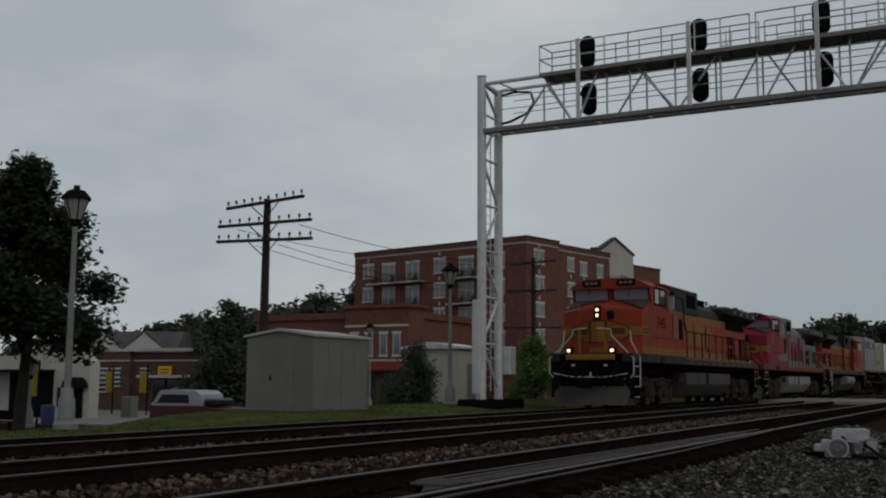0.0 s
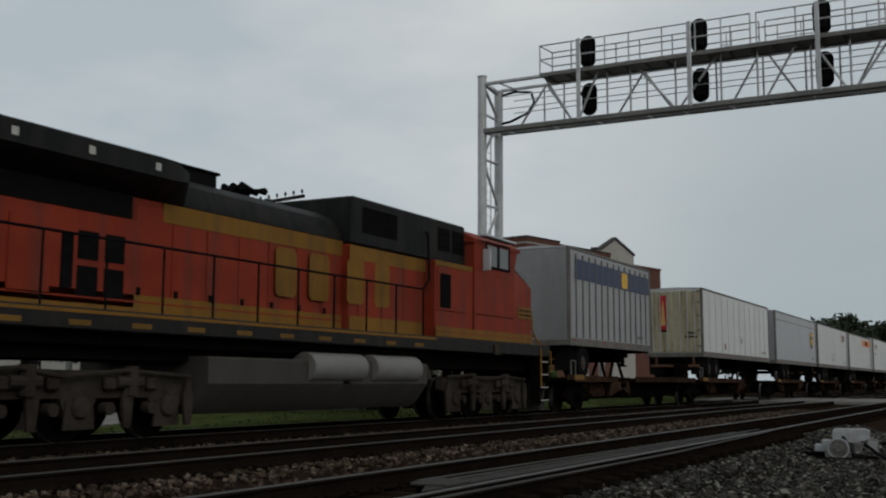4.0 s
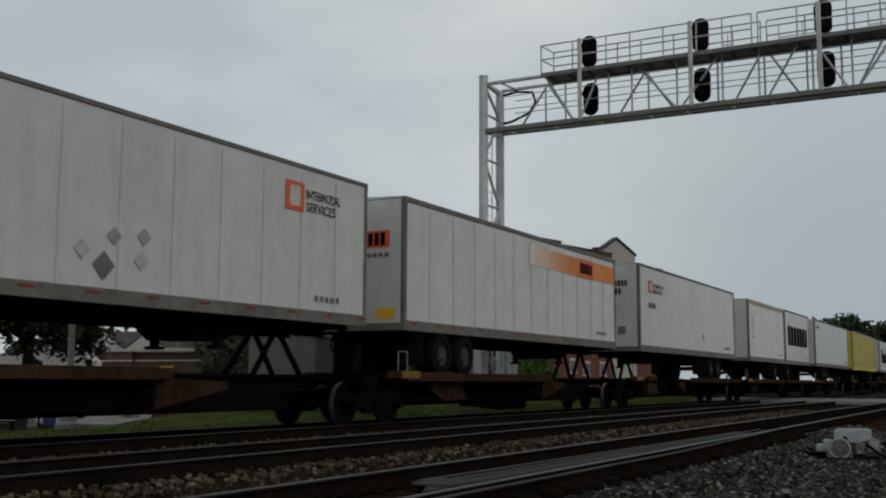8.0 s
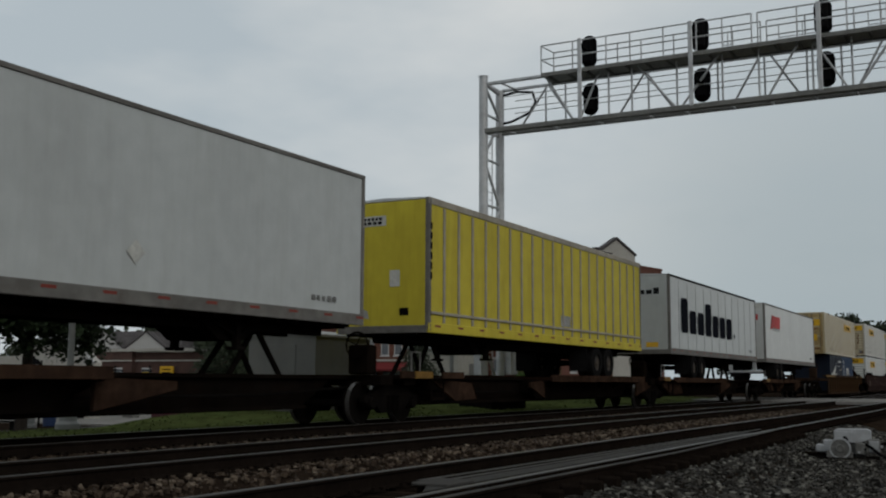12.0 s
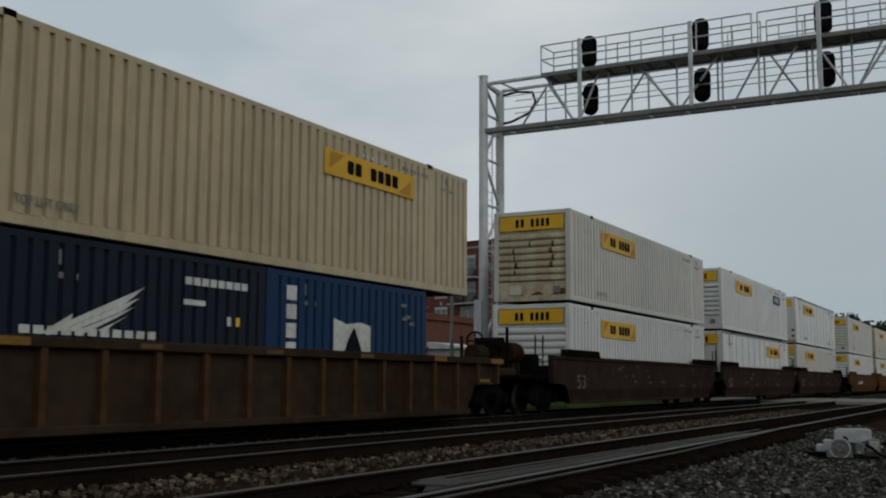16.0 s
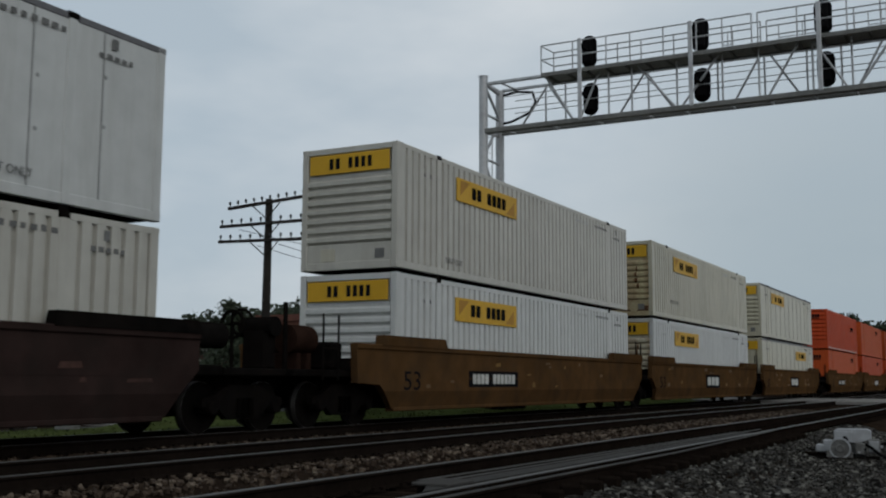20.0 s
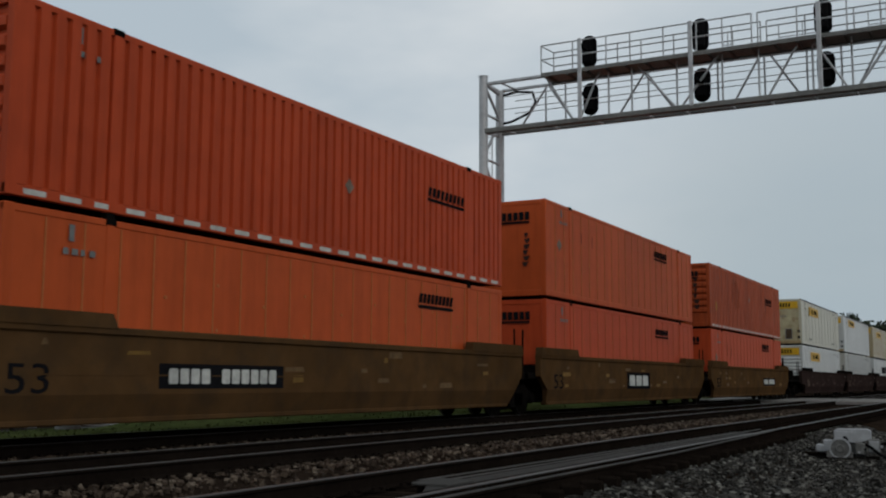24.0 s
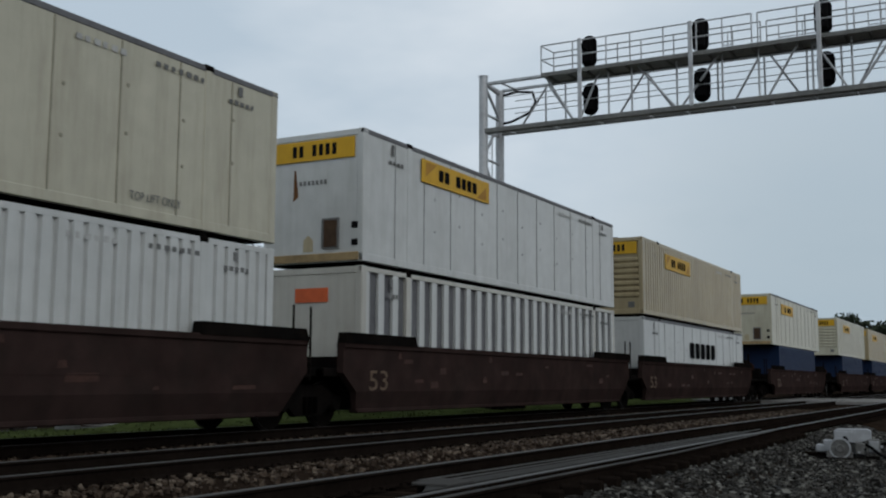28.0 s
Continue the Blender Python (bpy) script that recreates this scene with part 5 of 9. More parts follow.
def build_ribbed_well():
    """Older rust-brown well car with outside ribs: cream box over a blue one."""
    x0 = 302.2
    m = mat("rusty_brown_wagon_paint", (0.028, 0.019, 0.0135), 0.85, spec=.08, var=0.35, scale=3, bump=0.2, dirt=(0.03, 0.015, 0.008), dirt_amt=0.6)
    # brighter ochre copy of the wagon paint: the ribs' lit look is coloured in
    ribm = mat("lit_ochre_rib_paint", (0.05, 0.029, 0.015), 0.85, spec=.08, var=0.4, scale=4, bump=0.2, dirt=(0.03, 0.015, 0.008), dirt_amt=0.6)
    car = ride(thing("ribbed_well_car", "rusty brown well car with upright outside ribs", "railway wagon"), x0)
    for s in (-1, 1):
        part("side_sheet", Bits().prism([(-.2, .2), (15.85, .2), (16.35, .84), (17.5, .9), (17.5, 1.42), (-.2, 1.42)], *sorted((s * 1.36, s * 1.42)), "y"), m, car)
        part("top_chord", Bits().box(-1.9, 17.72, *sorted((s * 1.3, s * 1.56)), 1.38, 1.54, b=.02), m, car)
        part("bottom_chord", Bits().box(-.2, 15.85, *sorted((s * 1.2, s * 1.55)), .14, .28, b=.02), m, car)
        for i in range(16):
            x = .4 + i * 1.1385
            zr = .2 if x < 15.9 else .88
            part("side_rib", Bits().prism([(-.06, zr), (.06, zr), (.06, 1.42), (-.06, 1.42)], *sorted((s * 1.4, s * 1.54)), "y"), ribm, car, at=pose(x, 0, 0))
    part("floor", Bits().box(-.2, 15.8, -1.355, 1.355, .2, .398), M_UNDER, car)
    for a, b_ in ((-3.6, -.2), (16.4, 18.9)):
        part("end_platform", Bits().box(a, b_, -1.4, 1.4, 1.1, 1.3, b=.03).box(a - .5, b_ + .5, -.25, .25, .7, 1.1), m, car)
    part("yellow_end_beam", Bits().box(-1.9, 2.4, -1.57, -1.56, 1.4, 1.52), M_PATCH, car)
    part("yellow_end_beam", Bits().box(17.0, 17.72, -1.57, -1.56, 1.4, 1.52), M_PATCH, car)
    part("yellow_patch", Bits().box(13.98, 14.55, -1.57, -1.56, 1.41, 1.53), M_PATCH, car)
    part("yellow_patch", Bits().box(16.5, 17.2, -1.425, -1.42, .92, 1.0), M_PATCH, car)
    bw = Bits().lathe([(.24, -.02), (.29, -.02), (.29, .02), (.24, .02), (.24, -.02)], (-3.1, -.9, 2.1), 16, "x").cyl((-3.1, -.9, 1.2), (-3.1, -.9, 2.1), .05)
    bw.box(-3.2, -2.8, -1.1, -.6, 1.3, 2.0, b=.05)
    part("brake_wheel", bw, m, car)
    bw = Bits().cyl((18.0, -.5, 1.7), (18.6, -.5, 1.7), .24, 12).box(18.2, 18.35, -.6, .1, 1.3, 1.6, b=.02).cyl((18.75, .2, 1.2), (18.75, .2, 2.2), .05)
    part("brake_cylinder", bw, m, car)
    freight_truck(car, -2.4, x0)
    freight_truck(car, 17.95, x0)
    container(x0, CL, 3.08, C_TAN, "weathered tan corrugated container with yellow-marked doors", rusty=True, height=3.0, gap=.06, end="door", signs=[(9.7, 13.36, 5.12, 5.66)], group="boxes of the yellow-sign fleet", extras=top_lift(2.2, .3, 1.2))

    def wing(c, zb, zt):
        """White wing drawn as a fan of slim tapering feathers over a row of plain bars."""
        b = Bits()
        for (ax, az), (bx_, bz), (cx, cz) in (((1.1, 1.66), (2.95, 2.4), (2.55, 2.12)), ((1.35, 1.66), (2.82, 2.22), (2.5, 2.0)), ((1.62, 1.66), (2.75, 2.08), (2.4, 1.9)), ((2.0, 1.68), (2.6, 1.92), (2.3, 1.78)), ((.95, 1.60), (1.5, 1.9), (1.45, 1.78))):
            b.prism([(ax, az), (bx_, bz), (cx, cz), (ax + .12, az - .04)], -HW - .012, -HW - .006, "y")
        part("wing_mark", b, M_WHITEINK, c, "white wing mark")
        for i in range(11):
            part("painted_mark", Bits().box(.55 + i * .25, .73 + i * .25, -HW - .01, -HW - .006, 1.58, 1.70), M_WHITEINK, c)
        for i in range(8):
            part("code_bar", Bits().box(3.88 + i * .21, 4.05 + i * .21, -HW - .01, -HW - .006, 2.53, 2.66), M_WHITEINK, c)
        part("code_bar", Bits().box(3.86, 4.4, -HW - .01, -HW - .006, 2.19, 2.28), M_WHITEINK, c)
        part("tag", Bits().box(4.98, 5.08, -HW - .01, -HW - .006, 1.88, 2.04), M_WHITEINK, c)
        part("tag", Bits().box(5.22, 5.32, -HW - .01, -HW - .006, 1.88, 2.04), M_YELLOWINK, c)

    def letters_down(c, zb, zt):
        for i in range(4):
            part("painted_mark", Bits().box(.6, .92, -HW - .01, -HW - .006, 2.47 - .36 * i, 2.75 - .36 * i), M_WHITEINK, c)
        f = part("white_flag", Bits().prism([(2.2, 1.5), (3.6, 1.5), (3.6, 2.1), (3.2, 2.16), (2.7, 2.1), (2.2, 2.2)], -HW - .012, -HW - .006, "y"), M_WHITEINK, c, "white flag-shaped label")
        part("flag_figure", Bits().prism([(2.6, 1.55), (3.25, 1.55), (3.15, 1.75), (2.95, 2.05), (2.75, 1.8)], -HW - .016, -HW - .012, "y"), M_NAVYINK, f)
        for i, (a_, z_) in enumerate(((4.9, 2.6), (5.1, 2.35), (5.25, 2.2), (4.95, 2.3))):
            part("tag", Bits().box(a_, a_ + .22, -HW - .01, -HW - .006, z_, z_ + .07), M_GREYINK, c)
    for i in range(3):
        a_ = (4.5, 7.65, 10.8)[i]
        part("reflector", Bits().box(a_, a_ + .5, -1.566, -1.56, 1.42, 1.5), M_PATCHTAN, car, "dull yellow reflector")
    container(x0 + 1.86, 6.06, .4, ("dark_navy_container_paint", (0.006, 0.010, 0.02), .3), "dark navy twenty-foot container with a white wing", height=2.62, end="plain", end_panel=False, group="blue boxes", extras=wing)
    container(x0 + 7.96, 6.06, .4, ("deep_blue_container_paint", (0.006, 0.026, 0.07), .3), "deep blue twenty-foot container with white marks", height=2.62, end="plain", end_panel=False, group="blue boxes", extras=letters_down)
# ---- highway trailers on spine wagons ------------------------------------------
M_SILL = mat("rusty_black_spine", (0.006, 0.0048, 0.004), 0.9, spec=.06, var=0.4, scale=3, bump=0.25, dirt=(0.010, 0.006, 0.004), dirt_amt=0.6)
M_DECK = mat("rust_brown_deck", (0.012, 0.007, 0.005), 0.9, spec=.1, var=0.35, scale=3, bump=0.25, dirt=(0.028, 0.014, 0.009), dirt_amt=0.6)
M_LIP = mat("scuffed_brown_edge", (0.034, 0.02, 0.0135), 0.9, spec=.06, var=0.5, scale=4, bump=0.2, dirt=(0.015, 0.01, 0.008), dirt_amt=0.8)
M_HUB = mat("dusty_wheel_hub", (0.032, 0.03, 0.028), 0.9, 0.0, var=0.2, bump=0.1, dirt=(0.12, 0.08, 0.05), dirt_amt=0.6)
M_ORANGE_REFL = mat("orange_marker", (0.6, 0.17, 0.02), 0.5, bump=0)
M_RED_REFL = mat("red_marker", (0.16, 0.03, 0.02), 0.6, bump=0)
M_TRAILRAIL = mat("dull_aluminium_rail", (0.13, 0.125, 0.115), 0.7, 0.0, var=0.25, scale=4, bump=0.08, dirt=(0.06, 0.045, 0.035), dirt_amt=0.7)
M_PALERAIL = mat("pale_worn_rail", (0.3, 0.275, 0.225), 0.6, 0.0, var=0.2, scale=4, bump=0.05, dirt=(0.12, 0.09, 0.06), dirt_amt=0.6, spec=.2)
M_DOORS = mat("yellowed_door_paint", (0.35, 0.325, 0.22), 0.5, var=0.15, scale=3, bump=0.05, dirt=(0.11, 0.055, 0.02), dirt_amt=0.9, streak=True)
M_RUSTY = mat("flaking_rust", (0.09, 0.045, 0.025), 0.9, var=0.4, scale=5, bump=0.2, dirt=(0.2, 0.15, 0.1), dirt_amt=0.5)
M_STEPRAIL = mat("pale_grab_iron", (0.15, 0.145, 0.14), .7, var=.2, bump=0)
DECK = 1.08
DECK_MESH = {"bracket": Bits().prism([(-1.38, DECK - .09), (-.4, DECK - .09), (-.4, .6), (-.9, .82)], -.04, .04, "x").mesh("deck_bracket", M_SILL)}


def tyre(parent, x, y, s):
    b = Bits()
    b.lathe([(.28, -.13), (.42, -.14), (.5, -.10), (.51, 0), (.5, .10), (.42, .14), (.28, .13), (.28, -.13)], (0, 0, 0), 22, "y")
    t = part("tyre", b, M_TYRE, parent, at=pose(x, y, DECK + .5))
    r = Bits().lathe([(0, -.02), (.1, -.04), (.12, -.01), (.2, .03), (.29, .0), (.29, .1), (0, .1)] if s < 0 else [(0, .02), (.1, .04), (.29, 0), (.29, -.1), (0, -.1)], (0, -.08 if s < 0 else .08, 0), 16, "y")
    part("wheel_rim", r, M_HUB, t)


def trailer(x0, L, top, color, label, tyres, landing, seam=1.22, roofline=M_TRAILRAIL, bottom=2.28, doors=False, extras=None, markers=True, fin=0.0, sill=None, rail_h=.09, post=None):
    """A highway box trailer. tyres: places of the axles, landing: place of the landing gear."""
    t = ride(thing("box_trailer", label, "trailer", "highway trailers on the train"), x0)
    m = paint(*color)
    part("body", Bits().box(.03, L - .03, -HW + .012, HW - .012, bottom, top - .06), m, t)
    n = round(L / seam)
    me = Bits().box(-.02 - fin, .02 + fin, -HW - .004 - fin * .3, -HW + .02, bottom + .06, top - .2).mesh("side_post", post or (M_TRAILRAIL if fin else m))
    for i in range(1, n):
        part("side_post", me, None, t, at=pose(L * i / n, 0, 0))
    part("top_rail", Bits().box(0, L, -HW - .01, -HW + .05, top - rail_h, top, b=.012).box(0, L, HW - .05, HW + .01, top - rail_h, top, b=.012), roofline, t)
    part("roof", Bits().prism([(-HW + .02, top - .03), (HW - .02, top - .03), (HW - .02, top), (0, top + .05), (-HW + .02, top)], 0.01, L - .01, "x"), M_GALV, t)
    part("bottom_rail", Bits().box(0, L, -HW - .012, -HW + .05, bottom - .2, bottom + .04, b=.012).box(0, L, HW - .05, HW + .012, bottom - .2, bottom + .04, b=.012), sill or M_TRAILRAIL, t)
    for x in (0, L):
        for y in (-1, 1):
            part("corner_post", Bits().box(min(x, x + .12) if x == 0 else x - .12, x + .12 if x == 0 else x, *sorted((y * (HW + .012), y * (HW - .12))), bottom - .18, top, b=.02), M_TRAILRAIL, t)
    part("front_wall" if not doors else "rear_frame", Bits().box(-.005, .05, -HW + .1, HW - .1, bottom - .1, top - .05), m, t)
    part("end_beam", Bits().box(-.03, .06, -HW + .05, HW - .05, bottom - .2, bottom - .02, b=.01), M_TRAILRAIL, t)
    if doors:
        for y in (-1, 1):
            d = part("door", Bits().box(-.04, -.004, *sorted((y * .015, y * 1.17)), bottom + .02, top - .14, b=.012), M_DOORS, t)
            for q in (.3, .62, .95):
                part("lock_rod", Bits().cyl((-.065, y * q, bottom), (-.065, y * q, top - .1), .022, 6), M_GALV, d)
            for z in (.25, .95, 1.6, 2.2, 2.7):
                part("hinge", Bits().box(-.06, -.035, *sorted((y * 1.05, y * 1.2)), bottom + z, bottom + z + .06, b=.008), M_TRAILRAIL, d)
        part("bumper", Bits().box(-.04, .08, -1.1, 1.1, 1.62, 1.74, b=.02).box(0, .06, -.9, -.8, 1.7, 2.1).box(0, .06, .8, .9, 1.7, 2.1), M_RUSTY, t, "rusty rear bumper")
    mk = Bits()
    if markers:
        k = round(L / 1.15)
        for i in range(k):
            x = .3 + (L - .6) * i / (k - 1)
            mk.box(x, x + .28, -HW - .017, -HW - .013, bottom - .06, bottom - .01)
        part("marker_strip", mk, M_RED_REFL, t, "red reflective strips")["kind"] = "stuff"
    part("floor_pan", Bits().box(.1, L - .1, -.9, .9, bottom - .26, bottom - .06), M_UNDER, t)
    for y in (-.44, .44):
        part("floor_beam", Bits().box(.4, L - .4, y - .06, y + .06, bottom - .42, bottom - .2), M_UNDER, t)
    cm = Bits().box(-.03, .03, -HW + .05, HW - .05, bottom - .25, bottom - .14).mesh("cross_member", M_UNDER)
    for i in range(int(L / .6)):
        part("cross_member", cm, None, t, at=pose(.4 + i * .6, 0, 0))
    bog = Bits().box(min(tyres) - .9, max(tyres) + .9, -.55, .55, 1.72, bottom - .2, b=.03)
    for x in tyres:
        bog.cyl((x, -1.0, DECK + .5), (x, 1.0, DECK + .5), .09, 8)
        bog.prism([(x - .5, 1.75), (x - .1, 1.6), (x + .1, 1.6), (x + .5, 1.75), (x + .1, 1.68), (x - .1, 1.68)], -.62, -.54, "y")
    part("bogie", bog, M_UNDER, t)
    for x in tyres:
        for y in (-1.13, -.8, .8, 1.13):
            tyre(t, x, y, y)
    for y in (-.95, .95):
        part("mudflap", Bits().box(min(tyres) - 1.0, min(tyres) - .98, y - .3, y + .3, 1.3, 2.1), M_TYRE, t)
    lg = Bits()
    for y in (-.75, .75):
        lg.box(landing - .07, landing + .07, y - .07, y + .07, 1.55, bottom - .1, b=.01)
        lg.box(landing - .14, landing + .14, y - .12, y + .12, 1.5, 1.56)
        lg.cyl((landing, y, 1.7), (landing + .75, y * .8, bottom - .2), .035, 6)
        lg.cyl((landing, y, 1.75), (landing - .7, y * .8, bottom - .2), .035, 6)
    lg.cyl((landing, -.75, 1.85), (landing, .75, 1.85), .03, 6)
    part("landing_gear", lg, M_UNDER, t)
    for s_ in (-1, 1):
        part("slider_rail", Bits().box(min(tyres) - 1.4, max(tyres) + 2.2, *sorted((s_ * .5, s_ * .62)), bottom - .42, bottom - .24, b=.01), M_UNDER, t)
    part("air_tank", Bits().cyl((max(tyres) + 1.2, .1, bottom - .5), (max(tyres) + 2.0, .1, bottom - .5), .14, 10), M_UNDER, t)
    a_, b_ = sorted((landing, max(tyres) if landing > max(tyres) else min(tyres)))
    part("support_box", Bits().prism([(landing - .9, bottom - .24), (landing + .9, bottom - .24), (landing + .35, bottom - .62), (landing - .35, bottom - .62)], -.62, .62, "y"), M_UNDER, t)
    small_marks(t, L - 1.9, bottom + .22, 5, .13, .12, -HW - .006, M_GREYINK)
    if extras:
        extras(t, bottom, top)
    return t


def spine_unit(x0, L, hitch, decks, lead, tail, group="spine wagons"):
    """Skeleton wagon unit: deep centre beam, tyre decks, a hitch stand."""
    car = ride(thing("spine_wagon", "rusty black skeleton wagon with plate decks under a trailer", "railway wagon", group), x0)
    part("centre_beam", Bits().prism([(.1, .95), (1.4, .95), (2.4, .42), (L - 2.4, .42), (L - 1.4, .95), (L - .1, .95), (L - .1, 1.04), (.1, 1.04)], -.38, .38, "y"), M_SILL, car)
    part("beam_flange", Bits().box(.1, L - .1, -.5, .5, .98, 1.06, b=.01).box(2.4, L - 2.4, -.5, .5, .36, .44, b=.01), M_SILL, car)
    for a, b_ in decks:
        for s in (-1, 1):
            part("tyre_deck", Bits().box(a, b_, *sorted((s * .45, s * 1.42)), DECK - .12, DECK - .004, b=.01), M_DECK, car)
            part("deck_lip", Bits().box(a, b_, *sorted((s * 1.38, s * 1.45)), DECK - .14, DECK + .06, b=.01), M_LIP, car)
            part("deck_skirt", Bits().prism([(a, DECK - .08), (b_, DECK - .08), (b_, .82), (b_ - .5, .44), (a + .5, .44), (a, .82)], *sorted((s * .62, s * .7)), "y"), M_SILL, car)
        for s in (-1, 1):
            if b_ + 1.7 < L:
                part("end_gusset", Bits().prism([(b_ - .1, DECK - .1), (b_ + 1.7, DECK - .16), (b_ + 1.7, .78), (b_ - .1, .46)], *sorted((s * 1.08, s * 1.16)), "y"), M_LIP, car, "rusty brown gusset plate")
            if a - 1.0 > .2:
                part("end_gusset", Bits().prism([(a + .1, DECK - .1), (a - .9, DECK - .16), (a - .9, .78), (a + .1, .46)], *sorted((s * 1.08, s * 1.16)), "y"), M_LIP, car, "rusty brown gusset plate")
        k = max(2, round((b_ - a) / 1.4))
        for i in range(k + 1):
            part("deck_bracket", DECK_MESH["bracket"], None, car, at=pose(a + (b_ - a) * i / k, 0, 0))
    hs = Bits()
    hs.box(hitch - .3, hitch + .3, -.4, .4, 2.0, 2.08, b=.02)
    for s in (-1, 1):
        hs.cyl((hitch, s * .3, 2.0), (hitch - .8, s * .35, 1.05), .06, 7)
        hs.cyl((hitch, s * .3, 2.0), (hitch + .75, s * .35, 1.05), .06, 7)
    part("hitch_stand", hs, M_UNDER, car)
    part("side_step", Bits().box(1.5, 2.1, -1.35, -1.25, .5, .56).cyl((1.5, -1.3, .5), (1.5, -1.3, 1.0), .02, 5).cyl((2.1, -1.3, .5), (2.1, -1.3, 1.0), .02, 5), M_SILL, car)
    part("end_sill", Bits().box(.25, .75, -1.3, 1.3, .84, 1.06, b=.02), M_SILL, car)
    part("end_sill", Bits().box(L - .75, L - .25, -1.3, 1.3, .84, 1.06, b=.02), M_SILL, car)
    for a, b_, mm in ((-.15, .45, M_LIP), (.5, 1.3, M_PATCH), (1.85, 2.9, M_LIP)):
        part("end_plate", Bits().box(a, b_, -1.46, -1.4, 1.0, 1.16, b=.01), mm, car, "rust-orange end plate")
    part("end_platform", Bits().box(-.15, 2.9, -1.4, 1.4, .98, 1.08, b=.01), M_SILL, car)
    part("gusset_wedge", Bits().prism([(1.9, 1.0), (4.1, .9), (4.4, .5), (3.2, .46)], -1.05, -.98, "y"), M_LIP, car, "rusty wedge plate")
    if int(x0) % 2:
        bs = part("brake_stand", Bits().box(-.95, -.6, -1.1, -.55, 1.08, 1.72, b=.04), M_SILL, car)
        part("brake_wheel", Bits().pipe([(-1.0, -.82 + .28 * math.cos(q * math.pi / 8), 1.72 + .28 * math.sin(q * math.pi / 8)) for q in range(17)], .022, 6), M_SILL, bs)
        for q in range(4):
            part("spoke", Bits().cyl((-1.0, -.82, 1.72), (-1.0, -.82 + .27 * math.cos(q * math.pi / 2 + .4), 1.72 + .27 * math.sin(q * math.pi / 2 + .4)), .014, 5), M_SILL, bs)
    part("grab_frame", Bits().pipe([(.55, -1.3, 1.08), (.55, -1.3, 1.6), (.95, -1.3, 1.6), (.95, -1.3, 1.08)], .016, 6), M_STEPRAIL, car, "pale grab iron")
    part("brake_pipe", Bits().pipe([(1, -.55, .8), (4, -.6, .66), (L - 4, -.6, .66), (L - 1, -.55, .8)], .03, 6), M_UNDER, car)
    if lead:
        freight_truck(car, lead, x0)
    if tail:
        freight_truck(car, L - tail, x0)
    return car


def plate(name, x0, x1, z0, z1, material, label="", y=-HW, d=.006):
    def add(t, zb, zt):
        return part(name, Bits().box(x0, x1, y - d, y - .003, z0, z1), material, t, label)
    return add


def blocks(spans, material, y=-HW - .006, stroke=.24, label=""):
    def add(t, zb, zt):
        part("painted_mark", glyph_row(Bits(), spans, y, stroke=stroke), material, t, label)
    return add


def lettering(text, x, z, w, h, material, y=-HW - .008):
    def add(t, zb, zt):
        painted(text, x, y, z, w, h, material, t)
    return add


def shield(t, zb, zt):
    """Brown and gold shield near the front of the grey trailer."""
    x, z, w, h = 11.72, 3.18, 1.08, 1.16
    out = [(x, z + h), (x + w, z + h), (x + w, z + h * .42), (x + w * .82, z + h * .16), (x + w * .5, z), (x + w * .18, z + h * .16), (x, z + h * .42)]
    s = part("shield", Bits().prism(out, -HW - .01, -HW - .004, "y"), mat("dark_brown_shield", (0.05, 0.022, 0.01), .5, bump=0), t, "brown and gold shield emblem")
    top = [(x + .05, z + h - .05), (x + w - .05, z + h - .05), (x + w - .05, z + h * .8), (x + w * .5, z + h * .72), (x + .05, z + h * .86)]
    part("shield_top", Bits().prism(top, -HW - .013, -HW - .01, "y"), M_YELLOWINK, s)
    part("painted_mark", glyph_row(Bits(), row_spans(x + .1, x + w - .1, z + h * .3, z + h * .64, "TTT"), -HW - .011), M_YELLOWINK, s)


def red_emblem(x, z, w=.62):
    def add(t, zb, zt):
        o = part("emblem", Bits().box(x, x + w, -HW - .008, -HW - .003, z, z + w * .95), M_RED_SIGN, t, "red and white square emblem")
        part("emblem_ring", glyph_row(Bits(), [(x + w * .2, x + w * .8, z + w * .14, z + w * .82)], -HW - .009, stroke=.2), M_WHITEINK, o)
    return add


M_RED_SIGN = mat("orange_red_sign", (0.55, 0.09, 0.03), .5, var=.12, bump=0)
M_ORANGE_SIGN = mat("faded_orange_band", (0.55, 0.2, 0.05), .6, var=.25, scale=2, bump=0)


def diamonds(spots, r=.22, material=None):
    def add(t, zb, zt):
        for x, z in spots:
            part("placard_diamond", Bits().prism([(x - r, z), (x, z - r), (x + r, z), (x, z + r)], -HW - .007, -HW - .003, "y"), material or M_PLACARD, t, "grey diamond placard")
    return add


def end_plate(y0, y1, z0, z1, material, x=-.008, label=""):
    def add(t, zb, zt):
        part("end_panel", Bits().box(x - .006, x, y0, y1, z0, z1), material, t, label)
    return add


def end_blocks(spans, material, x=-.008):
    def add(t, zb, zt):
        g = Bits()
        for a, c, e, f in spans:
            g.box(x - .005, x, a + .01, c - .01, e, f)
        part("painted_mark", g, material, t)
    return add


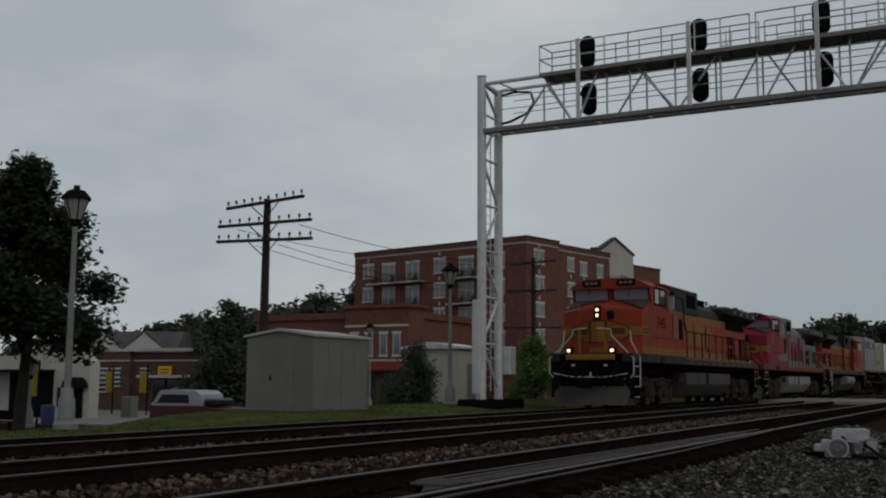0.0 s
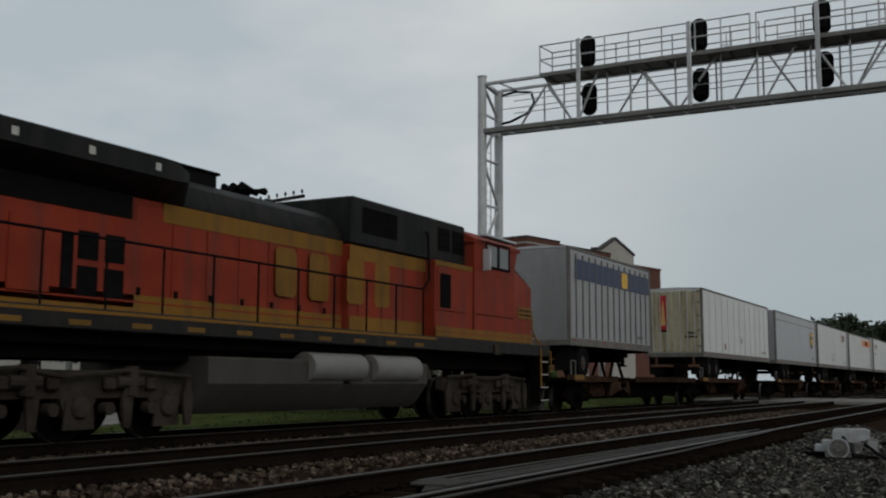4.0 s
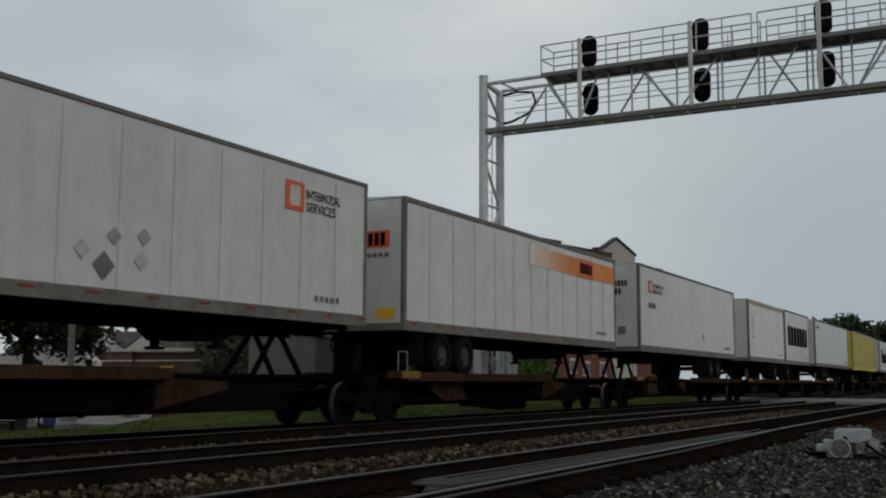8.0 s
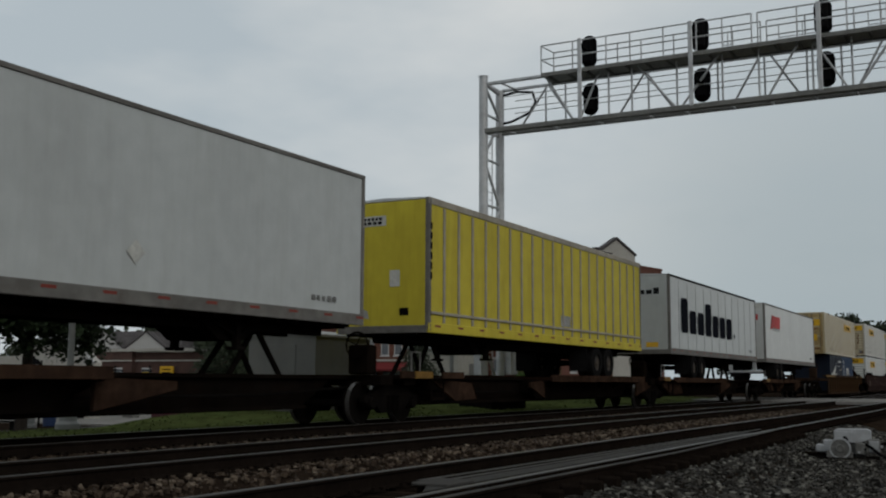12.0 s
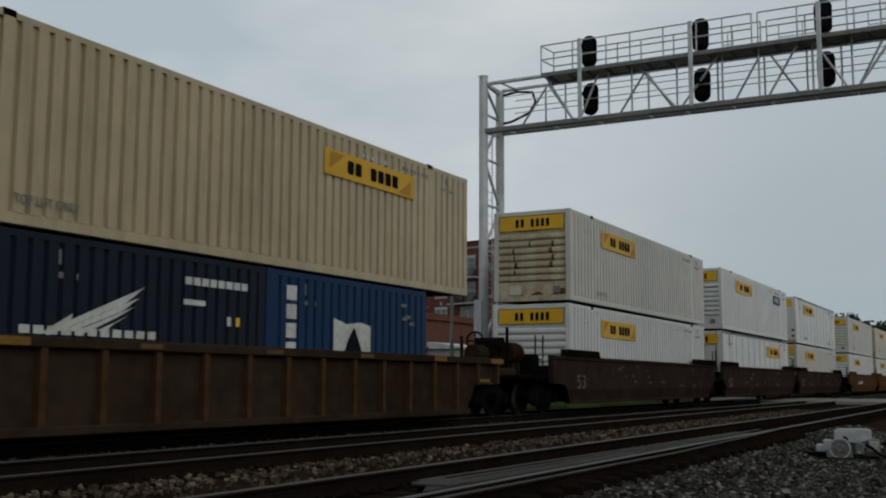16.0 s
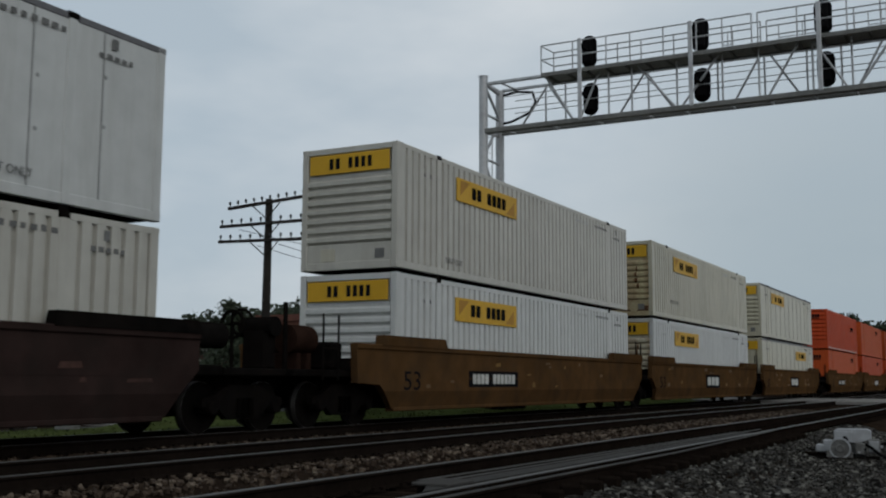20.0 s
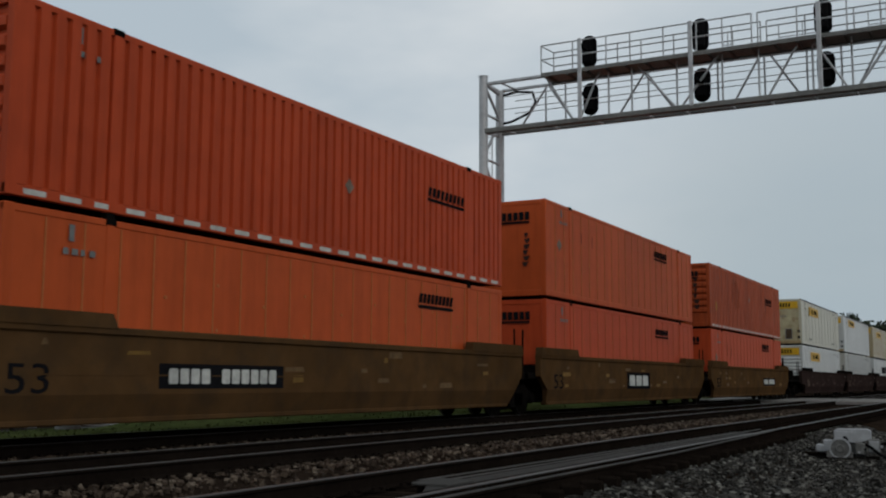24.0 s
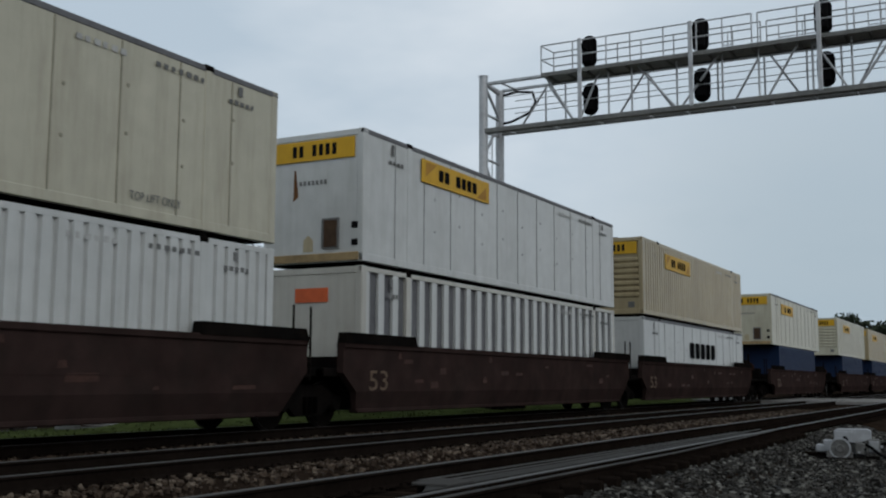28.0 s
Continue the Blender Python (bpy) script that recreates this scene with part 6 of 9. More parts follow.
def build_trailers():
    G = ("dull_grey_aluminium", (0.23, 0.235, 0.25), .35)
    GS = ("ribbed_grey_trailer", (0.19, 0.195, 0.2), .35)
    # short ribbed trailer behind the locomotives, then an empty deck
    spine_unit(104.3, 15.4, 7.6, [(.6, 4.6), (6.6, 14.6)], 1.6, 0)
    trailer(104.8, 8.4, 5.2, GS, "short ribbed grey trailer with a dark blue band at its front", [1.3], 6.6, seam=.62, doors=False, fin=.02,
            extras=both(plate("blue_band", .5, 8.2, 4.2, 4.85, mat("dark_blue_band", (0.015, 0.03, 0.08), .5, bump=0), "dark blue band"),
                        blocks([(5.0, 5.7, 4.25, 4.8)], M_YELLOWINK, -HW - .012)))
    spine_unit(119.7, 16.6, 14.2, [(1.0, 8.4)], .1, 0)
    trailer(120.9, 14.4, 5.16, C_WHITE, "white plate trailer with rust-streaked doors", [1.25, 2.5], 9.0, doors=True,
            extras=both(pennant, end_blocks(row_spans(-1.0, -.55, 3.1, 3.2, "TTTT"), M_INK, -.05), end_blocks(row_spans(-1.05, -.5, 2.92, 3.02, "TTTTTT"), M_INK, -.05),
                        plate("orange_placard", 4.0, 4.25, 2.5, 2.78, mat("faded_rust_placard", (.2, .075, .03), .8, bump=0)), diamonds([(7.6, 3.05)])))
    spine_unit(136.3, 15.3, 12.6, [(1.0, 8.6)], .1, 0)
    trailer(137.3, 14.0, 5.16, G, "dull grey trailer with a brown and gold shield", [2.5, 3.72], 10.0, seam=15, doors=False, extras=both(shield, plate("beltline", .1, 13.9, 4.62, 4.66, M_GREYINK)))
    spine_unit(151.6, 15.8, 13.2, [(1.0, 9.0)], .1, 0)
    trailer(152.25, 14.35, 5.17, C_WHITE, "white trailer with diamond placards and a red emblem", [2.6, 3.85], 10.2, doors=True,
            extras=both(red_emblem(11.42, 4.22, .6), lettering("INTERMODAL", 12.1, 4.5, 1.2, .19, M_INK), lettering("SERVICES", 12.1, 4.25, 1.0, .19, M_INK),
                        diamonds([(7.08, 3.14), (7.72, 3.2)], .15), diamonds([(6.44, 2.88), (7.67, 2.81)], .16, M_GHOST), diamonds([(6.88, 2.67)], .23, M_GREYINK)))
    spine_unit(167.4, 16.6, 14.4, [(.8, 9.2)], .1, 0)
    trailer(168.2, 14.5, 5.17, C_WHITE, "white trailer with a fading orange band and sign", [1.95, 3.15], 10.6, rail_h=.13,
            extras=both(fading_band,  plate("orange_band", 10.25, 11.0, 4.28, 4.86, M_ORANGE_SIGN), plate("orange_band", 12.3, 14.4, 4.28, 4.86, M_ORANGE_SIGN),
                        plate("sign_plate", 11.0, 12.3, 4.26, 4.87, M_RED_SIGN, "orange-red sign plate"), blocks(row_spans(11.08, 12.22, 4.4, 4.74, "TTTTTT"), M_INK, -HW - .007),
                        end_plate(-.9, .3, 4.0, 4.4, M_RED_SIGN), end_blocks(row_spans(-.8, .2, 4.05, 4.35, "TTTTTT"), M_INK, -.015), end_plate(-1.05, -.55, 2.35, 2.6, M_YELLOWINK),
                        small_print_end))
    spine_unit(184.0, 18.0, 2.6, [(7.8, 16.6)], .1, 0)
    trailer(185.4, 15.0, 5.35, C_WHITE, "smooth white trailer with a red emblem and refrigerator front", [10.5, 11.8], 3.6, seam=15, markers=False,
            extras=both(red_emblem(1.15, 4.32, .5), lettering("INTERMODAL", 1.75, 4.55, 1.3, .16, M_INK), lettering("SERVICES", 1.75, 4.33, 1.1, .16, M_INK),
                        plate("number_strip", 1.1, 2.0, 3.75, 3.95, M_GREYINK), diamonds([(9.0, 2.95)], .16),
                        end_plate(.55, .95, 4.2, 4.7, M_RED_SIGN), end_blocks(row_spans(-.85, .5, 4.5, 4.72, "TTTTTTTTTT"), M_INK), end_blocks(row_spans(-.6, .5, 4.2, 4.42, "TTTTTTTT"), M_INK),
                        end_plate(-.2, .1, 2.45, 2.8, M_INK), end_plate(-.75, -.45, 2.7, 3.0, M_GREYINK), end_blocks(row_spans(-.4, .4, 3.7, 3.85, "TTTT TTTTTT"), M_GREYINK)))
    spine_unit(202.0, 20.9, 8.8, [(1.0, 10.0), (10.6, 19.6)], .1, 0)
    trailer(203.6, 9.5, 5.3, C_WHITE, "short white trailer with a red sign on its front", [6.8], 1.8, seam=10, roofline=M_PALERAIL, rail_h=.24,
            extras=both(end_plate(-.6, .8, 4.0, 4.5, M_RED_SIGN), end_blocks(row_spans(-.5, .7, 4.06, 4.42, "TTTTTT"), M_INK, -.015), plate("red_tag", .8, 1.4, 3.3, 3.4, M_RED_SIGN), plate("slot", .9, 1.0, 3.6, 4.4, M_GREYINK)))
    trailer(213.45, 8.15, 5.33, C_WHITE, "short white trailer with large dark navy blocks", [.9], 5.6, seam=.82, roofline=M_UNDER, doors=False,
            extras=both(blocks(row_spans(.72, 7.5, 3.22, 4.42, "TTTTTTT"), M_NAVYINK, stroke=.26), diamonds([(3.0, 2.75), (4.0, 2.75)], .22, M_WHITEINK),
                        end_blocks(row_spans(-.9, .9, 4.0, 4.3, "TTTTTTT"), M_INK)))
    spine_unit(222.9, 18.7, 14.8, [(.8, 10.0)], .1, 0)
    trailer(224.2, 15.9, 5.33, ("dull_cool_white_paint", (0.38, 0.4, 0.395), .2), "grey-white trailer with a dented brownish front wall", [3.4, 4.65], 12.4, seam=16, bottom=2.3,
            extras=both(small_print(.6, 4.72, 7, .15, .22), diamonds([(9.2, 2.95)], .2, M_WHITEINK)))
    spine_unit(241.6, 19.4, 3.2, [(8.6, 17.4)], .1, 0)
    trailer(242.95, 16.2, 5.33, ("bright_yellow_trailer", (0.46, 0.385, 0.035), .35), "bright yellow trailer with grey side posts", [11.6, 12.75], 4.2, seam=.78, fin=.03, post=M_PALERAIL, roofline=M_PALERAIL, rail_h=.17, sill=paint("bright_yellow_trailer", (0.46, 0.385, 0.035), .35),
            extras=both(end_plate(-.1, .95, 4.7, 4.95, M_WHITEINK), end_plate(-.5, -.22, 3.2, 3.6, M_WHITEINK), end_plate(-.75, -.5, 2.5, 2.68, M_UNDER), end_plate(.6, .8, 2.5, 2.68, M_RED_REFL), plate("notice", 8.3, 9.1, 2.62, 2.95, M_PLACARD), rub_rail(2.52, 16.1), corner_bars(6, 4.55), end_blocks(row_spans(.0, .88, 4.84, 4.91, "TTTTTTTT"), M_INK, -.016), end_blocks(row_spans(.0, .88, 4.74, 4.81, "TTTTTT"), M_INK, -.016), damage((.85, 3.1, .22, .2), (.72, 2.9, .2, .12), (.5, 2.55, .14, .12))))
    spine_unit(261.0, 19.0, 14.6, [(2.2, 10.6)], .1, 0)
    trailer(262.9, 16.0, 5.3, ("dull_cool_white_paint", (0.38, 0.4, 0.395), .2), "grey-white trailer with large dark blocks on its side", [3.7, 5.0], 11.6, seam=1.3, roofline=M_UNDER,
            extras=both(blocks(row_spans(1.5, 10.6, 3.0, 4.45, "TxxTxxx"), M_NAVYINK, stroke=.24), plate("stop", 10.9, 11.1, 3.1, 3.3, M_NAVYINK),
                        end_blocks(row_spans(-.9, .3, 4.5, 4.75, "Txxx"), M_INK), end_plate(-.8, -.3, 2.35, 2.55, M_YELLOWINK)))
    spine_unit(280.0, 19.2, 14.4, [(-.4, 5.2), (5.6, 10.6)], .1, 1.6)
    trailer(281.25, 16.0, 5.36, C_WHITE, "white trailer with red slanted blocks and a roll-up rear door", [3.42, 4.72], 11.4, seam=17, doors=False,
            extras=both(slanted, lettering("LEASE", 2.2, 3.92, 2.0, .17, M_GREYINK),
                        end_blocks(row_spans(-.95, -.1, 4.42, 4.72, "TTTT"), M_REDINK), end_blocks(row_spans(.25, 1.0, 4.42, 4.68, "TTTT"), M_REDINK),
                        end_plate(-1.1, 1.1, 5.0, 5.3, M_WHITEINK), undergear))


def fading_band(t, zb, zt):
    """Orange band worn away towards its tail, in strips that pale step by step."""
    for i in range(9):
        f = (i / 8) ** .8
        c = (.55 * f + .55 * (1 - f), .2 * f + .53 * (1 - f), .05 * f + .5 * (1 - f))
        x = 7.1 + i * .35
        part("orange_band", Bits().box(x, x + .35, -HW - .006, -HW - .003, 4.28 + .02 * (8 - i) / 8, 4.86), mat("worn_orange_%d" % i, c, .6, var=.15, scale=4, bump=0), t, "worn orange band")


def pennant(t, zb, zt):
    """Red upright panel with a slim golden spear over a dark foot, on a rear door."""
    p = part("pennant_panel", Bits().box(-.05, -.043, .32, .66, 3.3, 4.85), mat("pennant_red", (0.36, 0.02, 0.02), .5, var=.2, bump=0), t, "red pennant panel")
    part("spear", Bits().prism([(.38, 3.5), (.6, 3.5), (.51, 4.6), (.47, 4.6)], -.056, -.05, "x"), mat("pale_gold", (0.45, 0.28, 0.1), .5, bump=0), p)
    part("panel_foot", Bits().box(-.055, -.043, .32, .66, 3.2, 3.3), M_INK, p)


def damage(*spots):
    """Torn pale patches on the front wall."""
    def add(t, zb, zt):
        for y, z, w, h in spots:
            part("torn_patch", Bits().prism([(y - w, z - h), (y + w * .4, z - h * .7), (y + w, z), (y + w * .2, z + h), (y - w * .7, z + h * .6)], -.012, -.006, "x"), M_PLACARD, t, "torn pale patch")
    return add


def corner_bars(n, z0, x=.05):
    """Upright row of plain bars on the corner post."""
    def add(t, zb, zt):
        for i in range(n):
            part("code_bar", Bits().box(x, x + .09, -HW - .02, -HW - .013, z0 - i * .24, z0 + .17 - i * .24), M_INK, t)
    return add


def rub_rail(zr, x1):
    def add(t, zb, zt):
        part("rub_rail", Bits().box(.1, x1, -HW - .035, -HW - .003, zr, zr + .07, b=.01), M_PALERAIL, t, "pale rub rail")
    return add


def small_print(x, z, n, w, h):
    def add(t, zb, zt):
        small_marks(t, x, z, n, w, h, -HW - .006, M_GREYINK, .2)
    return add


def small_print_end(t, zb, zt):
    end_blocks(row_spans(-.9, .4, 3.78, 3.88, "TTTTTTTT"), M_GREYINK)(t, zb, zt)


def slanted(t, zb, zt):
    b = Bits()
    sp = row_spans(1.75, 4.25, 4.05, 4.75, "TTTT")
    glyph_row(b, sp, -HW - .006, stroke=.24)
    b.v = [(x + (z - 4.05) * .25, y, z) for x, y, z in b.v]
    b.prism([(1.5, 3.95), (1.62, 3.95), (2.1, 4.8), (1.98, 4.8)], -HW - .009, -HW - .006, "y")
    b.prism([(1.72, 3.95), (1.84, 3.95), (2.32, 4.8), (2.2, 4.8)], -HW - .009, -HW - .006, "y")
    part("painted_mark", b, M_REDINK, t, "red slanted blocks")


def undergear(t, zb, zt):
    part("underride_guard", Bits().box(.0, .12, -1.1, 1.1, 1.5, 1.62, b=.02).box(.02, .14, -.75, -.55, 1.6, 2.1, b=.02).box(.02, .14, .55, .75, 1.6, 2.1, b=.02), M_GALV, t, "grey underride guard")
# ---- diesel locomotives ---------------------------------------------------------
LAMP = mat("lit_headlight", (1, .95, .85), .3, bump=0, emit=(1.0, 0.8, 0.55, 1.35))
LAMP_OFF = mat("unlit_headlight", (0.5, 0.5, 0.5), .2, bump=0)
# pale base colour stands in for sky reflection and light inside the cab
M_CABGLASS = glass_mat("sky_pale_cab_glass", (0.20, 0.19, 0.24), .12)
M_STEP = mat("white_grab_iron", (0.33, 0.33, 0.31), .7, var=.2, bump=0)
M_TANKGREY = mat("dusty_grey_tank", (0.045, 0.041, 0.037), .85, var=.2, scale=2, bump=.1, dirt=(0.035, 0.03, 0.025), dirt_amt=.7)
M_TANKSILVER = mat("silver_tank", (0.15, 0.148, 0.142), .75, .0, var=.15, scale=2, bump=.1, dirt=(0.12, 0.1, 0.08), dirt_amt=.5)
M_GRILLE = mat("dark_radiator_mesh", (0.008, 0.008, 0.008), .9, bump=.2, spec=.06)


def body_paint(name, c, amt=.45):
    return mat(name, c, .65, spec=.12, var=.15, scale=2, bump=.06, dirt=(0.045, 0.035, 0.03), dirt_amt=amt, streak=True)


def loco_truck(loco, x, x0, m):
    if "loco" not in TRUCK_MESH:
        b = Bits()
        prof = [(-2.5, .75), (-2.45, 1.0), (-1.6, 1.08), (1.6, 1.08), (2.45, 1.0), (2.5, .75), (2.25, .62), (2.1, .38), (1.6, .38), (1.45, .66), (.35, .66), (.25, .38), (-.25, .38), (-.35, .66), (-1.45, .66), (-1.6, .38), (-2.1, .38), (-2.25, .62)]
        b.prism(prof, -.09, .09, "y")
        for q in (-1.85, 0, 1.85):
            b.lathe([(0, -.2), (.14, -.2), (.17, -.16), (.17, .1), (0, .1)], (q, 0, .52), 12, "y")
            b.prism([(q - .26, .62), (q + .26, .62), (q + .3, .2), (q - .3, .2)], -.13, -.09, "y")
        for q in (-1.0, 1.0):
            b.cyl((q, -.14, .7), (q, -.14, 1.15), .13, 10)
            b.cyl((q - .35, -.16, .9), (q + .2, -.16, .9), .1, 9)
        for q in (-1.45, -.55, .55, 1.45):
            b.cyl((q, -.2, .5), (q, -.02, .5), .1, 10)
            b.box(q - .12, q + .12, -.2, -.1, .78, .98, b=.03)
        for q in (-2.3, -.92, .92, 2.3):
            b.prism([(q - .07, .2), (q + .07, .2), (q + .12, .7), (q - .02, .95), (q - .12, .7)], -.19, -.13, "y")
        b.pipe([(-2.4, -.2, 1.05), (-1.2, -.22, 1.1), (-.4, -.2, .98), (.8, -.22, 1.08), (2.3, -.2, 1.0)], .035, 6)
        TRUCK_MESH["loco"] = b.mesh("side_frame", m)
        TRUCK_MESH["lbol"] = Bits().box(-2.2, 2.2, -.7, .7, .55, .95, b=.05).mesh("truck_frame", M_UNDER)
    t = part("truck", TRUCK_MESH["lbol"], None, loco, at=pose(x, 0, 0))
    for s in (-1, 1):
        part("side_frame", TRUCK_MESH["loco"], None, t, at=pose(0, s * 1.08, 0, 0, 0, 0 if s < 0 else 180))
    for dx in (-1.85, 0, 1.85):
        ob = part("wheelset", wheel_mesh(.53), None, t, at=pose(dx, 0, .53))
        WHEELS.append((ob, x0 + x + dx, dx, .53))


def locomotive(x0, label, col, flip=False, number="", lit=True):
    """A six-axle hood locomotive with a wide nose, 22.4 m over couplers; its nose at local 0.65 (mirrored about the middle if flip)."""
    lo = thing("diesel_locomotive", label, "locomotive", "locomotives at the head of the train")
    ride(lo, x0)
    hood, cabm, nose, roof, stripe, sill, tankm = (col[k] for k in ("hood", "cab", "nose", "roof", "stripe", "sill", "tank"))

    def X(v):
        return 21.0 - v if flip else v

    def bx(bits, a, c, *r, **k):
        p, q = sorted((X(a), X(c)))
        return bits.box(p, q, *r, **k)

    def pr(bits, prof, y0, y1, **k):
        return bits.prism([(X(p), q) for p, q in prof], *sorted((y0, y1)), "y", **k)
    W, F = 1.57, 1.98                                  # half width of the platform, its height
    F0, F1 = -.1, 20.45                               # ends of the platform
    part("frame_sill", bx(Bits(), F0, F1, -W, W, 1.66, F, b=.02), sill, lo)
    part("under_sill", bx(Bits(), F0 + .6, F1 - .6, -1.05, 1.05, 1.25, 1.74), M_UNDER, lo)
    part("cable_trunk", bx(Bits(), 6.6, 19.4, -1.3, 1.3, 1.45, 1.74, b=.03), M_UNDER, lo)
    for s in (-1, 1):
        part("sill_stripe", bx(Bits(), 6.8, F1 - 1.2, *sorted((s * (W + .001), s * (W + .006))), 1.90, 1.95), stripe, lo, "yellow sill stripe")
        for i in range(10):
            a = 7.4 + i * 1.25
            part("reflector", bx(Bits(), a, a + .42, *sorted((s * (W + .001), s * (W + .007))), 1.72, 1.8), M_PATCH, lo)
        part("lift_pad", bx(Bits(), 3.3, 3.7, *sorted((s * W, s * (W + .05))), 1.62, 1.9, b=.02), M_TRUCK, lo)
    tk = [(-1.46, 1.34), (-1.5, 1.3), (-1.5, .88), (-1.2, .47), (-1.05, .36), (1.05, .36), (1.2, .47), (1.5, .88), (1.5, 1.3), (1.46, 1.34)]
    part("fuel_tank", Bits().prism(tk, *sorted((X(7.1), X(14.7))), "x"), tankm, lo, "large dusty fuel tank")
    part("tank_gauge", bx(Bits(), 10.35, 10.6, -1.52, -1.5, .88, 1.32, b=.006), M_UNDER, lo)
    part("tank_strap", bx(Bits(), 9.0, 9.05, -1.512, -1.5, .95, 1.34), M_UNDER, lo)
    bell = [(0, 0), (.05, .0), (.09, -.12), (.12, -.24), (.17, -.32), (0, -.32)]
    part("bell", Bits().lathe(bell, (X(6.8), -1.3, 1.3), 12), M_TRUCK, lo, "dull metal bell")
    if flip:
        for a in (7.6, 9.9):
            part("air_reservoir", Bits().cyl((X(a), -1.38, 1.2), (X(a + 1.9), -1.38, 1.2), .29, 16), M_TANKSILVER, lo, "silver air reservoir")
    for e in (0, 1):
        def Z(v):                                      # distance inwards from the end platform
            return X(F0 + v if e == 0 else F1 - v)

        def eb(bits, a, c, *r, **k):
            p, q = sorted((Z(a), Z(c)))
            return bits.box(p, q, *r, **k)
        part("pilot_plate", eb(Bits(), 0, .12, -1.2, 1.2, .8, F - .01, b=.03), M_UNDER, lo)
        part("anti_climber", eb(Bits(), -.14, .05, -.92, .92, 1.72, 1.93, b=.03), stripe if e == 0 else M_UNDER, lo)
        pl = Bits()
        pl.add([(Z(.2), -1.5, .92), (Z(.2), 1.5, .92), (Z(-.2), 0, .62), (Z(-.1), -1.35, .14), (Z(-.1), 1.35, .14), (Z(-.7), 0, .14), (Z(.3), -1.35, .14), (Z(.3), 1.35, .14)],
               [(0, 2, 5, 3), (2, 1, 4, 5), (0, 3, 6), (1, 7, 4), (0, 6, 7, 1), (3, 5, 4, 7, 6), (0, 1, 2)])
        part("snow_plow", pl, mat("scraped_plow_steel", (0.04, 0.038, 0.036), .85, var=.4, scale=3, bump=.2, dirt=(0.012, 0.011, 0.01), dirt_amt=.9), lo, "scraped grey steel plow")
        part("coupler", eb(eb(Bits(), -.55, .2, -.15, .15, .8, 1.05, b=.03), -.82, -.45, -.24, .24, .74, 1.1, b=.07), M_UNDER, lo)
        for y in (-.75, -.5, .5, .75):
            part("air_hose", Bits().pipe([(Z(0), y, 1.35), (Z(-.22), y, 1.3), (Z(-.3), y * .95, 1.0), (Z(-.22), y * .9, .75)], .028, 6), M_UNDER, lo)
        part("cut_lever", Bits().pipe([(Z(-.12), -1.4, 1.25), (Z(-.2), -.6, 1.12), (Z(-.2), .6, 1.12), (Z(-.12), 1.4, 1.25)], .02, 5), M_STEP, lo)
        for s in (-1, 1):
            for i in range(4):
                st = part("step", eb(Bits(), .12, .72, *sorted((s * (W - .34), s * W)), .40 + i * .36, .44 + i * .36), M_UNDER, lo)
                part("step_edge", eb(Bits(), .14, .70, *sorted((s * (W + .001), s * (W + .012))), .41 + i * .36, .44 + i * .36), M_STEP, st, "white step edge")
            part("step_side", eb(eb(Bits(), .08, .12, *sorted((s * (W - .3), s * W)), .38, 1.74), .72, .76, *sorted((s * (W - .3), s * W)), .38, 1.74), M_UNDER, lo)
            hm = M_STEP if (e == 0 and lit) or (e == 1 and flip) else stripe
            part("stair_rail", Bits().pipe([(Z(.05), s * (W - .1), 1.1), (Z(.0), s * (W + .03), 1.25), (Z(.0), s * (W + .03), 1.78), (Z(.1), s * 1.15, 2.2), (Z(.1), s * .75, 2.62), (Z(.1), s * .72, 2.84), (Z(.1), s * .2, 2.88)], .024, 7), hm, lo, "painted stair handrail")
            part("stair_rail", Bits().pipe([(Z(.72), s * (W + .03), .8), (Z(.72), s * (W + .03), 1.82), (Z(.66), s * 1.3, 2.42), (Z(.66), s * 1.28, 2.82)], .024, 7), hm, lo, "painted stair handrail")
    loco_truck(lo, X(3.3), x0, M_TRUCK)
    loco_truck(lo, X(17.2), x0, M_TRUCK)
    # wide faceted nose
    nz = Bits()
    plan = [(2.3, -1.54), (1.14, -1.52), (.70, -.3), (.66, 0), (.70, .3), (1.14, 1.52), (2.3, 1.54)]
    tops = [3.72, 3.54, 3.66, 3.68, 3.66, 3.54, 3.72]
    back = [4.0, 3.92, 4.02, 4.08, 4.02, 3.92, 4.0]
    n = len(plan)
    vs = [(X(p), q, F) for p, q in plan] + [(X(p), q, t) for (p, q), t in zip(plan, tops)]
    vs += [(X(2.35), q * .97, t) for (p, q), t in zip(plan, back)]
    fs = [(i, i + 1, n + i + 1, n + i) for i in range(n - 1)] + [(n + i, n + i + 1, 2 * n + i + 1, 2 * n + i) for i in range(n - 1)] + [(0, n, 2 * n, 3 * n - 1, 2 * n - 1, n - 1)]
    nz.add(vs, fs)
    part("nose", nz, nose, lo, "wide faceted nose")
    em = Bits()
    cols = []
    for i in range(17):
        y = -1.18 + 2.36 * i / 16
        h = .42 * math.sqrt(max(.02, 1 - (y / 1.2) ** 2))
        px = .66 + .13 * min(abs(y), .3) + max(0, abs(y) - .3) * .361
        cols += [(X(px - .02), y, 2.78 - h), (X(px - .02), y, 2.78 + h), (X(px + .02), y, 2.78 - h), (X(px + .02), y, 2.78 + h)]
    em.add(cols, [f for i in range(16) for f in ((4 * i, 4 * i + 4, 4 * i + 5, 4 * i + 1), (4 * i + 1, 4 * i + 5, 4 * i + 7, 4 * i + 3), (4 * i, 4 * i + 4, 4 * i + 6, 4 * i + 2))])
    part("nose_emblem", em, stripe, lo, "yellow oval nose emblem")
    dk = body_paint("emblem_brown", (0.06, 0.018, 0.008))

